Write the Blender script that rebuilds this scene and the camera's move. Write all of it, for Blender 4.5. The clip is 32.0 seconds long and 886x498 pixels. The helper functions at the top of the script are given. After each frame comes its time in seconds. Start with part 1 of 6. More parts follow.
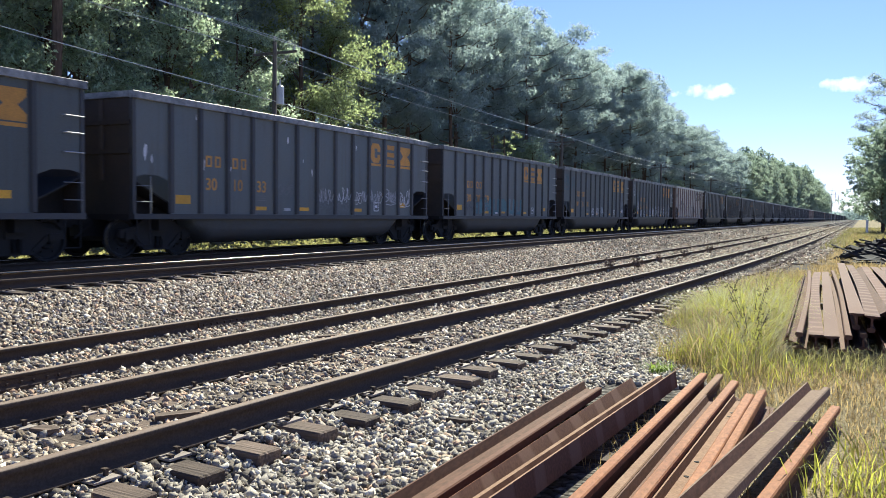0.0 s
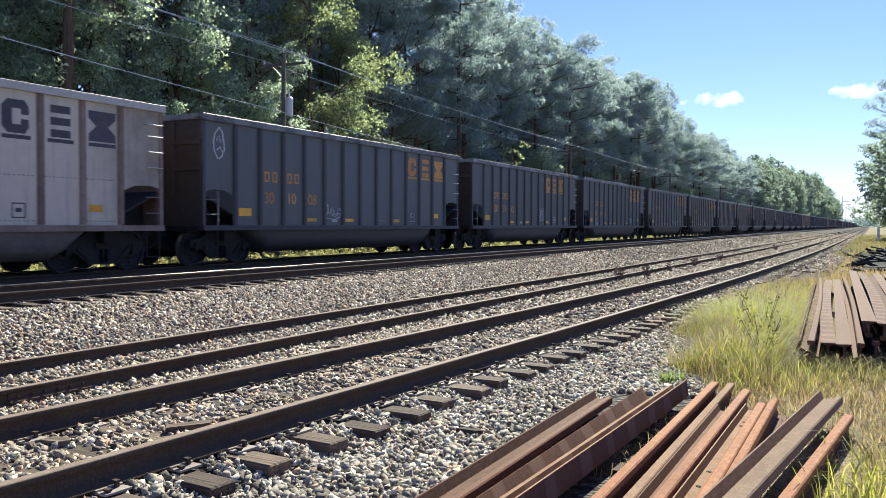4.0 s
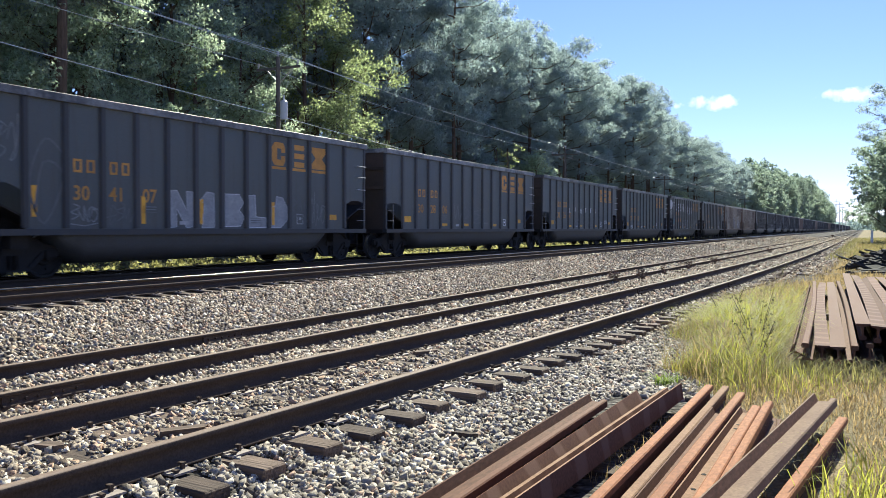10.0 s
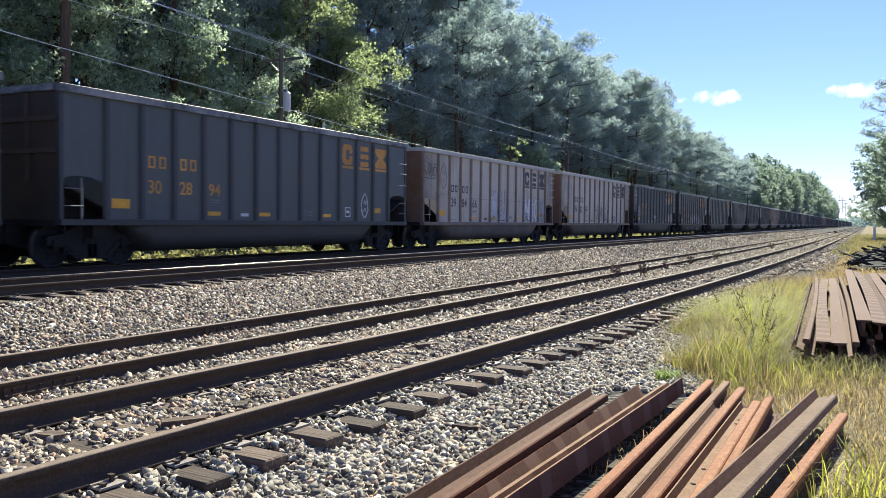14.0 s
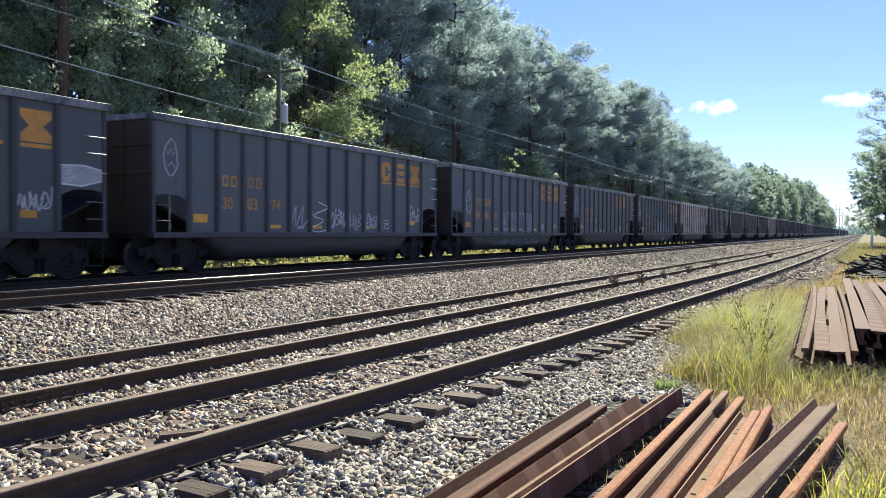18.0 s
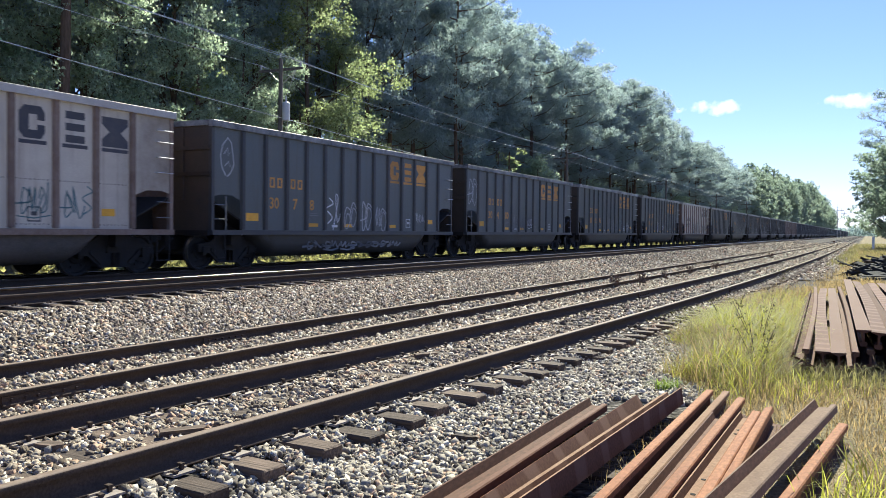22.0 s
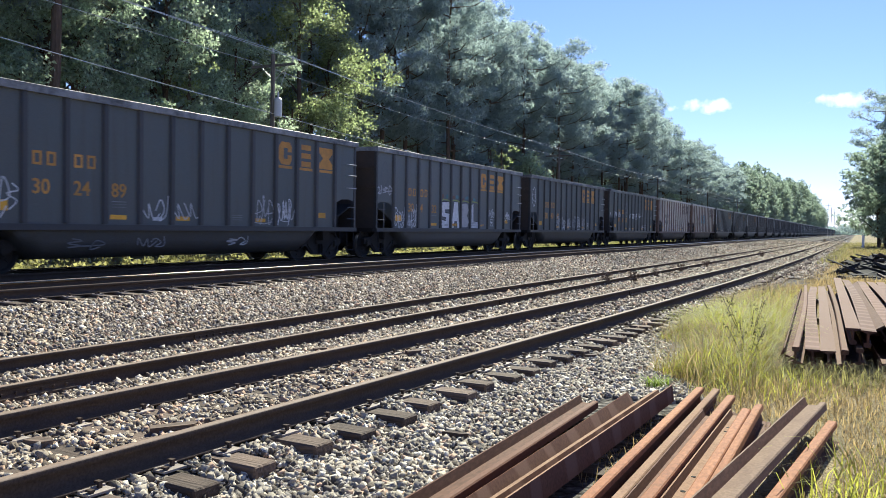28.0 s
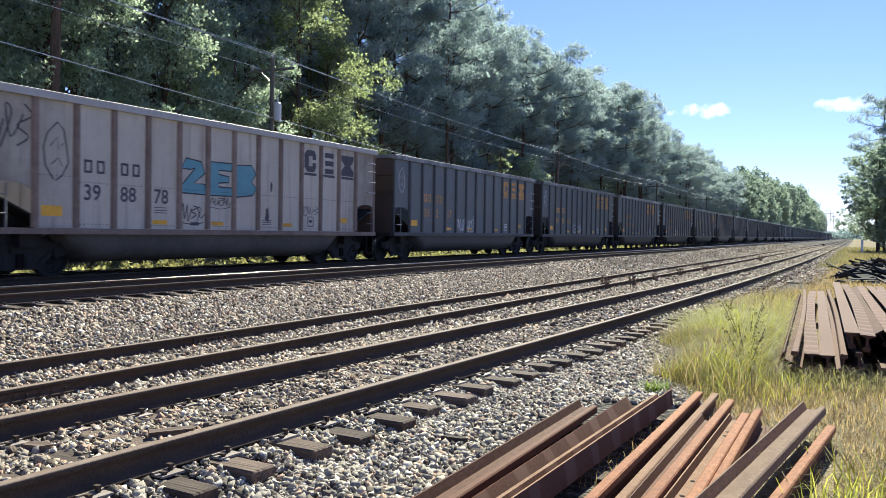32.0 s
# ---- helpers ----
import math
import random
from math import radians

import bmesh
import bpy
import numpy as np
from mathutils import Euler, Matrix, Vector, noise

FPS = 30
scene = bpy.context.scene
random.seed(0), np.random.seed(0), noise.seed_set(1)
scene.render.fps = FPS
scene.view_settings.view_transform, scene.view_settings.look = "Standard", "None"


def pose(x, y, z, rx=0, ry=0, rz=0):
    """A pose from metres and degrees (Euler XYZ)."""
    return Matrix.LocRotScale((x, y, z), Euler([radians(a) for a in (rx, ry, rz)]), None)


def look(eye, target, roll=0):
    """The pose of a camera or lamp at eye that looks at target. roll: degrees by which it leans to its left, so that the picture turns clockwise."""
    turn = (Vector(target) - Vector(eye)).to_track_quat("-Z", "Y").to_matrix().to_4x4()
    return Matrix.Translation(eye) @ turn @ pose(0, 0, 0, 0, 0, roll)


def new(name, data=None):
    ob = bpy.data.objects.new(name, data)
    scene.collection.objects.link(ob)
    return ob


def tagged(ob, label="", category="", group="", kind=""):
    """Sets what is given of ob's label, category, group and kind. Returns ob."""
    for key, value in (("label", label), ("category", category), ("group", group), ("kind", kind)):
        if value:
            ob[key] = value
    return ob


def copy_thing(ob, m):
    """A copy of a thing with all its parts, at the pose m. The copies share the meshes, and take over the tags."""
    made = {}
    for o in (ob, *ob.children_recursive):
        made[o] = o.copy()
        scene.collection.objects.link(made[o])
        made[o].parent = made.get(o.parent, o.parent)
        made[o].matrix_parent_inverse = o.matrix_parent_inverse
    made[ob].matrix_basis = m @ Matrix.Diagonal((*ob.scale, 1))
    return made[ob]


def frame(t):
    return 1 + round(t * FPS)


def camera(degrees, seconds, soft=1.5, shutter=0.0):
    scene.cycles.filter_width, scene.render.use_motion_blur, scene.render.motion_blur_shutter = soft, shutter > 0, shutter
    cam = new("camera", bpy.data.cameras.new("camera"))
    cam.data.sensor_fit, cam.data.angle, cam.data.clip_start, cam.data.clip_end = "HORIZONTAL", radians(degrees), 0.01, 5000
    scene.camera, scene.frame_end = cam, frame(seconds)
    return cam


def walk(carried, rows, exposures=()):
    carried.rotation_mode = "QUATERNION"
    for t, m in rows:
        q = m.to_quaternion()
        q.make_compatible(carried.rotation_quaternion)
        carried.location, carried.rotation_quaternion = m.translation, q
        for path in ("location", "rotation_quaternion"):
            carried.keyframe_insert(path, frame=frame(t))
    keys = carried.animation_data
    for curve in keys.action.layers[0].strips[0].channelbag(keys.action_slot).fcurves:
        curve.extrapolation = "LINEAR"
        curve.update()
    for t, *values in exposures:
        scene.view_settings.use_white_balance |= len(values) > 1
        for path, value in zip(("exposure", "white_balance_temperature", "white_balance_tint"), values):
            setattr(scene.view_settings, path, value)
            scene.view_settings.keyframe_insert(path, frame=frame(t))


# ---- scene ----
# ---- camera ----
EYE_Z = 1.60
cam = camera(55.5, 32.0, soft=0.75, shutter=0.1)


def aim(yaw, pitch, roll):
    """Camera pose from yaw to the left of the tracks, pitch upwards and roll, in degrees."""
    return Matrix.Translation((0, 0, EYE_Z)) @ Matrix.Rotation(radians(yaw), 4, "Z") @ Matrix.Rotation(radians(90 + pitch), 4, "X") @ Matrix.Rotation(radians(roll), 4, "Z")


walk(cam, [(t, aim(a, b, c)) for t, a, b, c in (
    (0, 26.321, -2.345, 0.578), (0.5, 26.36, -2.272, 0.548), (1, 26.434, -2.148, 0.463), (1.5, 26.538, -2.054, 0.452), (2, 26.638, -2.018, 0.433),
    (2.5, 26.72, -2.035, 0.481), (3, 26.798, -2.002, 0.409), (3.5, 26.869, -1.886, 0.337), (5.5, 27.075, -1.042, -0.103), (6, 26.989, -0.976, -0.108),
    (6.5, 26.809, -1.028, -0.059), (7, 26.58, -1.128, -0.034), (7.5, 26.344, -1.252, -0.01), (8, 26.195, -1.334, -0.038), (8.5, 26.124, -1.379, -0.012),
    (9, 26.219, -1.399, -0), (9.5, 26.392, -1.421, 0.024), (10, 26.603, -1.454, 0.164), (10.5, 26.78, -1.47, 0.267), (11, 26.9, -1.522, 0.31),
    (11.5, 26.995, -1.563, 0.363), (12, 27.062, -1.594, 0.373), (12.5, 27.11, -1.669, 0.423), (13, 27.067, -1.738, 0.499), (13.5, 26.935, -1.832, 0.572),
    (14, 26.731, -1.93, 0.607), (14.5, 26.562, -1.976, 0.609), (16.5, 26.572, -1.471, 0.507), (17, 26.594, -1.318, 0.441), (17.5, 26.613, -1.222, 0.375),
    (18, 26.604, -1.188, 0.295), (18.5, 26.601, -1.195, 0.275), (19, 26.596, -1.233, 0.299), (19.5, 26.576, -1.278, 0.323), (20, 26.588, -1.294, 0.364),
    (20.5, 26.612, -1.307, 0.41), (21, 26.652, -1.278, 0.514), (21.5, 26.676, -1.275, 0.586), (22, 26.677, -1.268, 0.624), (22.5, 26.655, -1.267, 0.632),
    (23, 26.586, -1.338, 0.662), (23.5, 26.519, -1.414, 0.718), (24, 26.455, -1.522, 0.731), (24.5, 26.405, -1.598, 0.777), (25, 26.375, -1.647, 0.807),
    (25.5, 26.323, -1.646, 0.821), (27.5, 26.145, -1.533, 0.785), (28, 26.123, -1.471, 0.879), (28.5, 26.137, -1.43, 0.902), (29, 26.151, -1.419, 0.918),
    (29.5, 26.144, -1.438, 0.966), (30, 26.118, -1.414, 0.911), (30.5, 26.079, -1.347, 0.856), (31, 26.05, -1.259, 0.838), (31.5, 26.05, -1.209, 0.84),
    (32, 26.068, -1.183, 0.9),
)], exposures=[(0.0, 1.10, 4950, 31), (32.0, 1.10, 4950, 31)])

# ---- sky, sun and exposure ----
SUN_AZ, SUN_EL = 7.0, 40.0      # degrees to the left of the tracks' far end, and above the horizon

world = bpy.data.worlds.new("sky")
scene.world = world
world.use_nodes = True
wn, wl = world.node_tree.nodes, world.node_tree.links
wn.clear()
w_out, w_bg, w_sky = wn.new("ShaderNodeOutputWorld"), wn.new("ShaderNodeBackground"), wn.new("ShaderNodeTexSky")
w_sky.sky_type, w_sky.sun_disc = "NISHITA", False
w_sky.sun_elevation, w_sky.sun_rotation = radians(SUN_EL), radians(-SUN_AZ)
w_sky.altitude, w_sky.air_density, w_sky.dust_density, w_sky.ozone_density = 300, 0.9, 0.12, 1.2
w_bg.inputs["Strength"].default_value = 0.055
wl.new(w_bg.outputs[0], w_out.inputs[0])


def cloud_layer():
    """Two small fair-weather clouds, mixed into the sky by direction."""
    geo = wn.new("ShaderNodeTexCoord")
    col = w_sky.outputs[0]
    for yaw, pitch, wide, tall in ((9.2, 8.05, 0.032, 0.0095), (0.7, 8.1, 0.040, 0.0085)):
        d = Vector((-math.sin(radians(yaw)) * math.cos(radians(pitch)), math.cos(radians(yaw)) * math.cos(radians(pitch)), math.sin(radians(pitch))))
        side = Vector((math.cos(radians(yaw)), math.sin(radians(yaw)), 0))
        up = side.cross(d)
        acc = None
        for axis, size in ((side, wide), (up, tall)):
            dot = wn.new("ShaderNodeVectorMath")
            dot.operation = "DOT_PRODUCT"
            wl.new(geo.outputs["Generated"], dot.inputs[0])
            dot.inputs[1].default_value = axis
            div = wn.new("ShaderNodeMath")
            div.operation = "DIVIDE"
            wl.new(dot.outputs["Value"], div.inputs[0])
            div.inputs[1].default_value = size
            sq = wn.new("ShaderNodeMath")
            sq.operation = "MULTIPLY"
            wl.new(div.outputs[0], sq.inputs[0]), wl.new(div.outputs[0], sq.inputs[1])
            if acc is None:
                acc = sq
            else:
                add = wn.new("ShaderNodeMath")
                wl.new(acc.outputs[0], add.inputs[0]), wl.new(sq.outputs[0], add.inputs[1])
                acc = add
        tex = wn.new("ShaderNodeTexNoise")
        tex.inputs["Scale"].default_value, tex.inputs["Detail"].default_value = 60, 6
        wl.new(geo.outputs["Generated"], tex.inputs["Vector"])
        mul = wn.new("ShaderNodeMath")
        mul.operation = "MULTIPLY_ADD"
        wl.new(tex.outputs["Fac"], mul.inputs[0])
        mul.inputs[1].default_value, mul.inputs[2].default_value = 4.2, -1.2
        sub = wn.new("ShaderNodeMath")
        sub.operation, sub.use_clamp = "SUBTRACT", True
        wl.new(mul.outputs[0], sub.inputs[0]), wl.new(acc.outputs[0], sub.inputs[1])
        front = wn.new("ShaderNodeVectorMath")
        front.operation = "DOT_PRODUCT"
        wl.new(geo.outputs["Generated"], front.inputs[0])
        front.inputs[1].default_value = d
        gate = wn.new("ShaderNodeMath")
        gate.operation = "GREATER_THAN"
        wl.new(front.outputs["Value"], gate.inputs[0])
        gate.inputs[1].default_value = 0.5
        fac = wn.new("ShaderNodeMath")
        fac.operation = "MULTIPLY"
        wl.new(sub.outputs[0], fac.inputs[0]), wl.new(gate.outputs[0], fac.inputs[1])
        mix = wn.new("ShaderNodeMixRGB")
        wl.new(fac.outputs[0], mix.inputs[0]), wl.new(col, mix.inputs[1])
        mix.inputs[2].default_value = (12.0, 11.9, 11.8, 1)
        col = mix.outputs[0]
    wl.new(col, w_bg.inputs["Color"])


cloud_layer()
sun = new("sun", bpy.data.lights.new("sun", "SUN"))
sun.data.energy, sun.data.angle, sun.data.color = 5.0, radians(0.6), (1.0, 0.92, 0.47)
sun.matrix_world = look((0, 0, 0), (math.sin(radians(SUN_AZ)) * math.cos(radians(SUN_EL)), -math.cos(radians(SUN_AZ)) * math.cos(radians(SUN_EL)), -math.sin(radians(SUN_EL))))


# ---- materials ----
def material(name, base, rough=0.8, metal=0.0, spec=0.4, spread=0.0, stain=None, stain_scale=1.0, stain_amount=0.5, grain=0.0, grain_scale=40.0,
             bump=0.0, bump_scale=30.0, stretch=(1, 1, 1), through_light=None, rand="object", streak=None):
    """A procedural surface: base colour, brightness spread per object or island, a large stain colour, fine grain and relief."""
    m = bpy.data.materials.new(name)
    m.use_nodes = True
    n, k = m.node_tree.nodes, m.node_tree.links
    p = n["Principled BSDF"]
    p.inputs["Roughness"].default_value, p.inputs["Metallic"].default_value = rough, metal
    p.inputs["Specular IOR Level"].default_value = spec
    tc = n.new("ShaderNodeTexCoord")
    mp = n.new("ShaderNodeMapping")
    mp.inputs["Scale"].default_value = stretch
    k.new(tc.outputs["Object"], mp.inputs["Vector"])
    rgb = n.new("ShaderNodeRGB")
    rgb.outputs[0].default_value = (*base, 1)
    col = rgb.outputs[0]
    if stain:
        for scale, amount in ((stain_scale, stain_amount), (stain_scale * 6, stain_amount * 0.6)):
            t = n.new("ShaderNodeTexNoise")
            t.inputs["Scale"].default_value, t.inputs["Detail"].default_value, t.inputs["Roughness"].default_value = scale, 6, 0.65
            if rand == "object":
                t.noise_dimensions = "4D"
                oi = n.new("ShaderNodeObjectInfo")
                w = n.new("ShaderNodeMath")
                w.operation = "MULTIPLY"
                k.new(oi.outputs["Random"], w.inputs[0])
                w.inputs[1].default_value = 37.0
                k.new(w.outputs[0], t.inputs["W"])
            k.new(mp.outputs[0], t.inputs["Vector"])
            r = n.new("ShaderNodeMapRange")
            r.inputs["From Min"].default_value, r.inputs["From Max"].default_value = 0.42, 0.68
            r.inputs["To Max"].default_value = amount
            k.new(t.outputs["Fac"], r.inputs["Value"])
            mx = n.new("ShaderNodeMixRGB")
            k.new(r.outputs[0], mx.inputs[0]), k.new(col, mx.inputs[1])
            mx.inputs[2].default_value = (*stain, 1)
            col = mx.outputs[0]
    if streak:
        t = n.new("ShaderNodeTexNoise")
        t.inputs["Scale"].default_value, t.inputs["Detail"].default_value = 1.0, 5
        ms = n.new("ShaderNodeMapping")
        ms.inputs["Scale"].default_value = (5, 5, 0.35)
        oi = n.new("ShaderNodeObjectInfo")
        k.new(tc.outputs["Object"], ms.inputs["Vector"])
        t.noise_dimensions = "4D"
        w = n.new("ShaderNodeMath")
        w.operation = "MULTIPLY"
        k.new(oi.outputs["Random"], w.inputs[0])
        w.inputs[1].default_value = 53.0
        k.new(w.outputs[0], t.inputs["W"])
        k.new(ms.outputs[0], t.inputs["Vector"])
        r = n.new("ShaderNodeMapRange")
        r.inputs["From Min"].default_value, r.inputs["From Max"].default_value, r.inputs["To Max"].default_value = 0.52, 0.75, 0.75
        k.new(t.outputs["Fac"], r.inputs["Value"])
        mx = n.new("ShaderNodeMixRGB")
        k.new(r.outputs[0], mx.inputs[0]), k.new(col, mx.inputs[1])
        mx.inputs[2].default_value = (*streak, 1)
        col = mx.outputs[0]
    if spread:
        if rand == "object":
            src = n.new("ShaderNodeObjectInfo").outputs["Random"]
        else:
            src = n.new("ShaderNodeNewGeometry").outputs["Random Per Island"]
        r = n.new("ShaderNodeMapRange")
        r.inputs["To Min"].default_value, r.inputs["To Max"].default_value = 1 - spread, 1 + spread
        k.new(src, r.inputs["Value"])
        hsv = n.new("ShaderNodeHueSaturation")
        k.new(r.outputs[0], hsv.inputs["Value"]), k.new(col, hsv.inputs["Color"])
        col = hsv.outputs[0]
    if grain:
        t = n.new("ShaderNodeTexNoise")
        t.inputs["Scale"].default_value, t.inputs["Detail"].default_value = grain_scale, 4
        k.new(mp.outputs[0], t.inputs["Vector"])
        r = n.new("ShaderNodeMapRange")
        r.inputs["From Min"].default_value, r.inputs["From Max"].default_value = 0.3, 0.7
        r.inputs["To Min"].default_value, r.inputs["To Max"].default_value = 1 - grain, 1 + grain
        k.new(t.outputs["Fac"], r.inputs["Value"])
        hsv = n.new("ShaderNodeHueSaturation")
        k.new(r.outputs[0], hsv.inputs["Value"]), k.new(col, hsv.inputs["Color"])
        col = hsv.outputs[0]
    k.new(col, p.inputs["Base Color"])
    if bump:
        t = n.new("ShaderNodeTexNoise")
        t.inputs["Scale"].default_value, t.inputs["Detail"].default_value = bump_scale, 5
        k.new(mp.outputs[0], t.inputs["Vector"])
        b = n.new("ShaderNodeBump")
        b.inputs["Strength"].default_value, b.inputs["Distance"].default_value = bump, 0.02
        k.new(t.outputs["Fac"], b.inputs["Height"]), k.new(b.outputs[0], p.inputs["Normal"])
    if through_light:
        tr = n.new("ShaderNodeBsdfTranslucent")
        mc = n.new("ShaderNodeMixRGB")
        mc.blend_type, mc.inputs[0].default_value = "MULTIPLY", 1.0
        k.new(col, mc.inputs[1])
        mc.inputs[2].default_value = (*through_light, 1)
        k.new(mc.outputs[0], tr.inputs[0])
        add = n.new("ShaderNodeMixShader")
        add.inputs[0].default_value = 0.66
        k.new(p.outputs[0], add.inputs[1]), k.new(tr.outputs[0], add.inputs[2])
        k.new(add.outputs[0], n["Material Output"].inputs[0])
    return m


# Lifted slate base: haze over the black wagons is put into the paint.
BLACK_PAINT = material("black_car_paint", (0.082, 0.096, 0.098), 0.5, spec=0.5, stain=(0.095, 0.094, 0.084), stain_scale=0.6, stain_amount=0.6, spread=0.25, grain=0.15, grain_scale=60, bump=0.05, bump_scale=8, streak=(0.072, 0.070, 0.060))
GREY_PAINT = material("pale_car_paint", (0.58, 0.545, 0.455), 0.6, spec=0.4, stain=(0.44, 0.38, 0.31), stain_scale=0.5, stain_amount=0.55, spread=0.08, grain=0.08, grain_scale=50, bump=0.05, bump_scale=8, streak=(0.30, 0.24, 0.19))


def rust_ends(m, start, end, rust):
    """Rust and soot that have eaten into both ends of a wagon's side, ragged by noise."""
    n, k = m.node_tree.nodes, m.node_tree.links
    p = n["Principled BSDF"]
    col = p.inputs["Base Color"].links[0].from_socket
    tc, sep, far, ramp, tex, mul, mix = (n.new("ShaderNode" + q) for q in ("TexCoord", "SeparateXYZ", "Math", "MapRange", "TexNoise", "Math", "MixRGB"))
    k.new(tc.outputs["Object"], sep.inputs[0]), k.new(tc.outputs["Object"], tex.inputs["Vector"])
    far.operation, mul.operation, mul.use_clamp = "ABSOLUTE", "MULTIPLY_ADD", True
    k.new(sep.outputs[1], far.inputs[0]), k.new(far.outputs[0], ramp.inputs["Value"])
    ramp.inputs["From Min"].default_value, ramp.inputs["From Max"].default_value, ramp.inputs["To Max"].default_value = start, end, 1.3
    tex.inputs["Scale"].default_value, tex.inputs["Detail"].default_value, tex.inputs["Roughness"].default_value = 1.1, 7, 0.7
    k.new(ramp.outputs[0], mul.inputs[0]), k.new(tex.outputs["Fac"], mul.inputs[1])
    mul.inputs[2].default_value = -0.12
    k.new(mul.outputs[0], mix.inputs[0]), k.new(col, mix.inputs[1])
    mix.inputs[2].default_value = (*rust, 1)
    k.new(mix.outputs[0], p.inputs["Base Color"])


rust_ends(GREY_PAINT, 4.6, 7.3, (0.085, 0.052, 0.036))
GREY_RIB = material("rusty_pale_rib", (0.24, 0.185, 0.15), 0.7, stain=(0.14, 0.085, 0.06), stain_scale=2.0, stain_amount=0.7, spread=0.2, grain=0.15, bump=0.1)
BLACK_RIB = material("black_rib_paint", (0.036, 0.038, 0.043), 0.55, spec=0.5, stain=(0.05, 0.045, 0.042), stain_scale=2.0, stain_amount=0.6, spread=0.25, grain=0.15, bump=0.08)
RUSTY_PALE_END = material("rusty_pale_end_sheet", (0.16, 0.115, 0.09), 0.75, stain=(0.13, 0.065, 0.035), stain_scale=0.8, stain_amount=0.85, spread=0.15, grain=0.2, bump=0.1)
RUST_END = material("rust_brown_end_sheet", (0.042, 0.037, 0.034), 0.75, stain=(0.07, 0.05, 0.04), stain_scale=0.9, stain_amount=0.7, spread=0.3, grain=0.2, bump=0.1)
CHORD_BLACK = material("worn_black_top_chord", (0.05, 0.052, 0.056), 0.5, spec=0.45, stain=(0.42, 0.42, 0.42), stain_scale=1.1, stain_amount=0.55, spread=0.3, grain=0.2, bump=0.06)
CHORD_GREY = material("worn_pale_top_chord", (0.46, 0.45, 0.42), 0.5, stain=(0.3, 0.27, 0.24), stain_scale=1.6, stain_amount=0.5, spread=0.1, grain=0.12)
SOOT = material("sooty_cast_steel", (0.016, 0.015, 0.015), 0.8, stain=(0.03, 0.024, 0.02), stain_scale=3, stain_amount=0.5, spread=0.2, grain=0.2, bump=0.15)
# Base of the dirty tub raised, with haze put into its colour.
DARK_TUB = material("dirty_black_tub", (0.055, 0.06, 0.063), 0.6, spec=0.5, stain=(0.05, 0.042, 0.036), stain_scale=0.8, stain_amount=0.6, spread=0.2, grain=0.2, bump=0.08)
# Pale wagons' tub: underside shade put into its dark base; stain adds paler blotches.
SHADED_TUB = material("shaded_blotchy_tub", (0.08, 0.074, 0.068), 0.65, stain=(0.15, 0.13, 0.12), stain_scale=0.8, stain_amount=0.7, spread=0.2, grain=0.2, bump=0.08)
TREAD = material("polished_wheel_tread", (0.35, 0.34, 0.33), 0.35, metal=0.9, grain=0.1)
LADDER_STEEL = material("worn_grey_ladder_steel", (0.17, 0.175, 0.18), 0.55, spec=0.5, stain=(0.08, 0.075, 0.07), stain_scale=3, stain_amount=0.5, grain=0.15)
GRAB = material("bright_worn_grab_iron", (0.5, 0.5, 0.5), 0.4, metal=0.3, grain=0.1)
ORANGE = material("orange_lettering", (0.58, 0.29, 0.05), 0.65, stain=(0.28, 0.15, 0.05), stain_scale=3, stain_amount=0.5, spread=0.2, grain=0.15)
NAVY = material("dark_blue_lettering", (0.055, 0.058, 0.075), 0.65, stain=(0.12, 0.11, 0.10), stain_scale=3, stain_amount=0.4, spread=0.1)
REFLECT = material("yellow_reflector", (0.72, 0.38, 0.02), 0.5, stain=(0.4, 0.2, 0.02), stain_scale=4, stain_amount=0.5, spread=0.25, grain=0.1)
WHITE_SPRAY = material("white_spray_paint", (0.62, 0.63, 0.65), 0.7, stain=(0.35, 0.36, 0.38), stain_scale=4, stain_amount=0.6, spread=0.3, grain=0.15)
GREY_SPRAY = material("faded_grey_spray_paint", (0.20, 0.21, 0.22), 0.75, stain=(0.10, 0.10, 0.11), stain_scale=4, stain_amount=0.6, spread=0.4, grain=0.15)
TEAL_SPRAY = material("teal_spray_paint", (0.11, 0.21, 0.235), 0.7, stain=(0.06, 0.12, 0.14), stain_scale=3, stain_amount=0.6, spread=0.2, grain=0.15)
BLUE_SPRAY = material("sky_blue_spray_paint", (0.17, 0.36, 0.42), 0.7, stain=(0.08, 0.2, 0.25), stain_scale=3, stain_amount=0.4, grain=0.15)
SEA_SPRAY = material("dim_sea_green_spray_paint", (0.085, 0.13, 0.135), 0.7, stain=(0.06, 0.085, 0.09), stain_scale=3, stain_amount=0.6, grain=0.15)
PALE_TEAL = material("pale_teal_spray_line", (0.30, 0.38, 0.38), 0.7, stain=(0.16, 0.2, 0.2), stain_scale=4, stain_amount=0.6, grain=0.15)
CHALK_SPRAY = material("chalky_grey_spray_paint", (0.36, 0.38, 0.40), 0.75, stain=(0.18, 0.19, 0.2), stain_scale=2.5, stain_amount=0.7, grain=0.15)
CREAM_SPRAY = material("cream_spray_paint", (0.50, 0.42, 0.33), 0.75, stain=(0.3, 0.26, 0.22), stain_scale=3, stain_amount=0.5, grain=0.15)
LIME_SPRAY = material("lime_spray_paint", (0.30, 0.35, 0.12), 0.7, stain=(0.2, 0.25, 0.06), stain_scale=5, stain_amount=0.5, grain=0.15)
RED_SPRAY = material("brick_red_spray_paint", (0.17, 0.10, 0.075), 0.75, stain=(0.15, 0.08, 0.06), stain_scale=5, stain_amount=0.7, grain=0.15)
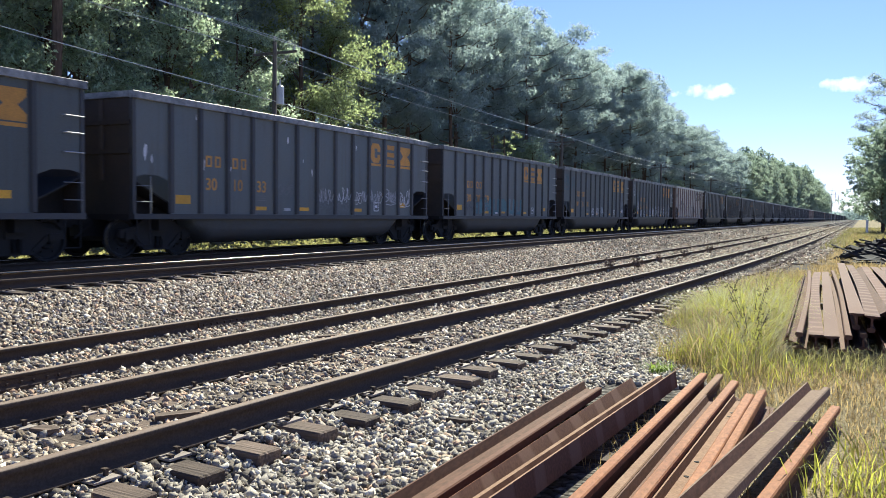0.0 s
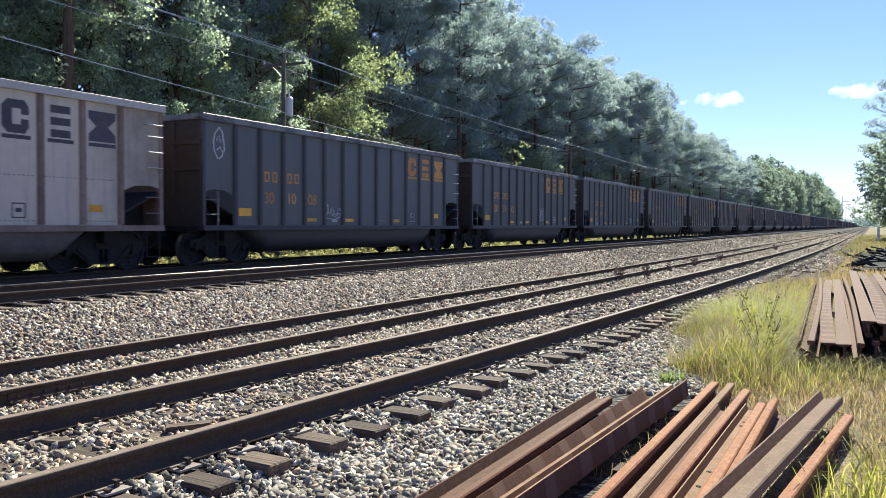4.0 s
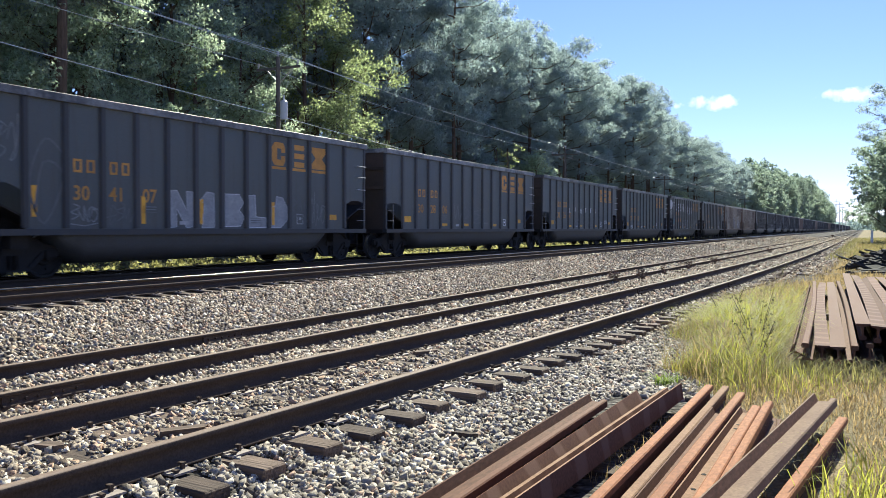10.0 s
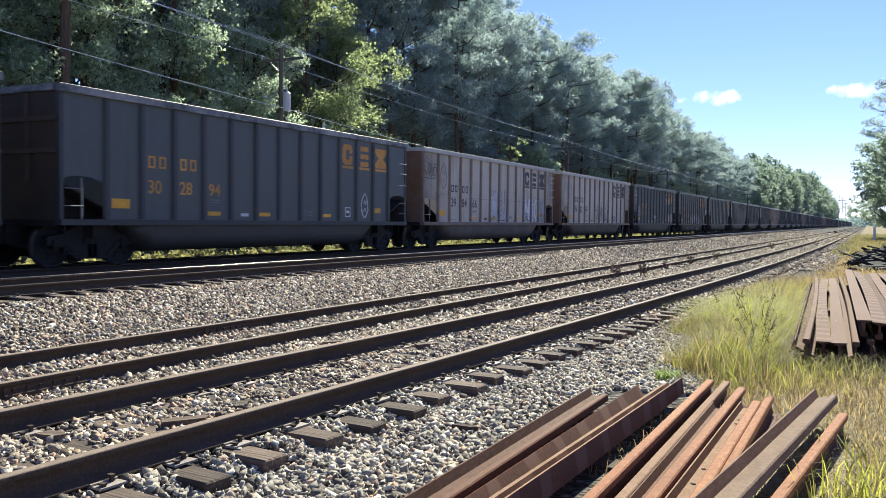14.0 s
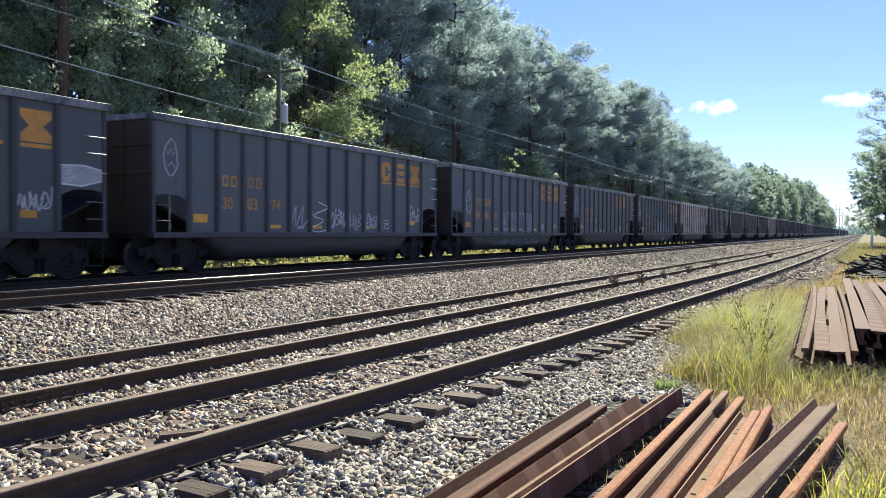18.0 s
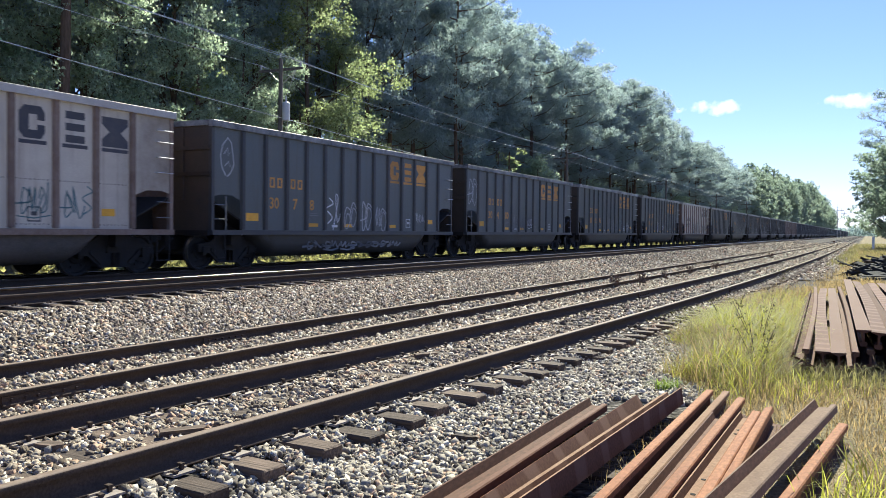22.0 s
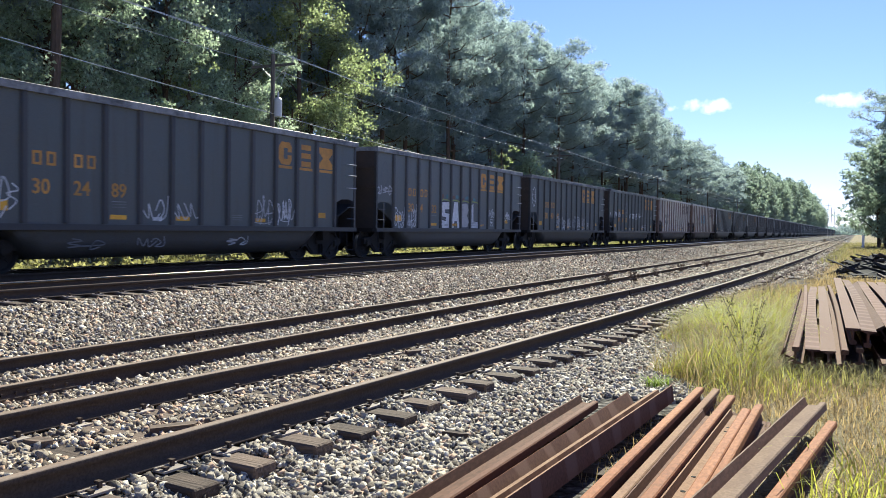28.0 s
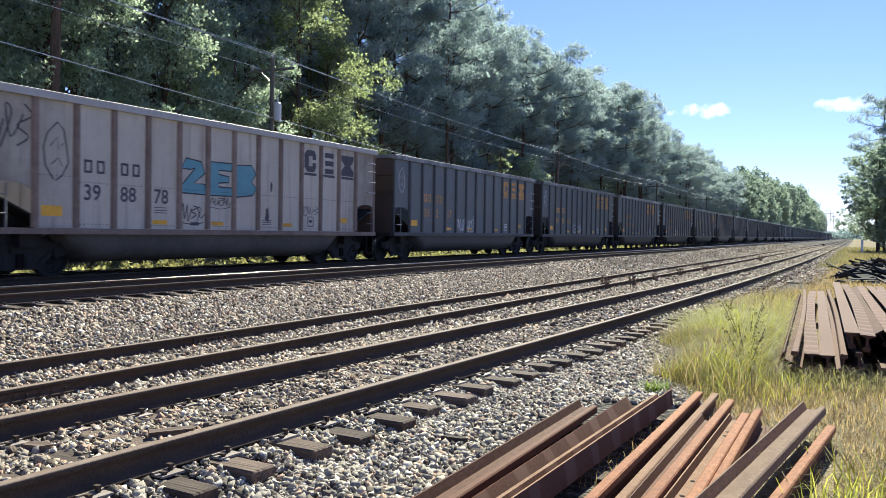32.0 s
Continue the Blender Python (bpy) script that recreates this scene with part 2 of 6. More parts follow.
DARK_SPRAY = material("black_spray_paint", (0.05, 0.05, 0.06), 0.7, stain=(0.12, 0.11, 0.1), stain_scale=4, stain_amount=0.4, spread=0.2)
RAIL_SIDE = material("dark_rusty_rail", (0.068, 0.049, 0.036), 0.8, spec=0.12, stain=(0.09, 0.065, 0.05), stain_scale=4, stain_amount=0.5, grain=0.25, grain_scale=60, bump=0.2, bump_scale=60)
RAIL_TOP = material("worn_rail_head", (0.24, 0.18, 0.13), 0.75, spec=0.25, stain=(0.16, 0.10, 0.07), stain_scale=5, stain_amount=0.6, grain=0.15)
RAIL_SHINE = material("polished_rail_head", (0.17, 0.14, 0.11), 0.2, metal=1.0, grain=0.06)
TIE_WOOD = material("weathered_tie_wood", (0.085, 0.059, 0.042), 0.9, stain=(0.19, 0.135, 0.095), stain_scale=5, stain_amount=0.5, spread=0.35, grain=0.4, grain_scale=26, bump=0.7, bump_scale=24, stretch=(0.12, 1.6, 1.6))
PLATE = material("rusty_tie_plate", (0.30, 0.245, 0.20), 0.7, stain=(0.42, 0.37, 0.32), stain_scale=9, stain_amount=0.6, spread=0.25, grain=0.2, bump=0.2, bump_scale=60)
STONE = material("grey_ballast_stone", (0.41, 0.37, 0.315), 0.9, stain=(0.24, 0.19, 0.14), stain_scale=14, stain_amount=0.4, spread=0.3, grain=0.25, grain_scale=90, bump=0.3, bump_scale=60, rand="island")
RUST = material("orange_brown_rust", (0.31, 0.137, 0.055), 0.8, spec=0.2, stain=(0.19, 0.072, 0.030), stain_scale=2.2, stain_amount=0.6, spread=0.2, grain=0.25, grain_scale=50, bump=0.07, bump_scale=90, stretch=(1, 0.3, 1))
RUST_PALE = material("pale_tan_rust", (0.32, 0.20, 0.12), 0.85, spec=0.15, stain=(0.20, 0.11, 0.06), stain_scale=2.4, stain_amount=0.6, spread=0.15, grain=0.2, grain_scale=50, bump=0.07, bump_scale=90)
RUST_DARK = material("dark_brown_rust", (0.115, 0.055, 0.030), 0.8, spec=0.15, stain=(0.17, 0.095, 0.06), stain_scale=1.8, stain_amount=0.45, spread=0.2, grain=0.25, grain_scale=50, bump=0.07, bump_scale=90, stretch=(1, 0.3, 1))
BARK = material("pine_bark", (0.12, 0.085, 0.062), 0.95, stain=(0.07, 0.05, 0.04), stain_scale=5, stain_amount=0.7, grain=0.3, grain_scale=14, bump=0.8, bump_scale=10, stretch=(1, 1, 0.2))
# Needle and leaf bases are paled and blued to stand in for haze.
NEEDLE = material("pine_needles", (0.165, 0.20, 0.197), 0.55, spec=0.35, spread=0.15, rand="island", through_light=(2.7, 2.75, 2.7))
LEAF = material("broad_leaves", (0.178, 0.208, 0.165), 0.45, spec=0.5, spread=0.3, rand="island", through_light=(3.2, 3.3, 2.8))
GOLD_LEAF = material("yellowing_leaves", (0.17, 0.19, 0.115), 0.5, spec=0.5, spread=0.4, rand="island", through_light=(2.4, 2.55, 1.8))
SCRUB = material("golden_weeds", (0.24, 0.24, 0.13), 0.7, spread=0.5, rand="island", through_light=(1.5, 1.45, 0.9))
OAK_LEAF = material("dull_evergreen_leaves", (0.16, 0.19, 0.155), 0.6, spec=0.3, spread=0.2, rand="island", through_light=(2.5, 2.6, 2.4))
GRASS = material("green_grass_blades", (0.31, 0.31, 0.085), 0.6, spec=0.35, spread=0.4, rand="island", through_light=(1.3, 1.3, 0.5))
FADED_GRASS = material("faded_olive_grass", (0.23, 0.21, 0.105), 0.8, spread=0.4, rand="island", through_light=(1.1, 1.1, 0.7))
DRY_GRASS = material("dry_straw_grass", (0.36, 0.295, 0.18), 0.8, spread=0.45, rand="island", through_light=(1.0, 0.9, 0.6))
POLE_WOOD = material("weathered_pole_wood", (0.16, 0.145, 0.13), 0.9, stain=(0.09, 0.08, 0.07), stain_scale=3, stain_amount=0.6, grain=0.3, grain_scale=14, bump=0.5, stretch=(1, 1, 0.1))
PALE_POLE = material("sun_bleached_pole_wood", (0.42, 0.40, 0.37), 0.9, stain=(0.28, 0.26, 0.23), stain_scale=3, stain_amount=0.6, grain=0.2)
WIRE = material("bright_aluminium_cable", (0.62, 0.62, 0.62), 0.45, metal=0.6)
TANK = material("pale_grey_tank_paint", (0.55, 0.56, 0.57), 0.4, grain=0.06)
PORCELAIN = material("grey_porcelain", (0.5, 0.5, 0.5), 0.25)
POST_WHITE = material("white_post_paint", (0.75, 0.75, 0.72), 0.6, stain=(0.4, 0.38, 0.34), stain_scale=3, stain_amount=0.4)
DEBRIS = material("charred_scrap", (0.026, 0.025, 0.024), 0.85, spec=0.12, stain=(0.07, 0.06, 0.055), stain_scale=3, stain_amount=0.4, spread=0.4, grain=0.3, bump=0.3)


def stone_families(m, tones):
    """Give each stone of a sheet one of several tones, picked by its island."""
    n, k = m.node_tree.nodes, m.node_tree.links
    ramp = n.new("ShaderNodeValToRGB")
    ramp.color_ramp.interpolation = "CONSTANT"
    while len(ramp.color_ramp.elements) < len(tones):
        ramp.color_ramp.elements.new(0.5)
    at = 0.0
    for e, (share, tone) in zip(ramp.color_ramp.elements, tones):
        e.position, e.color = at, (*tone, 1)
        at += share
    k.new(n.new("ShaderNodeNewGeometry").outputs["Random Per Island"], ramp.inputs[0])
    base = [q for q in n if q.type == "RGB"][0]
    for link in list(base.outputs[0].links):
        k.new(ramp.outputs[0], link.to_socket)


WHITE_STONE = material("pale_grey_ballast_stone", (0.45, 0.42, 0.37), 0.9, stain=(0.26, 0.23, 0.20), stain_scale=14, stain_amount=0.35, spread=0.3, grain=0.2, grain_scale=90, bump=0.3, bump_scale=60, rand="island")
stone_families(STONE, ((0.24, (0.14, 0.105, 0.075)), (0.25, (0.34, 0.28, 0.21)), (0.18, (0.45, 0.37, 0.265)), (0.12, (0.26, 0.235, 0.20)), (0.12, (0.64, 0.575, 0.46)), (0.09, (0.33, 0.215, 0.14))))
stone_families(WHITE_STONE, ((0.20, (0.14, 0.112, 0.083)), (0.25, (0.33, 0.29, 0.225)), (0.22, (0.43, 0.37, 0.28)), (0.15, (0.25, 0.225, 0.19)), (0.12, (0.58, 0.53, 0.43)), (0.06, (0.36, 0.24, 0.155))))


def ground_material():
    """Earth, straw and ballast dust in one sheet: ballast under the tracks, dry turf beside them."""
    m = bpy.data.materials.new("ground_cover")
    m.use_nodes = True
    n, k = m.node_tree.nodes, m.node_tree.links
    p = n["Principled BSDF"]
    p.inputs["Roughness"].default_value, p.inputs["Specular IOR Level"].default_value = 0.95, 0.1
    tc = n.new("ShaderNodeTexCoord")
    sep = n.new("ShaderNodeSeparateXYZ")
    k.new(tc.outputs["Object"], sep.inputs[0])
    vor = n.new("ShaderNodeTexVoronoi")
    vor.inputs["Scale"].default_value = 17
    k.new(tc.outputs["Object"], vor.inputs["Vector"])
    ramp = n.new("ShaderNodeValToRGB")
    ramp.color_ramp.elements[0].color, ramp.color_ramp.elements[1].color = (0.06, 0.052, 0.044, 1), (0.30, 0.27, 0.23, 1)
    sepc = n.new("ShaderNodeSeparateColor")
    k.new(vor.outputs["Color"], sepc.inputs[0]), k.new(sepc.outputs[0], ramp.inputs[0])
    # Stone cells darken towards their edges: the shade of the gaps put into colour.
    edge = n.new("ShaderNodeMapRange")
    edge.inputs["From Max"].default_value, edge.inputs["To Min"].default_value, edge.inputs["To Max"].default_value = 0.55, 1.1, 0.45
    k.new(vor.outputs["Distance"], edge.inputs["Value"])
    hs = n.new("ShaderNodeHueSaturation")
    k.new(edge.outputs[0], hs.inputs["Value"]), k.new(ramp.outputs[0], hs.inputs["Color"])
    n1 = n.new("ShaderNodeTexNoise")
    n1.inputs["Scale"].default_value, n1.inputs["Detail"].default_value = 0.9, 8
    n2 = n.new("ShaderNodeTexNoise")
    n2.inputs["Scale"].default_value, n2.inputs["Detail"].default_value = 30, 6
    k.new(tc.outputs["Object"], n1.inputs["Vector"]), k.new(tc.outputs["Object"], n2.inputs["Vector"])
    turf = n.new("ShaderNodeValToRGB")
    turf.color_ramp.elements[0].position, turf.color_ramp.elements[1].position = 0.35, 0.7
    turf.color_ramp.elements[0].color, turf.color_ramp.elements[1].color = (0.29, 0.235, 0.14, 1), (0.20, 0.175, 0.09, 1)
    k.new(n1.outputs["Fac"], turf.inputs[0])
    tg = n.new("ShaderNodeMapRange")
    tg.inputs["From Min"].default_value, tg.inputs["From Max"].default_value, tg.inputs["To Min"].default_value, tg.inputs["To Max"].default_value = 0.3, 0.7, 0.55, 1.4
    k.new(n2.outputs["Fac"], tg.inputs["Value"])
    ht = n.new("ShaderNodeHueSaturation")
    k.new(tg.outputs[0], ht.inputs["Value"]), k.new(turf.outputs[0], ht.inputs["Color"])
    # where turf begins: east of the siding's shoulder, west of the main track's
    wob = n.new("ShaderNodeMath")
    wob.operation = "MULTIPLY_ADD"
    k.new(n1.outputs["Fac"], wob.inputs[0])
    wob.inputs[1].default_value, wob.inputs[2].default_value = 1.6, -0.8
    xs = n.new("ShaderNodeMath")
    k.new(sep.outputs[0], xs.inputs[0]), k.new(wob.outputs[0], xs.inputs[1])
    east = n.new("ShaderNodeMapRange")
    east.inputs["From Min"].default_value, east.inputs["From Max"].default_value = -1.5, -1.1
    k.new(xs.outputs[0], east.inputs["Value"])
    west = n.new("ShaderNodeMapRange")
    west.inputs["From Min"].default_value, west.inputs["From Max"].default_value = -19.4, -20.0
    k.new(xs.outputs[0], west.inputs["Value"])
    mx = n.new("ShaderNodeMath")
    mx.operation = "MAXIMUM"
    k.new(east.outputs[0], mx.inputs[0]), k.new(west.outputs[0], mx.inputs[1])
    mix = n.new("ShaderNodeMixRGB")
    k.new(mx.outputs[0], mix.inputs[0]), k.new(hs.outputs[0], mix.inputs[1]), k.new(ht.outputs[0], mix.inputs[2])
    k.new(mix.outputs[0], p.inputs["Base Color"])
    b = n.new("ShaderNodeBump")
    b.inputs["Strength"].default_value, b.inputs["Distance"].default_value = 0.9, 0.04
    inv = n.new("ShaderNodeMath")
    inv.operation = "SUBTRACT"
    inv.inputs[0].default_value = 1.0
    k.new(vor.outputs["Distance"], inv.inputs[1])
    rough = n.new("ShaderNodeMixRGB")
    k.new(mx.outputs[0], rough.inputs[0]), k.new(inv.outputs[0], rough.inputs[1]), k.new(n2.outputs["Fac"], rough.inputs[2])
    k.new(rough.outputs[0], b.inputs["Height"]), k.new(b.outputs[0], p.inputs["Normal"])
    return m


GROUND = ground_material()


# ---- mesh helpers ----
def box(bm, x0, x1, y0, y1, z0, z1):
    v = [bm.verts.new((x, y, z)) for x in (x0, x1) for y in (y0, y1) for z in (z0, z1)]
    for f in ((0, 1, 3, 2), (4, 6, 7, 5), (0, 4, 5, 1), (2, 3, 7, 6), (0, 2, 6, 4), (1, 5, 7, 3)):
        bm.faces.new([v[i] for i in f])
    return v


def prism(bm, outline, axis, a, b):
    """Extrude a closed 2D outline along an axis from a to b. The outline's two numbers are the other two axes in order."""
    put = {"x": lambda u, v, w: (w, u, v), "y": lambda u, v, w: (u, w, v), "z": lambda u, v, w: (u, v, w)}[axis]
    r0 = [bm.verts.new(put(u, v, a)) for u, v in outline]
    r1 = [bm.verts.new(put(u, v, b)) for u, v in outline]
    n = len(outline)
    for i in range(n):
        bm.faces.new((r0[i], r0[(i + 1) % n], r1[(i + 1) % n], r1[i]))
    bm.faces.new(r0), bm.faces.new(r1[::-1])


def rod(bm, p, q, r, sides=6, r2=None):
    p, q = Vector(p), Vector(q)
    m = (q - p).to_track_quat("Z", "Y").to_matrix()
    rings = []
    for c, rad in ((p, r), (q, r if r2 is None else r2)):
        rings.append([bm.verts.new(c + m @ Vector((math.cos(2 * math.pi * i / sides) * rad, math.sin(2 * math.pi * i / sides) * rad, 0))) for i in range(sides)])
    for i in range(sides):
        bm.faces.new((rings[0][i], rings[0][(i + 1) % sides], rings[1][(i + 1) % sides], rings[1][i]))
    bm.faces.new(rings[0][::-1]), bm.faces.new(rings[1])


def finish(name, bm, *mats, smooth=False):
    bmesh.ops.recalc_face_normals(bm, faces=bm.faces)
    me = bpy.data.meshes.new(name)
    bm.to_mesh(me)
    bm.free()
    for m in mats:
        me.materials.append(m)
    if smooth:
        for p in me.polygons:
            p.use_smooth = True
    return me


def hang(name, me, parent, loc=(0, 0, 0), label="", turn=None):
    """Link a mesh as one part under a thing or a part."""
    ob = new(name, me)
    ob.parent = parent
    ob.location = loc
    if turn:
        ob.rotation_euler = turn
    return tagged(ob, label)


def part(name, bm, mat, parent, label="", loc=(0, 0, 0), smooth=False):
    return hang(name, finish(name, bm, mat, smooth=smooth), parent, loc, label)


def thing(name, label, category, group="", m=None, kind=""):
    ob = new(name)
    ob.empty_display_size = 0.2
    if m:
        ob.matrix_world = m
    return tagged(ob, label, category, group, kind)


def mesh_arrays(name, co, faces, mat, smooth=False):
    """A mesh from numpy arrays: co (n, 3) and faces (m, 3 or 4)."""
    me = bpy.data.meshes.new(name)
    n, s = faces.shape
    me.vertices.add(len(co)), me.loops.add(n * s), me.polygons.add(n)
    me.vertices.foreach_set("co", co.astype(np.float32).ravel())
    me.loops.foreach_set("vertex_index", faces.astype(np.int32).ravel())
    me.polygons.foreach_set("loop_start", np.arange(0, n * s, s, dtype=np.int32))
    me.polygons.foreach_set("loop_total", np.full(n, s, dtype=np.int32))
    me.update(calc_edges=True)
    me.materials.append(mat)
    if smooth:
        me.polygons.foreach_set("use_smooth", np.ones(n, dtype=bool))
    return me


# ---- lie of the land ----
MAIN_X, MAIN_Z = -13.20, 0.476           # centre line and rail top of the empty main track
TRAIN_X, TRAIN_Z = -17.10, 0.454         # the same for the second main track, on which the train runs
SIDE_Z, MID_Z = 0.18, -0.04              # rail tops of the siding and of the low middle track
GAUGE = 0.7525


def siding_x(y):
    return -2.4 - 2.0 * math.exp(-y / 28.0) - GAUGE


def middle_x(y):
    return -8.42 + 1.9 * (1 - math.exp(-max(y, -20) / 130.0))


def land(x, y):
    """Ground height: the main tracks' ballast bank, the low middle track, the siding's bed and the turf."""
    sx, mx = siding_x(y), middle_x(y)
    knots = [(-3000, -0.6), (-60, -0.5), (-24, -0.45), (-20.4, -0.35), (-19.0, 0.26), (-15.6, 0.26), (-15.2, 0.22), (-14.7, 0.25), (-12.05, 0.24), (-11.6, 0.18), (-10.25, -0.17), (mx - 1.5, -0.225), (mx + 1.3, -0.225), (sx - 1.5, -0.06), (sx - 0.9, -0.03),
             (sx + 0.8, -0.03), (sx + 1.0, -0.065), (sx + 1.25, -0.12), (sx + 2.1, -0.135), (1.0, -0.06), (30, 0.0), (3000, 0.0)]
    for (x0, z0), (x1, z1) in zip(knots, knots[1:]):
        if x <= x1:
            return z0 + (z1 - z0) * (x - x0) / (x1 - x0)
    return 0.0


def build_ground():
    xs = [-3000, -800, -250, -100, -60, -40, -30, -24, -21] + [-20 + 0.4 * i for i in range(60)] + [4.5, 6, 8, 12, 20, 40, 90, 250, 800, 3000]
    ys = [-800, -200, -60, -30, -15, -8, -4, 0] + [0.8 * i for i in range(1, 60)] + [50, 55, 62, 70, 80, 95, 115, 140, 175, 220, 300, 450, 700, 1200, 2000, 4000]
    xs, ys = sorted(xs), sorted(ys)
    co = []
    for y in ys:
        for x in xs:
            z = land(x, min(y, 400))
            if -22 < x < 6 and -5 < y < 60:
                z += 0.018 * noise.noise(Vector((x * 1.3, y * 1.3, 0))) + (0.03 * noise.noise(Vector((x * 0.5, y * 0.5, 7))) if x > -1.2 else 0)
            co.append((x, y, z))
    w = len(xs)
    f = [(j * w + i, j * w + i + 1, (j + 1) * w + i + 1, (j + 1) * w + i) for j in range(len(ys) - 1) for i in range(w - 1)]
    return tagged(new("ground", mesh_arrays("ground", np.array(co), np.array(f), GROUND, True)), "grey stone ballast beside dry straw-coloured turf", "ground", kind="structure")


build_ground()


# ---- tracks ----
RAIL_OUT = [(-0.076, 0), (0.076, 0), (0.076, 0.012), (0.012, 0.034), (0.009, 0.128), (0.038, 0.136), (0.036, 0.172), (0.027, 0.180), (-0.027, 0.180), (-0.036, 0.172), (-0.038, 0.136), (-0.009, 0.128), (-0.012, 0.034), (-0.076, 0.012)]


def rail_mesh(name, fx, ys, z_top, top_mat, side_mat, worn):
    """A flat-bottomed rail swept along the line x = fx(y); the worn running surface and gauge face have their own material."""
    n = len(RAIL_OUT)
    co, f, mi = [], [], []
    for y in ys:
        for u, v in RAIL_OUT:
            co.append((fx(y) + u, y, z_top - 0.18 + v))
    for j in range(len(ys) - 1):
        for i in range(n):
            f.append((j * n + i, j * n + (i + 1) % n, (j + 1) * n + (i + 1) % n, (j + 1) * n + i))
            mi.append(1 if i in worn else 0)
    me = mesh_arrays(name, np.array(co), np.array(f), side_mat)
    me.materials.append(top_mat)
    me.polygons.foreach_set("material_index", np.array(mi, dtype=np.int32))
    me.update()
    return me


def tie_mesh():
    bm = bmesh.new()
    v = box(bm, -1.29, 1.29, -0.115, 0.115, -0.17, 0.0)
    bmesh.ops.bevel(bm, geom=list(bm.edges), offset=0.012, segments=1, affect="EDGES")
    return finish("tie", bm, TIE_WOOD)


def plate_mesh():
    """A tie plate with its shoulders and four spike heads."""
    bm = bmesh.new()
    box(bm, -0.18, 0.18, -0.095, 0.095, 0.0, 0.014)
    for s in (-1, 1):
        box(bm, s * 0.086 - 0.008, s * 0.086 + 0.008, -0.095, 0.095, 0.014, 0.026)
    plain = len(bm.faces)
    for s in (-1, 1):
        for x, q, h in ((0.105, 0.04, 0.045), (0.15, -0.055, 0.022)):
            box(bm, s * x - 0.012, s * x + 0.012, q - 0.012, q + 0.012, 0.0, h)
            box(bm, s * (x - 0.007) - 0.022, s * (x - 0.007) + 0.022, q - 0.017, q + 0.017, h, h + 0.013)
    bm.faces.ensure_lookup_table()
    for f in bm.faces[plain:]:
        f.material_index = 1
    return finish("tie_plate", bm, PLATE, RAIL_SIDE)


TIE_ME, PLATE_ME = tie_mesh(), plate_mesh()


TIE_YS = {}


def track(name, label, fx, z_top, ys, tie_from, tie_to, step, top_mat, sink, plates=True):
    t = thing(name, label, "track", kind="structure")
    for s in (-1, 1):
        hang("rail", rail_mesh("rail", lambda y: fx(y) + s * GAUGE, ys, z_top, top_mat, RAIL_SIDE, (6, 7, 8) if top_mat != RAIL_SHINE else (5, 6, 7, 8) if s < 0 else (7, 8, 9)), t)
    rnd = random.Random(5)
    TIE_YS[name] = []
    for k in range(int((tie_to - tie_from) / step)):
        y = tie_from + k * step + rnd.uniform(-0.03, 0.03)
        TIE_YS[name].append(y)
        x = fx(y)
        yaw = math.atan2(fx(y) - fx(y + 1), 1.0)
        dx, dz, dr = rnd.uniform(-0.05, 0.05), rnd.uniform(-sink, 0), rnd.uniform(-0.02, 0.02)
        hang("tie", TIE_ME, t, (x + dx, y, z_top - 0.194 + dz * 0.3), turn=(0, rnd.uniform(-0.01, 0.01), yaw + dr))
        if plates:
            for s in (-1, 1):
                hang("tie_plate", PLATE_ME, t, (x + s * GAUGE, y, z_top - 0.194), turn=(0, 0, yaw))
    return t


FAR_YS = [-12 + 1.0 * i for i in range(60)] + [50 + 4 * i for i in range(30)] + [175, 200, 240, 300, 400, 600, 900, 1400]
track("siding_track", "rusty siding track on weathered wooden ties", siding_x, SIDE_Z, FAR_YS, -7.906, 62, 0.573, RAIL_TOP, 0.05)
track("middle_track", "low rusty track half sunk in ballast", middle_x, MID_Z, FAR_YS, -7.96, 50, 0.56, RAIL_TOP, 0.06, plates=False)
track("main_track", "main line track with polished rail heads", lambda y: MAIN_X, MAIN_Z, FAR_YS, -7.98, 80, 0.61, RAIL_SHINE, 0.03)
track("train_track", "main line track under the passing train", lambda y: TRAIN_X, TRAIN_Z, FAR_YS, -7.59, 90, 0.61, RAIL_SHINE, 0.03, plates=False)


# ---- coal train ----
TRUE_SIZE = 1.0618          # from the drawing's units to metres
SPEED = 18.84 * TRUE_SIZE
PITCH = {"L": 15.58, "S": 14.94}
BODY = {"L": 14.28, "S": 13.62}
# kinds of the wagons that pass, in order (L long, S short), and their paint (d dark, p pale)
KINDS = "LLSLLLLSLLLSSSLLLLLLLLLLLSLLSSSSLSLLSSLLLLLSLLSLLLSL"
PAINT = "dddddpdddddddddddddppddddddpddddpddddddppddddddddddd"
NUMBERS = ("- 301033 303829 302608 302176 398207 301008 303912 30-46 302598 300467 304365 303918 304107 302806 302671 300702 301030 302894 398466 398254 "
           "302417 301808 300374 300635 304189 301009 398066 30-78 304-80 304216 30411- 39836- 304022 302091 302489 304-32 304042 302058 398363 398878 302-17 300915").split()
FAR_KINDS = "LLSLLLSLSLLLLSSLLLLSLLLSSLLLL"


def ribs_at(kind):
    """Places of the side posts along the body, from its leading end."""
    b = BODY[kind]
    return [1.18 + i * (b - 2.4) / 12 for i in range(13)]


HW = 1.50          # half width at the side sheets


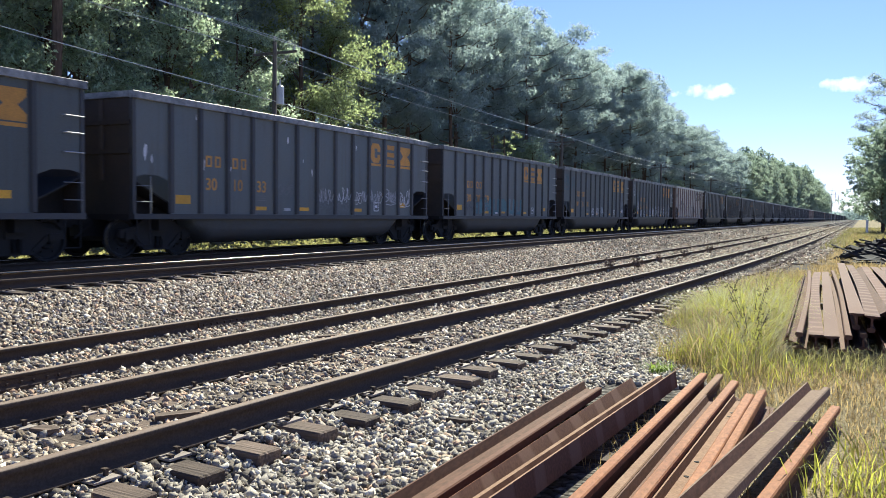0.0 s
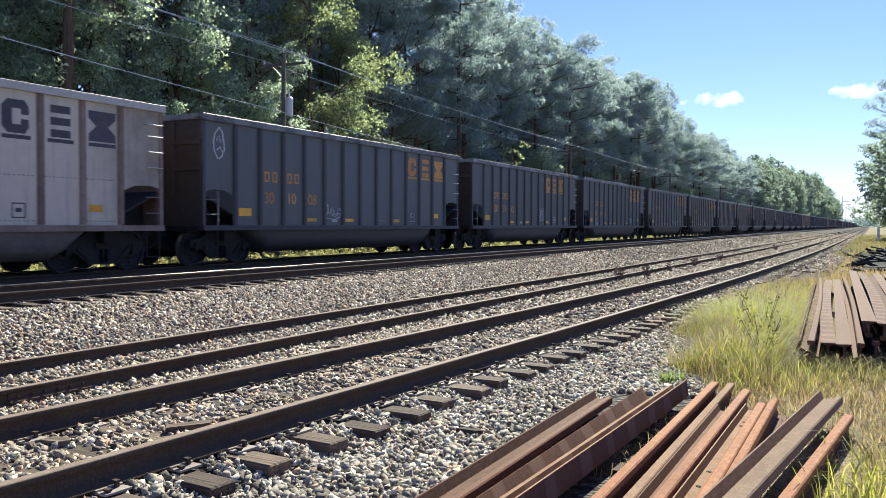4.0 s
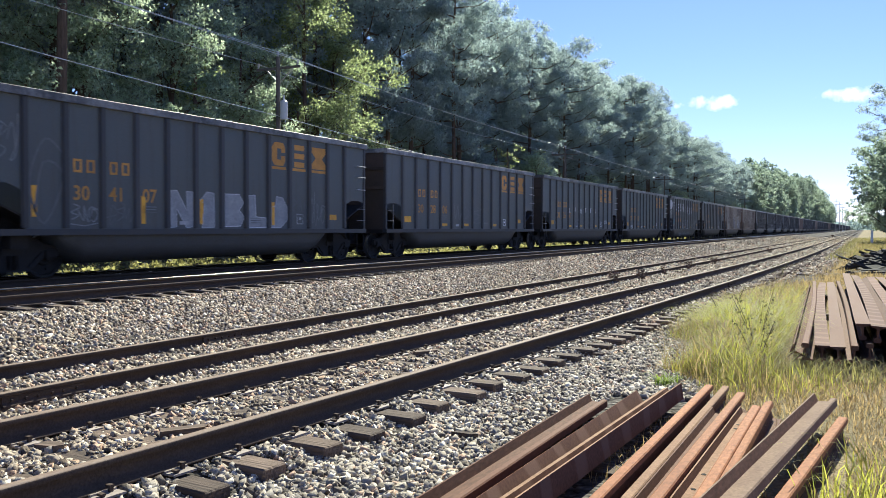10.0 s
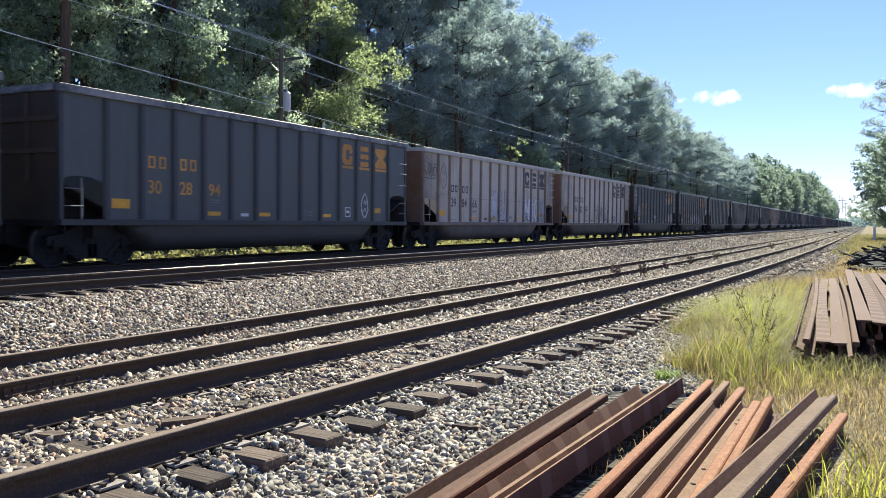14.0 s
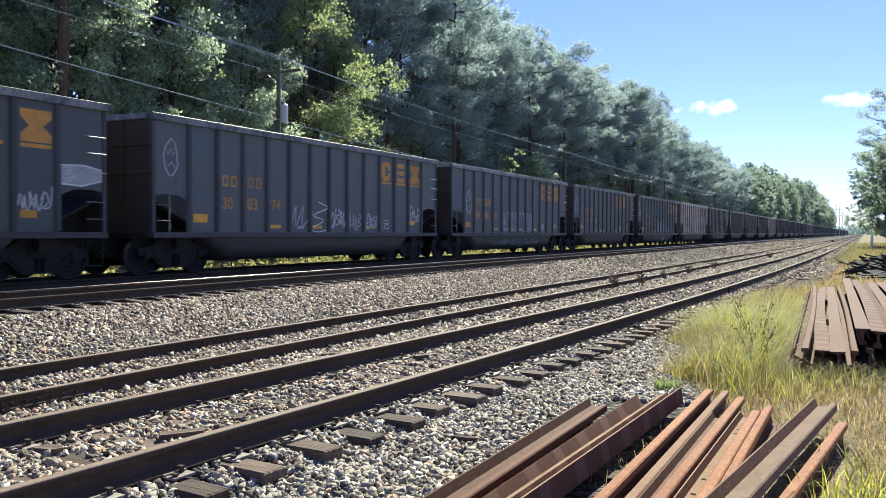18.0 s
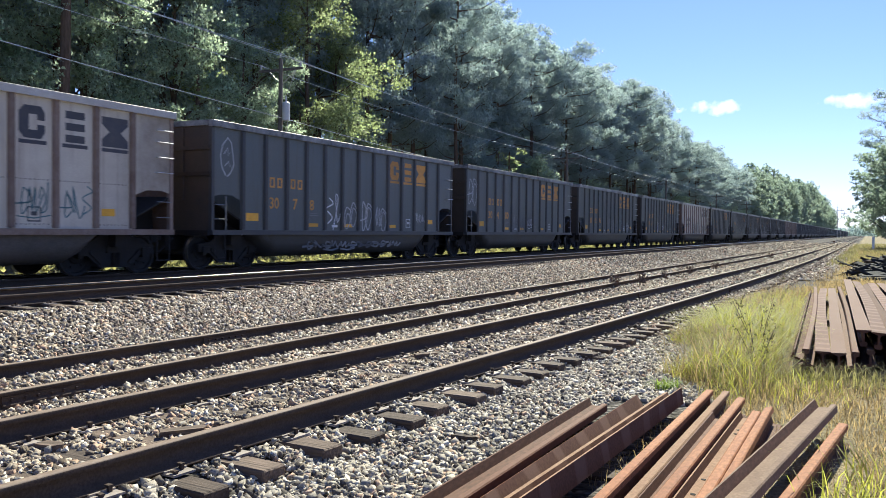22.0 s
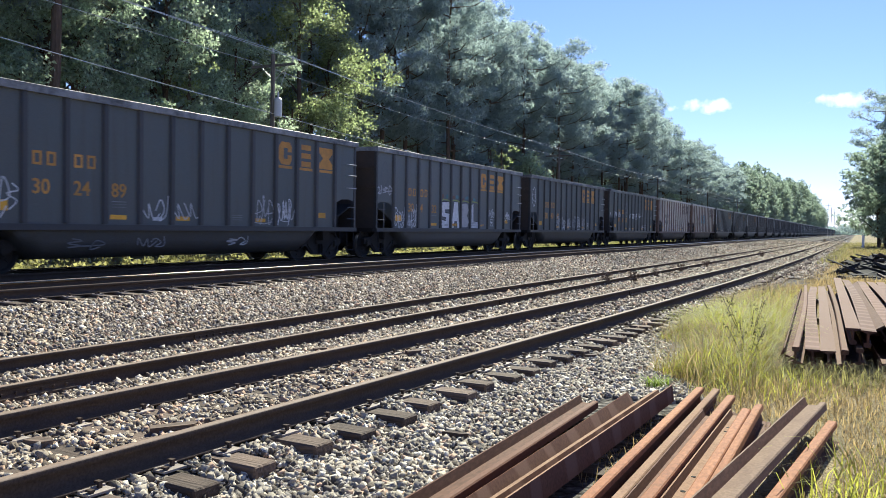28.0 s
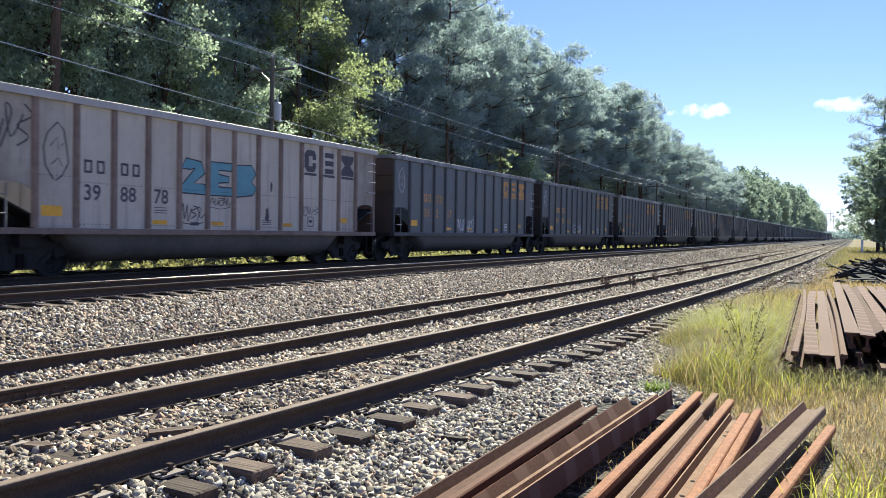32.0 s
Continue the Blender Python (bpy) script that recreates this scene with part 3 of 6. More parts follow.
def side_sheet(kind, mat):
    """One side: the sheet with its two lower end openings, and the thin bottom flange."""
    b = BODY[kind]
    bm = bmesh.new()
    out = [(0, 2.16), (0.35, 2.24), (0.8, 2.23), (1.18, 2.08), (1.18, 1.34), (b - 1.22, 1.34), (b - 1.22, 2.08), (b - 0.8, 2.23), (b - 0.35, 2.24), (b, 2.16), (b, 3.96), (0, 3.96)]
    prism(bm, [(u - b / 2, v) for u, v in out], "x", HW - 0.012, HW)
    return finish("side_sheet", bm, mat)


def rib_mesh(mat):
    bm = bmesh.new()
    prism(bm, [(HW, -0.085), (HW + 0.06, -0.05), (HW + 0.06, 0.05), (HW, 0.085)], "z", 1.36, 3.94)
    return finish("side_post", bm, mat)


def corner_mesh(mat):
    bm = bmesh.new()
    box(bm, HW - 0.08, HW + 0.02, -0.05, 0.05, 1.30, 3.96)
    return finish("corner_post", bm, mat)


def chord_mesh(kind, mat):
    """The top chord round the open body: two long rails and two end rails in one frame."""
    b = BODY[kind] / 2
    bm = bmesh.new()
    for s in (-1, 1):
        prism(bm, [(s * (HW - 0.06), 3.93), (s * (HW + 0.09), 3.93), (s * (HW + 0.09), 4.082), (s * (HW + 0.082), 4.09), (s * (HW - 0.06), 4.09)], "y", -b - 0.03, b + 0.03)
        box(bm, -HW + 0.06, HW - 0.06, s * b - 0.06, s * b + 0.06, 3.95, 4.085)
    return finish("top_chord", bm, mat)


def sill_mesh(kind, mat):
    b = BODY[kind] / 2
    bm = bmesh.new()
    prism(bm, [(HW - 0.10, 1.22), (HW + 0.065, 1.22), (HW + 0.065, 1.345), (HW - 0.10, 1.345)], "y", -b, b)
    return finish("side_sill", bm, mat)


def tub_mesh(kind, mat):
    """The rounded bathtub bottom between the trucks, with its upturned ends."""
    b = BODY[kind] / 2
    bm = bmesh.new()
    half = [(1.45, 1.30), (1.43, 1.16), (1.42, 0.99), (1.38, 0.83), (1.26, 0.70), (1.06, 0.62), (0.8, 0.60)]
    prof = half + [(-x, z) for x, z in half[::-1]]
    rings = []
    for y, lift in ((-b + 1.95, 0.8), (-b + 2.45, 0.16), (-b + 2.75, 0.0), (b - 2.75, 0.0), (b - 2.45, 0.16), (b - 1.95, 0.8)):
        rings.append([bm.verts.new((x, y, min(1.30, z + lift * (1.30 - z) / 0.70))) for x, z in prof])
    for r, q in zip(rings, rings[1:]):
        for i in range(len(prof) - 1):
            bm.faces.new((r[i], r[i + 1], q[i + 1], q[i]))
    bm.faces.new(rings[0]), bm.faces.new(rings[-1][::-1])
    bmesh.ops.remove_doubles(bm, verts=bm.verts, dist=0.0005)
    return finish("tub", bm, mat, smooth=True)


def end_mesh(mat):
    """An end's upright sheet. Faces towards -y."""
    bm = bmesh.new()
    box(bm, -HW + 0.02, HW - 0.02, 0.02, 0.035, 1.33, 3.95)
    return finish("end_sheet", bm, mat)


def slope_mesh(mat):
    """The slope sheet below an end, with the two gusset walls that carry it, in one folded piece."""
    bm = bmesh.new()
    prism(bm, [(0.04, 2.12), (0.04, 2.09), (1.86, 1.25), (1.9, 1.28)], "x", -HW + 0.03, HW - 0.03)
    for s in (-1, 1):
        prism(bm, [(0.04, 1.24), (0.04, 2.09), (1.8, 1.28), (1.8, 1.24)], "x", s * 0.9 - 0.01, s * 0.9 + 0.01)
    return finish("slope_sheet", bm, mat)


def bar_mesh(name, mat, x0, x1, z0, z1):
    bm = bmesh.new()
    box(bm, x0, x1, -0.03, 0.022, z0, z1)
    return finish(name, bm, mat)


def platform_mesh():
    """End platform: deck, bolster, brake gear box and the draft sill."""
    bm = bmesh.new()
    box(bm, -HW + 0.1, HW - 0.1, -0.02, 0.12, 1.20, 1.33)
    box(bm, -0.22, 0.22, -0.25, 2.3, 0.82, 1.24)
    box(bm, -1.25, 1.25, 1.05, 1.45, 0.95, 1.25)
    box(bm, 0.55, 0.95, 0.25, 0.55, 1.33, 1.75)
    rod(bm, (-0.7, 0.4, 1.5), (-0.1, 0.4, 1.5), 0.16, 10)
    return finish("end_platform", bm, SOOT)


def coupler_mesh():
    bm = bmesh.new()
    box(bm, -0.09, 0.09, -0.62, 0.1, 0.76, 0.92)
    prism(bm, [(-0.17, -0.58), (0.02, -0.72), (0.17, -0.66), (0.17, -0.50), (-0.17, -0.46)], "z", 0.70, 0.98)
    rod(bm, (0.2, 0.0, 0.95), (0.9, 0.0, 0.85), 0.016)
    rod(bm, (0.3, -0.05, 0.8), (0.33, -0.6, 0.45), 0.025)
    return finish("coupler", bm, SOOT)


def ladder_mesh():
    """Grab irons and uprights at one end of one side; the body's end is at y = 0, the body lies towards +y."""
    bm = bmesh.new()
    rod(bm, (HW + 0.0, 0.55, 1.34), (HW + 0.0, 0.55, 2.2), 0.022)
    for z in (1.62, 1.98):
        rod(bm, (HW + 0.05, 0.08, z), (HW + 0.05, 0.55, z), 0.013)
    return finish("ladder", bm, LADDER_STEEL)


def stirrup_mesh():
    """The step below the ladder."""
    bm = bmesh.new()
    rod(bm, (HW + 0.02, 0.12, 1.30), (HW + 0.02, 0.12, 0.62), 0.016)
    rod(bm, (HW + 0.02, 0.50, 1.30), (HW + 0.02, 0.50, 0.62), 0.016)
    rod(bm, (HW + 0.02, 0.12, 0.63), (HW + 0.02, 0.50, 0.63), 0.016)
    return finish("stirrup", bm, SOOT)


def grab_mesh():
    bm = bmesh.new()
    rod(bm, (HW + 0.07, 0.0, 0), (HW + 0.07, 0.46, 0), 0.014)
    for y in (0.0, 0.46):
        rod(bm, (HW - 0.01, y, 0), (HW + 0.075, y, 0), 0.014)
    return finish("grab_iron", bm, GRAB)


def frame_mesh():
    """Truck side frame, cast, with its window and spring group; at x = 0, for the outer face towards +x."""
    bm = bmesh.new()
    out = [(-1.15, 0.48), (-1.15, 0.66), (-0.72, 0.72), (-0.42, 0.90), (0.42, 0.90), (0.72, 0.72), (1.15, 0.66), (1.15, 0.48), (0.78, 0.46), (0.40, 0.17), (-0.40, 0.17), (-0.78, 0.46)]
    prism(bm, out, "x", -0.06, 0.03)
    for s in (-1, 1):
        box(bm, 0.03, 0.075, s * 0.89 - 0.13, s * 0.89 + 0.13, 0.44, 0.60)
        for q in (0.12, 0.0):
            rod(bm, (0.045, s * q - 0.06 * s, 0.22), (0.045, s * q - 0.06 * s, 0.50), 0.055, 8)
        prism(bm, [(s * a, b) for a, b in ((0.34, 0.26), (0.40, 0.24), (0.74, 0.52), (0.68, 0.56))], "x", 0.03, 0.06)
    box(bm, 0.03, 0.07, -0.25, 0.25, 0.50, 0.66)
    return finish("side_frame", bm, SOOT)


def bolster_mesh():
    bm = bmesh.new()
    box(bm, -1.0, 1.0, -0.2, 0.2, 0.45, 0.85)
    for s in (-1, 1):
        box(bm, -0.85, 0.85, s * 0.42 - 0.05, s * 0.42 + 0.05, 0.38, 0.50)
    return finish("bolster", bm, SOOT)


def wheelset_mesh():
    """Two wheels with flange, tread and dished plate on one axle; the axle is the local x axis."""
    bm = bmesh.new()
    prof = [(0.09, 0.07), (0.17, 0.06), (0.20, 0.025), (0.37, 0.015), (0.40, 0.065), (0.452, 0.065), (0.457, -0.035), (0.480, -0.050), (0.478, -0.068), (0.40, -0.068), (0.37, -0.02), (0.2, -0.03), (0.17, -0.08), (0.09, -0.08)]
    n = 24
    for s in (-1, 1):
        rings = [[bm.verts.new((s * (0.76 + w), math.cos(2 * math.pi * i / n) * r, math.sin(2 * math.pi * i / n) * r)) for i in range(n)] for r, w in prof]
        for a, (r, q) in enumerate(zip(rings, rings[1:])):
            for i in range(n):
                f = bm.faces.new((r[i], r[(i + 1) % n], q[(i + 1) % n], q[i]))
                f.material_index = 1 if a == 5 else 0
        for i in range(6):
            t = 2 * math.pi * i / 6
            rod(bm, (s * 0.80, math.cos(t) * 0.27, math.sin(t) * 0.27), (s * 0.83, math.cos(t) * 0.27, math.sin(t) * 0.27), 0.025, 5)
    rod(bm, (-0.98, 0, 0), (0.98, 0, 0), 0.085, 12)
    return finish("wheelset", bm, SOOT, TREAD)


CAR_ME = {}
for kind in "LS":
    for tone, pm, rm, cm, tm in (("d", BLACK_PAINT, BLACK_RIB, CHORD_BLACK, DARK_TUB), ("p", GREY_PAINT, GREY_RIB, CHORD_GREY, SHADED_TUB)):
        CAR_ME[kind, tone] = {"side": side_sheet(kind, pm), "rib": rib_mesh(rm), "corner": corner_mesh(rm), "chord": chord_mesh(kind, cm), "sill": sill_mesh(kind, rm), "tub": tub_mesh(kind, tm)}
SLOPE_ME, BEAM_ME, STAKE_ME = slope_mesh(SOOT), bar_mesh("end_beam", RUST_END, -HW + 0.05, HW - 0.05, -0.05, 0.05), bar_mesh("end_stake", RUST_END, -0.05, 0.05, 2.1, 3.93)
PALE_END_ME, END_ME, PLAT_ME, COUP_ME, LADDER_ME, STIRRUP_ME, GRAB_ME = end_mesh(RUSTY_PALE_END), end_mesh(RUST_END), platform_mesh(), coupler_mesh(), ladder_mesh(), stirrup_mesh(), grab_mesh()
FRAME_ME, BOLSTER_ME, WHEEL_ME = frame_mesh(), bolster_mesh(), wheelset_mesh()
LEAD_WHEELS, TRAIL_WHEELS, WAGONS = [], [], []


def add_truck(car, y):
    t = hang("truck", BOLSTER_ME, car, (0, y, 0), "sooty cast-steel truck")
    hang("side_frame", FRAME_ME, t, (0.98, 0, 0))
    hang("side_frame", FRAME_ME, t, (-0.98, 0, 0), turn=(0, 0, math.pi))
    LEAD_WHEELS.append(hang("wheelset", WHEEL_ME, t, (0, -0.89, 0.457)))
    TRAIL_WHEELS.append(hang("wheelset", WHEEL_ME, t, (0, 0.89, 0.457)))


def gondola(kind, tone, label):
    """A bathtub coal gondola with all its parts. Origin: rail top, middle of the wagon; it runs towards -y."""
    me, b = CAR_ME[kind, tone], BODY[kind] / 2
    car = thing("coal_gondola", label, "railway wagon", "wagons of the coal train")
    for s, turn in ((1, 0.0), (-1, math.pi)):
        hang("side_sheet", me["side"], car, turn=(0, 0, turn))
        hang("side_sill", me["sill"], car, turn=(0, 0, turn))
        for y in (-b + 0.05, b - 0.05):
            hang("corner_post", me["corner"], car, (0, y, 0) if s > 0 else (0, -y, 0), turn=(0, 0, turn))
    for y in ribs_at(kind):
        hang("side_post", me["rib"], car, (0, y - b, 0))
    hang("top_chord", me["chord"], car)
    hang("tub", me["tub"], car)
    for y, turn in ((-b, 0.0), (b, math.pi)):
        hang("end_sheet", END_ME if tone == "d" else PALE_END_ME, car, (0, y, 0), turn=(0, 0, turn), label="rust-brown end sheet")
        hang("slope_sheet", SLOPE_ME, car, (0, y, 0), turn=(0, 0, turn))
        if y < 0 and tone == "d":
            for z in (2.75, 3.4):
                hang("end_beam", BEAM_ME, car, (0, y, z))
            for x in (-0.55, 0.55):
                hang("end_stake", STAKE_ME, car, (x, y + 0.004, 0))
        hang("end_platform", PLAT_ME, car, (0, y, 0), turn=(0, 0, turn))
        hang("coupler", COUP_ME, car, (0, y, 0), turn=(0, 0, turn))
        add_truck(car, y + (1.25 if y < 0 else -1.25))
    for y in (-b, b - 0.62):
        hang("ladder", LADDER_ME, car, (0, y, 0))
        hang("stirrup", STIRRUP_ME, car, (0, y, 0))
    for z in (3.35, 3.0, 2.6) if tone == "d" else (3.62, 3.35, 3.0, 2.65):
        hang("grab_iron", GRAB_ME, car, (0, b - 0.52, z), label="bright worn grab iron")
    return car


def flat_mesh(name, polys, mat, lift=0.004):
    """Thin painted shapes on the wagon's side: closed outlines in (along, up), standing proud of the sheet."""
    bm = bmesh.new()
    for poly in polys:
        prism(bm, poly, "x", HW - 0.002, HW + lift)
    return finish(name, bm, mat)


def rect(u0, u1, v0, v1):
    return [(u0, v0), (u1, v0), (u1, v1), (u0, v1)]


def emblem_polys(i, w, h):
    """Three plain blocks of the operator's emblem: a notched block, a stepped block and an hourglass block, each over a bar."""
    bar = rect(0, w, -0.17 * h, -0.05 * h)
    if i == 0:
        return [[(0.2 * w, 0), (0.8 * w, 0), (0.94 * w, 0.2 * h), (0.94 * w, 0.43 * h), (0.66 * w, 0.43 * h), (0.66 * w, 0.26 * h), (0.36 * w, 0.26 * h), (0.36 * w, 0.74 * h),
                 (0.66 * w, 0.74 * h), (0.66 * w, 0.57 * h), (0.94 * w, 0.57 * h), (0.94 * w, 0.8 * h), (0.8 * w, h), (0.2 * w, h), (0, 0.8 * h), (0, 0.2 * h)], bar]
    if i == 1:
        return [rect(0.12 * w, 0.88 * w, 0, 0.24 * h), rect(0.12 * w, 0.88 * w, 0.38 * h, 0.62 * h), rect(0.12 * w, 0.88 * w, 0.76 * h, h), bar]
    return [[(0, 0), (w, 0), (w, 0.24 * h), (0.72 * w, 0.5 * h), (w, 0.76 * h), (w, h), (0, h), (0, 0.76 * h), (0.28 * w, 0.5 * h), (0, 0.24 * h)], bar]


def mark_polys():
    """One plain mark of the reporting line: a thin upright frame, 0.2 wide and 0.28 high."""
    w, h, s = 0.21, 0.28, 0.05
    return [rect(0, w, 0, s), rect(0, w, h - s, h), rect(0, s, s, h - s), rect(w - s, w, s, h - s)]


TEXT_ME = {}


def text_mesh(words, size, mat, bold=0.006):
    """Flat letters facing +x, reading along +y, with the built-in font."""
    key = (words, size, mat.name)
    if key not in TEXT_ME:
        cu = bpy.data.curves.new("lettering", "FONT")
        cu.body, cu.size, cu.extrude, cu.offset, cu.resolution_u = words, size, 0.003, bold, 3
        ob = new("lettering", cu)
        me = bpy.data.meshes.new_from_object(ob.evaluated_get(bpy.context.evaluated_depsgraph_get()))
        bpy.data.objects.remove(ob)
        me.transform(Matrix(((0, 0, 1, 0), (1, 0, 0, 0), (0, 1, 0, 0), (0, 0, 0, 1))))
        me.materials.clear()
        me.materials.append(mat)
        TEXT_ME[key] = me
    return TEXT_ME[key]


FLAT_ME = {}


def flat(key, polys, mat):
    if (key, mat.name) not in FLAT_ME:
        FLAT_ME[key, mat.name] = flat_mesh(key, polys, mat)
    return FLAT_ME[key, mat.name]


def stroke(bm, pts, wide):
    """A sprayed line: a flat ribbon along points (along, up) on the wagon's side."""
    prev = None
    for i, p in enumerate(pts):
        a, c = pts[max(i - 1, 0)], pts[min(i + 1, len(pts) - 1)]
        d = Vector((c[0] - a[0], c[1] - a[1]))
        d = d.normalized() if d.length > 1e-6 else Vector((1, 0))
        nrm = Vector((-d.y, d.x)) * wide * 0.5
        ring = [bm.verts.new((HW + 0.0045, p[0] + s * nrm.x, p[1] + s * nrm.y)) for s in (-1, 1)]
        if prev:
            bm.faces.new((prev[0], prev[1], ring[1], ring[0]))
        prev = ring


# letter-like but unreadable pen strokes in a unit square
GLYPHS = (((0, 0.2), (0.15, 1), (0.35, 0.1), (0.55, 0.95), (0.7, 0.0), (1.1, 0.7)), ((0.9, 0.75), (0.3, 0.9), (0.0, 0.4), (0.5, 0), (0.9, 0.5), (0.4, 0.7), (0.2, 0.1)), ((-0.2, 0.9), (0.4, 0.1), (0.3, 0.95), (0.8, 0.05), (1.2, 0.4)), ((0.1, -0.1), (0.5, 0.9), (0.2, 1.1), (0.6, 0.2), (1.2, 0.9)),
          ((0, 0.5), (0.3, 0.95), (0.6, 0.45), (0.2, 0.05), (0.7, 0.2), (0.8, 1.15)), ((0.2, 0.1), (0.8, 0.35), (0.1, 0.6), (0.9, 0.85), (0.4, 1.05)), ((-0.1, 0.3), (1.1, 0.45), (0.5, 1.0), (0.4, -0.1), (0.9, 0.2)))


def scribble(bm, rnd, u0, u1, v0, v1, wide=0.03, marks=3):
    """An unreadable tag: letter-like pen strokes side by side in one panel, some underlined."""
    w = (u1 - u0) / marks
    for k in range(marks):
        pts = rnd.choice(GLYPHS)
        lean, hi = rnd.uniform(-0.1, 0.25) * w, rnd.uniform(0.75, 1.08)
        drop = rnd.uniform(-0.08, 0.08) * (v1 - v0)
        knots = [(u0 + (k - 0.10 + 1.2 * a + rnd.uniform(-0.08, 0.08)) * w + lean * e, v0 + drop + (v1 - v0) * hi * (e + rnd.uniform(-0.06, 0.06))) for a, e in pts]
        path = []
        for i in range(len(knots) - 1):
            p0, p1, p2, p3 = (Vector(knots[max(0, min(len(knots) - 1, i + d))]) for d in (-1, 0, 1, 2))
            for q in range(4):
                t = q / 4
                path.append(tuple(0.5 * (2 * p1 + (p2 - p0) * t + (2 * p0 - 5 * p1 + 4 * p2 - p3) * t * t + (3 * p1 - p0 - 3 * p2 + p3) * t ** 3)))
        path.append(knots[-1])
        stroke(bm, path, wide)
    if rnd.random() < 0.3:
        stroke(bm, [(u0, v0 - 0.05), ((u0 + u1) / 2, v0 - 0.09), (u1, v0 - 0.03)], wide * 0.8)


def face_loop(bm, u, v, r, wide=0.03):
    """A lopsided pointed loop with loose zigzag strokes inside."""
    out = ((-0.1, -0.95), (-0.42, -0.5), (-0.5, 0.1), (-0.35, 0.6), (0.05, 1.0), (0.3, 0.75), (0.42, 0.2), (0.5, -0.35), (0.25, -0.8), (-0.02, -0.98))
    stroke(bm, [(u + r * a, v + r * e) for a, e in out], wide)
    stroke(bm, [(u - 0.25 * r, v + 0.15 * r), (u + 0.05 * r, v + 0.5 * r), (u + 0.08 * r, v + 0.05 * r), (u + 0.28 * r, v + 0.3 * r)], wide * 0.7)
    stroke(bm, [(u - 0.2 * r, v - 0.45 * r), (u + 0.1 * r, v - 0.2 * r), (u + 0.25 * r, v - 0.5 * r)], wide * 0.7)


BLOCKS = ((((0, 0), (0.42, 0), (0.36, 1), (0.04, 0.94)), ((0.36, 0.25), (0.7, 0.0), (1, 0.05), (0.62, 0.5), (0.98, 0.96), (0.66, 1), (0.36, 0.66))), (((0, 1), (0.3, 0.95), (0.34, 0.3), (0.66, 0.28), (0.7, 1), (1, 0.96), (0.98, 0.1), (0.8, 0), (0.14, 0.02), (0.0, 0.14)),),
          (((0, 0), (0.3, 0.02), (0.32, 0.45), (0.68, 0.05), (1, 0), (0.96, 1), (0.68, 0.96), (0.66, 0.52), (0.3, 0.98), (0.03, 1)),), (((0.02, 0), (0.5, 0.12), (1, 0), (0.9, 0.5), (1, 0.92), (0.6, 1), (0.52, 0.6), (0.3, 1), (0.06, 0.9)),),
          (((0, 0.12), (0.22, 0), (0.4, 0.08), (0.38, 1), (0.04, 0.94)), ((0.52, 0), (0.96, 0.1), (1, 0.9), (0.6, 1))), (((0, 0.05), (0.5, 0), (0.98, 0.3), (0.94, 0.8), (0.5, 1), (0, 0.95)),))


def bubble(bm, rnd, u0, u1, v0, v1):
    """A filled angular letter shape inside one panel. Returns its outlines."""
    outs = []
    lean = rnd.uniform(-0.06, 0.1)
    for poly in rnd.choice(BLOCKS):
        pts = [(u0 + (u1 - u0) * min(1.0, max(0.0, a + lean * (e - 0.5) + rnd.uniform(-0.03, 0.03))), v0 + (v1 - v0) * (e + rnd.uniform(-0.04, 0.04))) for a, e in poly]
        prism(bm, pts, "x", HW - 0.002, HW + 0.003)
        outs.append(pts)
    return outs


# angular sprayed letter shapes in a unit square
BLOCK_S = ((0.05, 0), (0.9, 0), (0.95, 0.55), (0.45, 0.6), (0.45, 0.7), (0.95, 0.68), (0.9, 1), (0.05, 0.98), (0.08, 0.45), (0.55, 0.4), (0.55, 0.3), (0, 0.32))
BLOCK_A = ((0, 0), (0.3, 0), (0.38, 0.25), (0.65, 0.25), (0.7, 0), (1, 0), (0.75, 1), (0.3, 1))
BLOCK_B = ((0, 0), (0.8, 0.05), (1, 0.3), (0.75, 0.5), (0.95, 0.75), (0.75, 1), (0, 0.97))
BLOCK_L = ((0, 0), (1, 0), (0.95, 0.3), (0.42, 0.32), (0.38, 1), (0.02, 0.96))
BLOCK_E = ((0, 0), (1, 0.02), (0.96, 0.26), (0.4, 0.26), (0.4, 0.38), (0.85, 0.4), (0.85, 0.6), (0.4, 0.62), (0.4, 0.74), (0.95, 0.76), (1, 1), (0, 0.98))
BLOCK_N = ((0, 0), (0.3, 0), (0.3, 0.5), (0.7, 0), (1, 0), (1, 1), (0.7, 1), (0.7, 0.5), (0.3, 1), (0, 1))
BLOCK_2 = ((0, 0), (1, 0), (0.95, 0.3), (0.5, 0.3), (0.95, 0.6), (0.8, 0.95), (0.2, 1), (0, 0.7), (0.35, 0.68), (0.55, 0.72), (0, 0.22))
BLOCK_1 = ((0.2, 0), (0.75, 0), (0.72, 1), (0.4, 1), (0.1, 0.75), (0.3, 0.7))
BLOCK_D = ((0, 0), (0.6, 0.02), (0.95, 0.25), (1, 0.6), (0.7, 0.95), (0.35, 1), (0.3, 0.7), (0, 0.65))


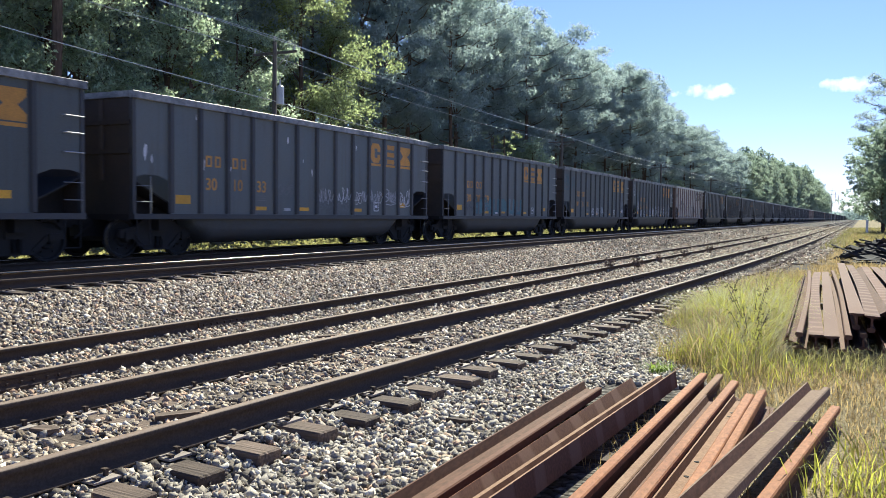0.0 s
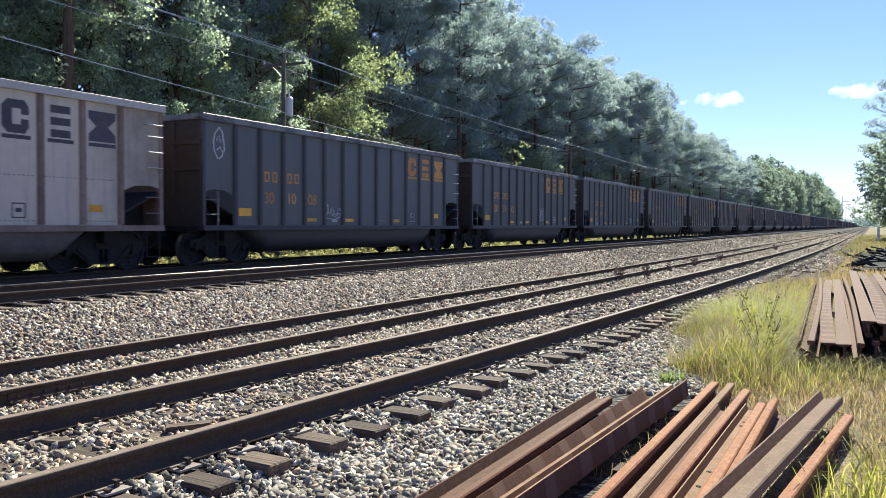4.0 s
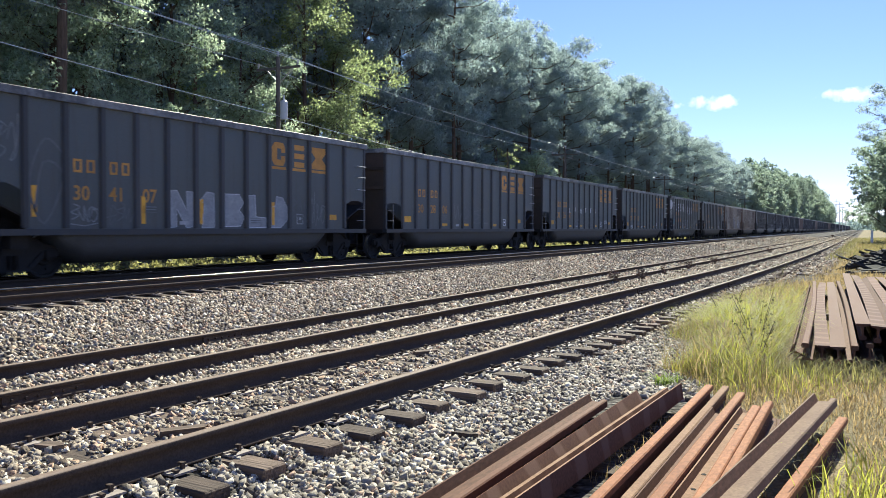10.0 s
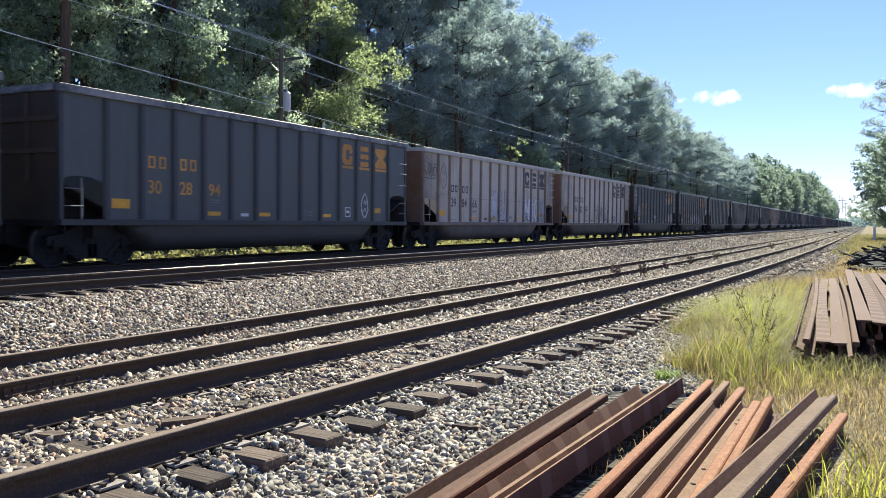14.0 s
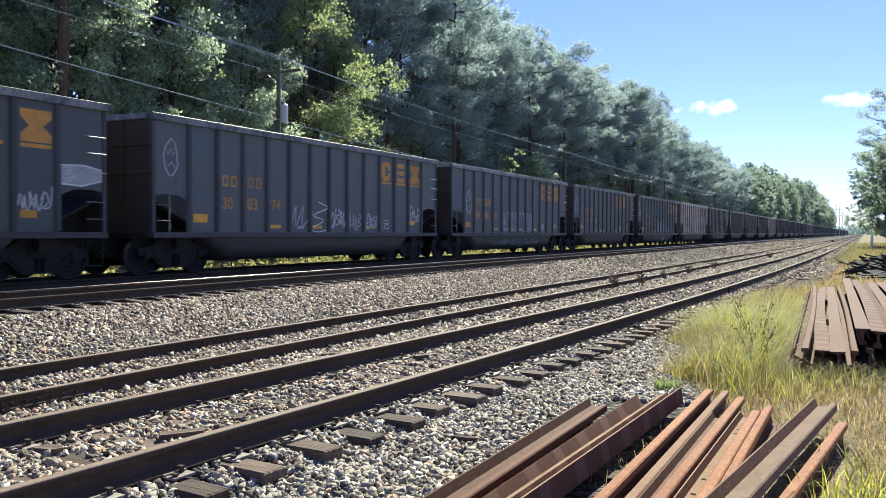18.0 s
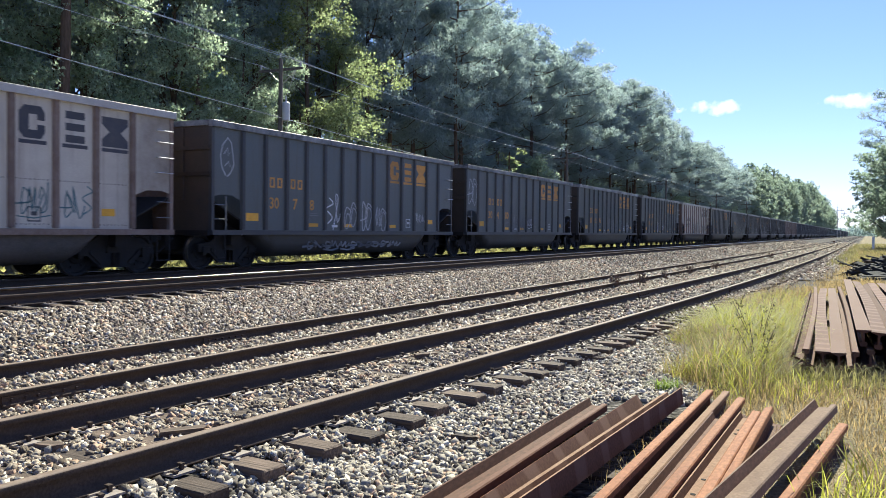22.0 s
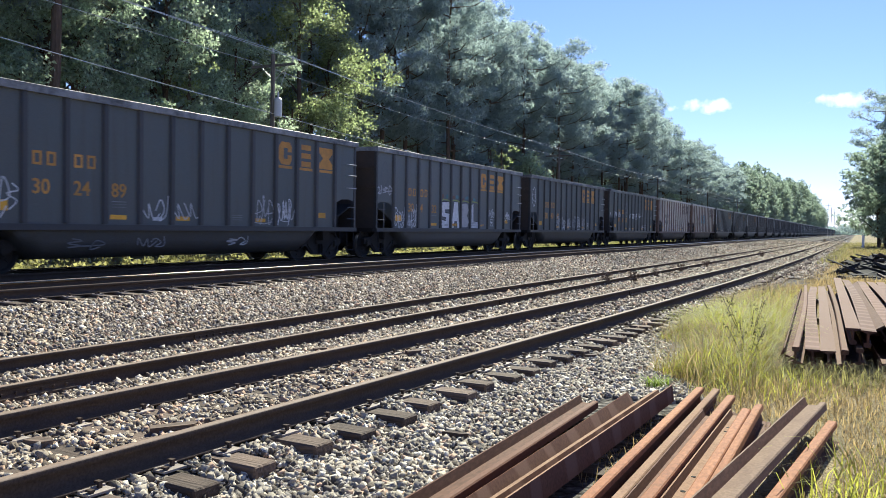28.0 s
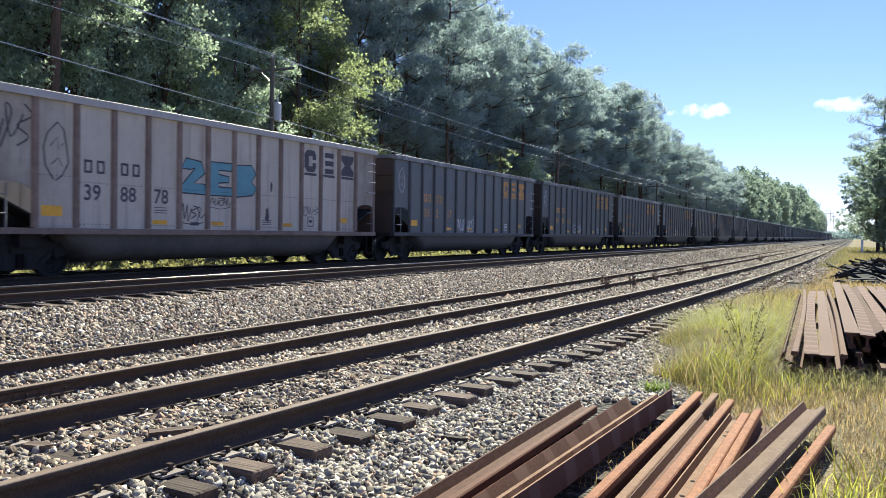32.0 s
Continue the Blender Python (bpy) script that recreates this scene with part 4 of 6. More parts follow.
def dress(car, kind, tone, number, rnd):
    """Lettering, reflectors and small stencils on the near side."""
    b, r = BODY[kind] / 2, [0.0] + ribs_at(kind) + [BODY[kind]]
    ink = ORANGE if tone == "d" else NAVY
    first = 10 if kind == "L" else 9
    panel = lambda i: r[i] + 0.10 - b
    wide = [0.62, 0.62, 0.70]
    for i in range(3):
        hang("emblem_block", flat("emblem%d" % i, emblem_polys(i, wide[i], 0.64), ink), car, (0, panel(first + i) + 0.06, 3.11))
    zr = 2.52
    for i in range(4):
        hang("reporting_mark", flat("mark", mark_polys(), ink), car, (0, panel(2 + i // 2) + 0.10 + 0.33 * (i % 2), zr))
    for i in range(3):
        word = number[2 * i:2 * i + 2].replace("-", " ")
        if word.strip():
            hang("wagon_number", text_mesh(word, 0.43 if tone == "d" else 0.47, ink), car, (HW, panel(2 + i) + 0.08, 1.95))
    for i, (w, h, v) in ((1, (0.50, 0.21, 1.59)), (4, (0.46, 0.10, 1.46)), (6, (0.46, 0.10, 1.46)), (9, (0.42, 0.10, 1.46)), (12, (0.36, 0.16, 1.62))):
        if kind == "S" and tone == "d" and number in ("304365", "304107") and i in (1, 4, 6, 9):
            w, h = 0.12, 0.62
        hang("reflector", flat("reflector%.2f%.2f" % (w, h), [rect(0, w, 0, h)], REFLECT), car, (0, panel(i) + 0.05, v))
    hang("stencil_box", flat("stencil_box", [rect(0, 0.3, 0, 0.025), rect(0, 0.3, 0.275, 0.3), rect(0, 0.025, 0.025, 0.275), rect(0.275, 0.3, 0.025, 0.275), rect(0.08, 0.22, 0.12, 0.2)], WHITE_SPRAY if tone == "d" else NAVY), car, (0, panel(10) + 0.25, 1.48))
    hang("stencil", flat("stencil", [rect(0, 0.3, 0, 0.08)], WHITE_SPRAY if tone == "d" else NAVY), car, (0, panel(5) + 0.3, 1.45))
    for i, v in ((4, 1.72), (8, 1.5)):
        for q in range(3):
            hang("stencil_line", flat("stencil_line", [rect(0, 0.4, 0, 0.018)], GREY_SPRAY if tone == "d" else NAVY), car, (0, panel(i) + 0.1, v + 0.06 * q))


def rivets(car, kind):
    """Rivet line along the pale wagons' side, in short dark rows, one to a panel."""
    b, r = BODY[kind] / 2, ribs_at(kind)
    me = flat("rivet_row", [rect(0.1 * q, 0.1 * q + 0.025, 0, 0.025) for q in range(8)], NAVY)
    for i in range(12):
        tagged(hang("rivet_row", me, car, (0, r[i] + 0.1 - b, 2.30 if i > 0 else 2.4)), kind="stuff")
        if i % 2:
            tagged(hang("rivet_row", me, car, (0, r[i] + 0.1 - b, 1.42)), kind="stuff")


# graffiti by wagon: kind of work, first panel, last panel, colour
def paint_graffiti(n, car, kind):
    rnd = random.Random(100 + n)
    b, r = BODY[kind] / 2, [0.0] + ribs_at(kind) + [BODY[kind]]
    inside = lambda i, pad=0.12: (r[i] + pad - b, r[i + 1] - pad - b)

    def tags(a, z, v0, v1, mat, name="graffiti_tag", wide=0.03, marks=3):
        for i in range(a, z + 1):
            bm = bmesh.new()
            u0, u1 = inside(i)
            scribble(bm, rnd, u0, u1, v0 + rnd.uniform(-0.05, 0.05), v1, wide, marks)
            part(name, bm, mat, car, "sprayed tag")

    def fills(a, z, v0, v1, mat, line):
        for i in range(a, z + 1):
            bm = bmesh.new()
            u0, u1 = inside(i, 0.08)
            outs = bubble(bm, rnd, u0, u1, v0, v1)
            p = part("graffiti_fill", bm, mat, car, "filled sprayed letter shape")
            bm = bmesh.new()
            for pts in outs:
                stroke(bm, pts + pts[:1], 0.035)
                for q in range(5):
                    e = v0 + (v1 - v0) * (0.12 + 0.17 * q)
                    stroke(bm, [(u0 + (u1 - u0) * rnd.uniform(0.02, 0.12), e), (u0 + (u1 - u0) * rnd.uniform(0.22, 0.34), e + 0.06)], 0.014)
            o = part("graffiti_outline", bm, line, p, "sprayed outline")
            o.location.x = 0.003

    def blocks(shapes, a, v0, v1, mat, line, wide=0.03, glow=None):
        """Filled block letters, one to a panel, with an outline and, if asked, a bright halo line and loose colour patches."""
        for i, shape in enumerate(shapes):
            u0, u1 = inside(a + i, 0.06)
            pts = [(u0 + (u1 - u0) * x, v0 + (v1 - v0) * (y + rnd.uniform(-0.02, 0.02))) for x, y in shape]
            bm = bmesh.new()
            prism(bm, pts, "x", HW - 0.002, HW + 0.003)
            p = part("graffiti_letter", bm, mat, car, "filled sprayed letter shape")
            bm = bmesh.new()
            stroke(bm, pts + pts[:1], wide)
            part("graffiti_outline", bm, line, p, "sprayed outline", (0.003, 0, 0))
            if glow:
                bm = bmesh.new()
                stroke(bm, [(u0 - 0.02, v1 - 0.1), (u0 + 0.2 * (u1 - u0), v1 + 0.08), (u0 + 0.7 * (u1 - u0), v1 + 0.06), (u1, v1 + 0.02)], 0.05)
                part("graffiti_halo", bm, LIME_SPRAY, p, "lime halo line", (0.002, 0, 0))
                for mat_patch, k in ((TEAL_SPRAY, 0.55), (RED_SPRAY, 0.2)):
                    bm = bmesh.new()
                    c, v = u0 + (u1 - u0) * (k + rnd.uniform(-0.15, 0.15)), v1 + rnd.uniform(0.1, 0.22)
                    prism(bm, [(c + rnd.uniform(0.1, 0.2) * math.cos(0.7 * q), v + rnd.uniform(0.05, 0.11) * math.sin(0.7 * q)) for q in range(9)], "x", HW - 0.002, HW + 0.002)
                    part("graffiti_patch", bm, mat_patch, p, "soft patch of spray colour")

    def head(i, v, rad, mat):
        bm = bmesh.new()
        u0, u1 = inside(i)
        face_loop(bm, (u0 + u1) / 2, v, rad, 0.035)
        part("graffiti_sketch", bm, mat, car, "sprayed hooded outline")

    def words(text, a, v, mat, size=0.6, slope=0.0):
        for i, ch in enumerate(text):
            if ch != " ":
                u0, _ = inside(a + i)
                hang("graffiti_letter", text_mesh(ch, size, mat, 0.012), car, (HW + 0.001, u0 + 0.1, v + rnd.uniform(-0.08, 0.08) + slope * i), "sprayed letter")

    def low_tags(a, z, mat, wide=0.03):
        """Loose strokes on the tub below the side sheet."""
        for i in range(a, z + 1):
            bm = bmesh.new()
            u0, u1 = inside(i, 0.05)
            scribble(bm, rnd, u0, u1, 0.84, 1.04, wide, 2)
            part("tub_graffiti", bm, mat, car, "sprayed tag on the tub").location.x = -0.076

    def chips(spots, mat=WHITE_SPRAY):
        """Ragged patches of bared pale primer: (panel, share of its width, height, size)."""
        for i, k, v, size in spots:
            bm = bmesh.new()
            u0, u1 = inside(i, 0.05)
            c = u0 + (u1 - u0) * k
            m = 9
            prism(bm, [(c + size * 0.45 * rnd.uniform(0.3, 1) * math.cos(6.283 * q / m), v + size * 1.3 * rnd.uniform(0.3, 1) * math.sin(6.283 * q / m)) for q in range(m)], "x", HW - 0.002, HW + 0.002)
            part("paint_chip", bm, mat, car, "bared pale primer patch")

    if n in (12, 24, 22, 28, 17):
        low_tags(4, 9, GREY_SPRAY, 0.06)
    if n in (35, 26, 10):
        low_tags(3, 3, GREY_SPRAY), low_tags(5, 5, GREY_SPRAY), low_tags(8, 8, WHITE_SPRAY)
    if n == 1:
        chips(((0, 0.3, 2.75, 0.2), (0, 0.5, 2.6, 0.12), (1, 0.9, 3.7, 0.08), (2, 0.1, 2.6, 0.16), (3, 0.05, 2.5, 0.14), (5, 0.6, 3.45, 0.12), (6, 0.3, 2.9, 0.06), (6, 0.8, 2.6, 0.1), (9, 0.2, 3.5, 0.08), (2, 0.02, 3.5, 0.1)))
    if n == 38:
        chips(((0, 0.3, 2.5, 0.16), (1, 0.3, 2.45, 0.22), (1, 0.8, 2.4, 0.2), (3, 0.1, 2.45, 0.14), (5, 0.5, 2.3, 0.2), (6, 0.6, 2.35, 0.2), (7, 0.5, 2.5, 0.2), (8, 0.3, 2.45, 0.22), (9, 0.4, 2.5, 0.2), (10, 0.2, 2.4, 0.2), (12, 0.5, 2.4, 0.12), (1, 0.4, 3.6, 0.06), (6, 0.2, 3.6, 0.06)))
    if n in (10, 34):
        chips(((0, 0.4, 3.2, 0.07), (4, 0.5, 3.5, 0.06), (9, 0.6, 2.9, 0.07), (13, 0.7, 3.3, 0.09)))
    if n == 1:
        tags(5, 5, 1.9, 2.2, GREY_SPRAY), tags(7, 12, 1.75, 2.2, WHITE_SPRAY), tags(7, 8, 1.45, 1.8, GREY_SPRAY)
    elif n == 0:
        tags(11, 11, 1.7, 2.3, WHITE_SPRAY, marks=2)
    elif n == 2:
        fills(3, 8, 1.42, 2.15, TEAL_SPRAY, GREY_SPRAY), tags(2, 2, 1.5, 2.0, GREY_SPRAY)
    elif n == 3:
        tags(0, 1, 2.9, 3.6, TEAL_SPRAY, wide=0.04, marks=2), tags(5, 7, 1.5, 1.9, WHITE_SPRAY), tags(10, 12, 2.0, 2.4, GREY_SPRAY), tags(12, 12, 1.6, 1.9, WHITE_SPRAY)
    elif n == 4:
        head(0, 3.3, 0.42, WHITE_SPRAY), tags(1, 1, 1.8, 2.5, WHITE_SPRAY), tags(2, 3, 1.45, 1.85, WHITE_SPRAY, wide=0.04, marks=2), tags(5, 12, 1.55, 2.2, WHITE_SPRAY), tags(13, 13, 3.0, 3.35, WHITE_SPRAY)
    elif n == 5:
        tags(0, 0, 3.2, 3.7, DARK_SPRAY), fills(8, 8, 1.4, 2.4, DARK_SPRAY, DARK_SPRAY), tags(9, 9, 1.9, 2.2, DARK_SPRAY)
    elif n == 6:
        head(0, 3.4, 0.4, WHITE_SPRAY), tags(5, 5, 1.6, 1.9, WHITE_SPRAY), tags(9, 10, 1.5, 1.9, GREY_SPRAY)
    elif n == 7:
        tags(8, 8, 1.7, 2.2, WHITE_SPRAY)
    elif n == 8:
        tags(2, 2, 1.45, 1.8, WHITE_SPRAY), tags(5, 5, 1.5, 1.8, GREY_SPRAY), tags(9, 10, 1.5, 1.95, GREY_SPRAY)
    elif n == 9:
        tags(6, 6, 1.6, 1.9, GREY_SPRAY), tags(8, 8, 1.55, 1.75, WHITE_SPRAY, marks=1)
    elif n == 10:
        tags(1, 1, 1.9, 2.4, GREY_SPRAY), tags(5, 5, 1.5, 2.3, GREY_SPRAY), tags(7, 7, 1.45, 1.8, WHITE_SPRAY)
    elif n == 11:
        tags(0, 0, 2.9, 3.5, WHITE_SPRAY, marks=3), tags(0, 0, 2.4, 2.8, GREY_SPRAY, marks=2), tags(1, 1, 1.65, 2.2, WHITE_SPRAY), words("CREAH", 5, 2.0, GREY_SPRAY, 0.42), tags(7, 8, 1.6, 1.9, WHITE_SPRAY), tags(10, 11, 1.5, 2.1, WHITE_SPRAY)
    elif n == 12:
        head(0, 3.3, 0.45, WHITE_SPRAY), tags(1, 1, 1.8, 2.1, WHITE_SPRAY), fills(5, 7, 1.4, 2.05, GREY_SPRAY, WHITE_SPRAY), tags(9, 9, 1.5, 2.0, GREY_SPRAY), tags(11, 11, 1.8, 2.1, WHITE_SPRAY)
    elif n == 13:
        tags(0, 0, 2.7, 3.5, GREY_SPRAY, marks=4), tags(1, 1, 1.5, 3.4, GREY_SPRAY, wide=0.05, marks=1), blocks((BLOCK_N, BLOCK_1, BLOCK_B, BLOCK_L, BLOCK_D), 5, 1.38, 2.25, CHALK_SPRAY, WHITE_SPRAY, 0.02), tags(2, 3, 1.5, 1.9, GREY_SPRAY), tags(10, 11, 1.5, 2.2, GREY_SPRAY)
    elif n == 14:
        tags(5, 7, 1.7, 2.3, GREY_SPRAY, wide=0.04, marks=1)
    elif n == 15:
        tags(1, 1, 2.7, 3.1, GREY_SPRAY), words("LANEEL", 4, 2.3, WHITE_SPRAY, 0.36), tags(2, 3, 1.4, 1.7, GREY_SPRAY), tags(5, 7, 1.5, 1.9, GREY_SPRAY), tags(11, 11, 1.6, 1.9, WHITE_SPRAY)
    elif n == 16:
        tags(2, 2, 1.45, 1.6, WHITE_SPRAY), tags(11, 11, 1.5, 2.0, GREY_SPRAY)
    elif n == 17:
        words("FLESHSABA", 1, 2.95, WHITE_SPRAY, 0.95, -0.03), fills(0, 0, 3.0, 3.8, WHITE_SPRAY, GREY_SPRAY), tags(0, 0, 2.55, 2.95, WHITE_SPRAY, marks=2), tags(1, 1, 1.65, 2.3, BLUE_SPRAY, wide=0.045), fills(5, 7, 1.38, 2.15, GREY_SPRAY, WHITE_SPRAY), tags(11, 11, 1.75, 2.1, WHITE_SPRAY)
    elif n == 18:
        head(11, 1.85, 0.4, WHITE_SPRAY)
    elif n == 19:
        tags(0, 0, 3.0, 3.7, DARK_SPRAY), head(1, 3.1, 0.5, DARK_SPRAY), fills(6, 7, 1.45, 2.75, WHITE_SPRAY, DARK_SPRAY), fills(10, 12, 1.4, 2.5, WHITE_SPRAY, DARK_SPRAY)
    elif n == 20:
        tags(6, 8, 1.5, 2.3, DARK_SPRAY)
    elif n == 21:
        head(0, 3.2, 0.5, WHITE_SPRAY), tags(1, 1, 2.0, 2.7, WHITE_SPRAY, marks=3), tags(6, 6, 1.7, 2.0, WHITE_SPRAY), tags(10, 11, 3.0, 3.4, WHITE_SPRAY), tags(8, 9, 1.5, 1.8, GREY_SPRAY), blocks((BLOCK_D, BLOCK_B), 11, 1.40, 2.15, CREAM_SPRAY, DARK_SPRAY, 0.03)
    elif n == 22:
        head(0, 3.1, 0.5, WHITE_SPRAY), fills(5, 9, 1.42, 2.2, BLACK_PAINT, WHITE_SPRAY), tags(5, 9, 1.5, 2.2, WHITE_SPRAY, wide=0.035, marks=2), tags(12, 12, 1.8, 2.2, WHITE_SPRAY), fills(13, 13, 2.3, 2.75, WHITE_SPRAY, WHITE_SPRAY)
    elif n == 23:
        head(0, 3.1, 0.45, WHITE_SPRAY), tags(5, 6, 1.5, 2.2, WHITE_SPRAY, wide=0.03, marks=1), tags(7, 9, 1.5, 2.0, WHITE_SPRAY), tags(12, 12, 1.8, 2.3, WHITE_SPRAY)
    elif n == 24:
        head(1, 2.6, 0.5, WHITE_SPRAY), fills(5, 8, 1.4, 2.3, GREY_SPRAY, WHITE_SPRAY)
    elif n == 25:
        head(0, 3.0, 0.5, WHITE_SPRAY), tags(2, 2, 1.8, 2.1, GREY_SPRAY, marks=1)
    elif n == 26:
        tags(0, 0, 2.5, 3.6, WHITE_SPRAY, marks=2), head(4, 2.95, 0.55, WHITE_SPRAY)
        blocks((BLOCK_2, BLOCK_2, BLOCK_1, BLOCK_B), 5, 2.42, 3.45, SEA_SPRAY, PALE_TEAL, 0.035), blocks((BLOCK_D, BLOCK_E, BLOCK_N), 6, 1.42, 2.22, CHALK_SPRAY, CHALK_SPRAY)
        tags(1, 1, 1.75, 2.2, GREY_SPRAY), tags(9, 9, 1.6, 1.95, GREY_SPRAY), tags(13, 13, 3.3, 3.6, WHITE_SPRAY), low_tags(5, 9, GREY_SPRAY)
    elif n == 27:
        head(0, 3.2, 0.5, DARK_SPRAY), tags(5, 5, 1.5, 2.1, DARK_SPRAY), tags(10, 11, 1.6, 2.2, TEAL_SPRAY)
    elif n == 28:
        head(0, 3.2, 0.5, WHITE_SPRAY), tags(5, 8, 1.45, 2.3, WHITE_SPRAY, wide=0.04, marks=2), tags(11, 11, 1.6, 2.0, WHITE_SPRAY)
    elif n == 29:
        tags(0, 0, 2.5, 3.7, WHITE_SPRAY, marks=2, wide=0.035), tags(5, 7, 1.5, 2.1, GREY_SPRAY), tags(7, 7, 1.6, 2.0, WHITE_SPRAY, marks=2)
    elif n == 30:
        fills(6, 9, 1.42, 2.2, BLACK_PAINT, GREY_SPRAY), tags(11, 11, 1.45, 2.05, WHITE_SPRAY, wide=0.04)
    elif n == 31:
        fills(5, 5, 1.5, 2.2, GREY_SPRAY, WHITE_SPRAY), tags(7, 7, 1.6, 2.1, WHITE_SPRAY)
    elif n == 32:
        tags(5, 7, 1.5, 2.3, GREY_SPRAY, wide=0.05), tags(10, 12, 1.7, 2.2, DARK_SPRAY)
    elif n == 33:
        head(0, 3.1, 0.4, WHITE_SPRAY)
    elif n == 34:
        words("ROT", 7, 3.3, WHITE_SPRAY, 0.7), tags(11, 11, 1.5, 2.2, WHITE_SPRAY, marks=1)
    elif n == 35:
        tags(1, 1, 1.5, 2.2, WHITE_SPRAY), tags(5, 6, 1.5, 2.0, WHITE_SPRAY, marks=2), tags(9, 10, 1.5, 2.1, WHITE_SPRAY)
    elif n == 36:
        head(0, 3.2, 0.45, GREY_SPRAY), tags(0, 0, 2.5, 2.8, WHITE_SPRAY, wide=0.045), tags(1, 2, 1.4, 2.1, WHITE_SPRAY)
        blocks((BLOCK_S, BLOCK_A, BLOCK_B, BLOCK_L), 5, 1.36, 2.42, WHITE_SPRAY, DARK_SPRAY, 0.045, glow=True)
        tags(9, 9, 1.5, 1.75, GREY_SPRAY, wide=0.05, marks=2), tags(10, 10, 1.85, 2.2, WHITE_SPRAY), tags(11, 11, 1.85, 2.15, GREY_SPRAY), tags(12, 12, 1.75, 2.1, WHITE_SPRAY)
    elif n == 37:
        head(0, 3.0, 0.5, WHITE_SPRAY), tags(4, 9, 1.45, 2.1, WHITE_SPRAY), tags(5, 7, 1.5, 2.2, GREY_SPRAY, marks=1)
    elif n == 38:
        tags(1, 2, 2.4, 2.65, WHITE_SPRAY, wide=0.06, marks=2), head(4, 2.8, 0.5, WHITE_SPRAY), tags(5, 8, 2.3, 2.6, WHITE_SPRAY, wide=0.05, marks=1), tags(9, 9, 1.5, 1.8, WHITE_SPRAY), tags(10, 10, 1.8, 2.0, GREY_SPRAY)
    elif n == 39:
        head(0, 3.3, 0.5, DARK_SPRAY), tags(9, 9, 1.8, 2.2, GREY_SPRAY, marks=1)
    elif n == 40:
        tags(0, 0, 2.9, 3.8, DARK_SPRAY, wide=0.035), head(1, 2.9, 0.6, DARK_SPRAY), blocks((BLOCK_2, BLOCK_E, BLOCK_B), 5, 2.22, 3.08, BLUE_SPRAY, DARK_SPRAY, 0.035)
        tags(5, 5, 1.6, 1.95, DARK_SPRAY), tags(6, 6, 1.95, 2.2, DARK_SPRAY, wide=0.02), tags(10, 10, 1.8, 2.1, DARK_SPRAY, wide=0.02), chips(((8, 0.4, 1.75, 0.35), (8, 0.6, 2.6, 0.2)), DARK_SPRAY)
    elif n in (41, 42, 44):
        head(0, 3.2, 0.45, WHITE_SPRAY), tags(5, 6, 1.5, 2.0, WHITE_SPRAY)


def far_gondola(kind):
    """A wagon that stays far off: body with posts in one mesh, top chord, two trucks."""
    b = BODY[kind] / 2
    if ("far", kind) not in CAR_ME:
        bm = bmesh.new()
        box(bm, -HW, HW, -b, b, 1.25, 3.95)
        for y in ribs_at(kind):
            box(bm, HW, HW + 0.06, y - b - 0.07, y - b + 0.07, 1.36, 3.94)
        body = finish("body", bm, BLACK_PAINT)
        bm = bmesh.new()
        box(bm, -0.95, 0.95, -1.1, 1.1, 0.3, 0.9)
        for s in (-1, 1):
            for y in (-0.89, 0.89):
                rod(bm, (s * 0.70, y, 0.457), (s * 0.83, y, 0.457), 0.457, 14)
        CAR_ME["far", kind] = (body, finish("truck", bm, SOOT))
    body, truck = CAR_ME["far", kind]
    car = thing("coal_gondola", "dark coal gondola far down the train", "railway wagon", "wagons of the coal train")
    hang("body", body, car)
    hang("top_chord", CAR_ME[kind, "d"]["chord"], car)
    hang("tub", CAR_ME[kind, "d"]["tub"], car)
    for y in (-b + 1.25, b - 1.25):
        hang("truck", truck, car, (0, y, 0))
    return car


def build_train():
    rnd = random.Random(11)
    start = 13.82 - PITCH["L"]
    for n, kind in enumerate(KINDS + FAR_KINDS):
        if n < len(KINDS):
            tone = PAINT[n]
            shade = "black" if tone == "d" else "pale grey rust-streaked"
            car = gondola(kind, tone, "%s coal gondola with %s and sooty trucks" % (shade, "orange lettering" if tone == "d" else "dark blue lettering"))
            number = NUMBERS[n] if n < len(NUMBERS) else "30%02d%02d" % (rnd.randrange(5, 44), rnd.randrange(10, 99))
            dress(car, kind, tone, number.ljust(6), rnd)
            if tone == "p":
                rivets(car, kind)
            paint_graffiti(n, car, kind)
        else:
            car = far_gondola(kind)
        WAGONS.append((car, (start + BODY[kind] / 2) * TRUE_SIZE))
        start += PITCH[kind]
    settle()


def settle():
    """Lower the bodies onto their trucks and bring all parts to true size."""
    done = set()
    for car, _ in WAGONS:
        for ob in car.children:
            if not ob.name.startswith(("truck", "coupler")):
                ob.location.z -= 0.316
        for ob in car.children_recursive:
            ob.location *= TRUE_SIZE
            if ob.data.name not in done:
                done.add(ob.data.name)
                ob.data.transform(Matrix.Scale(TRUE_SIZE, 4))


build_train()


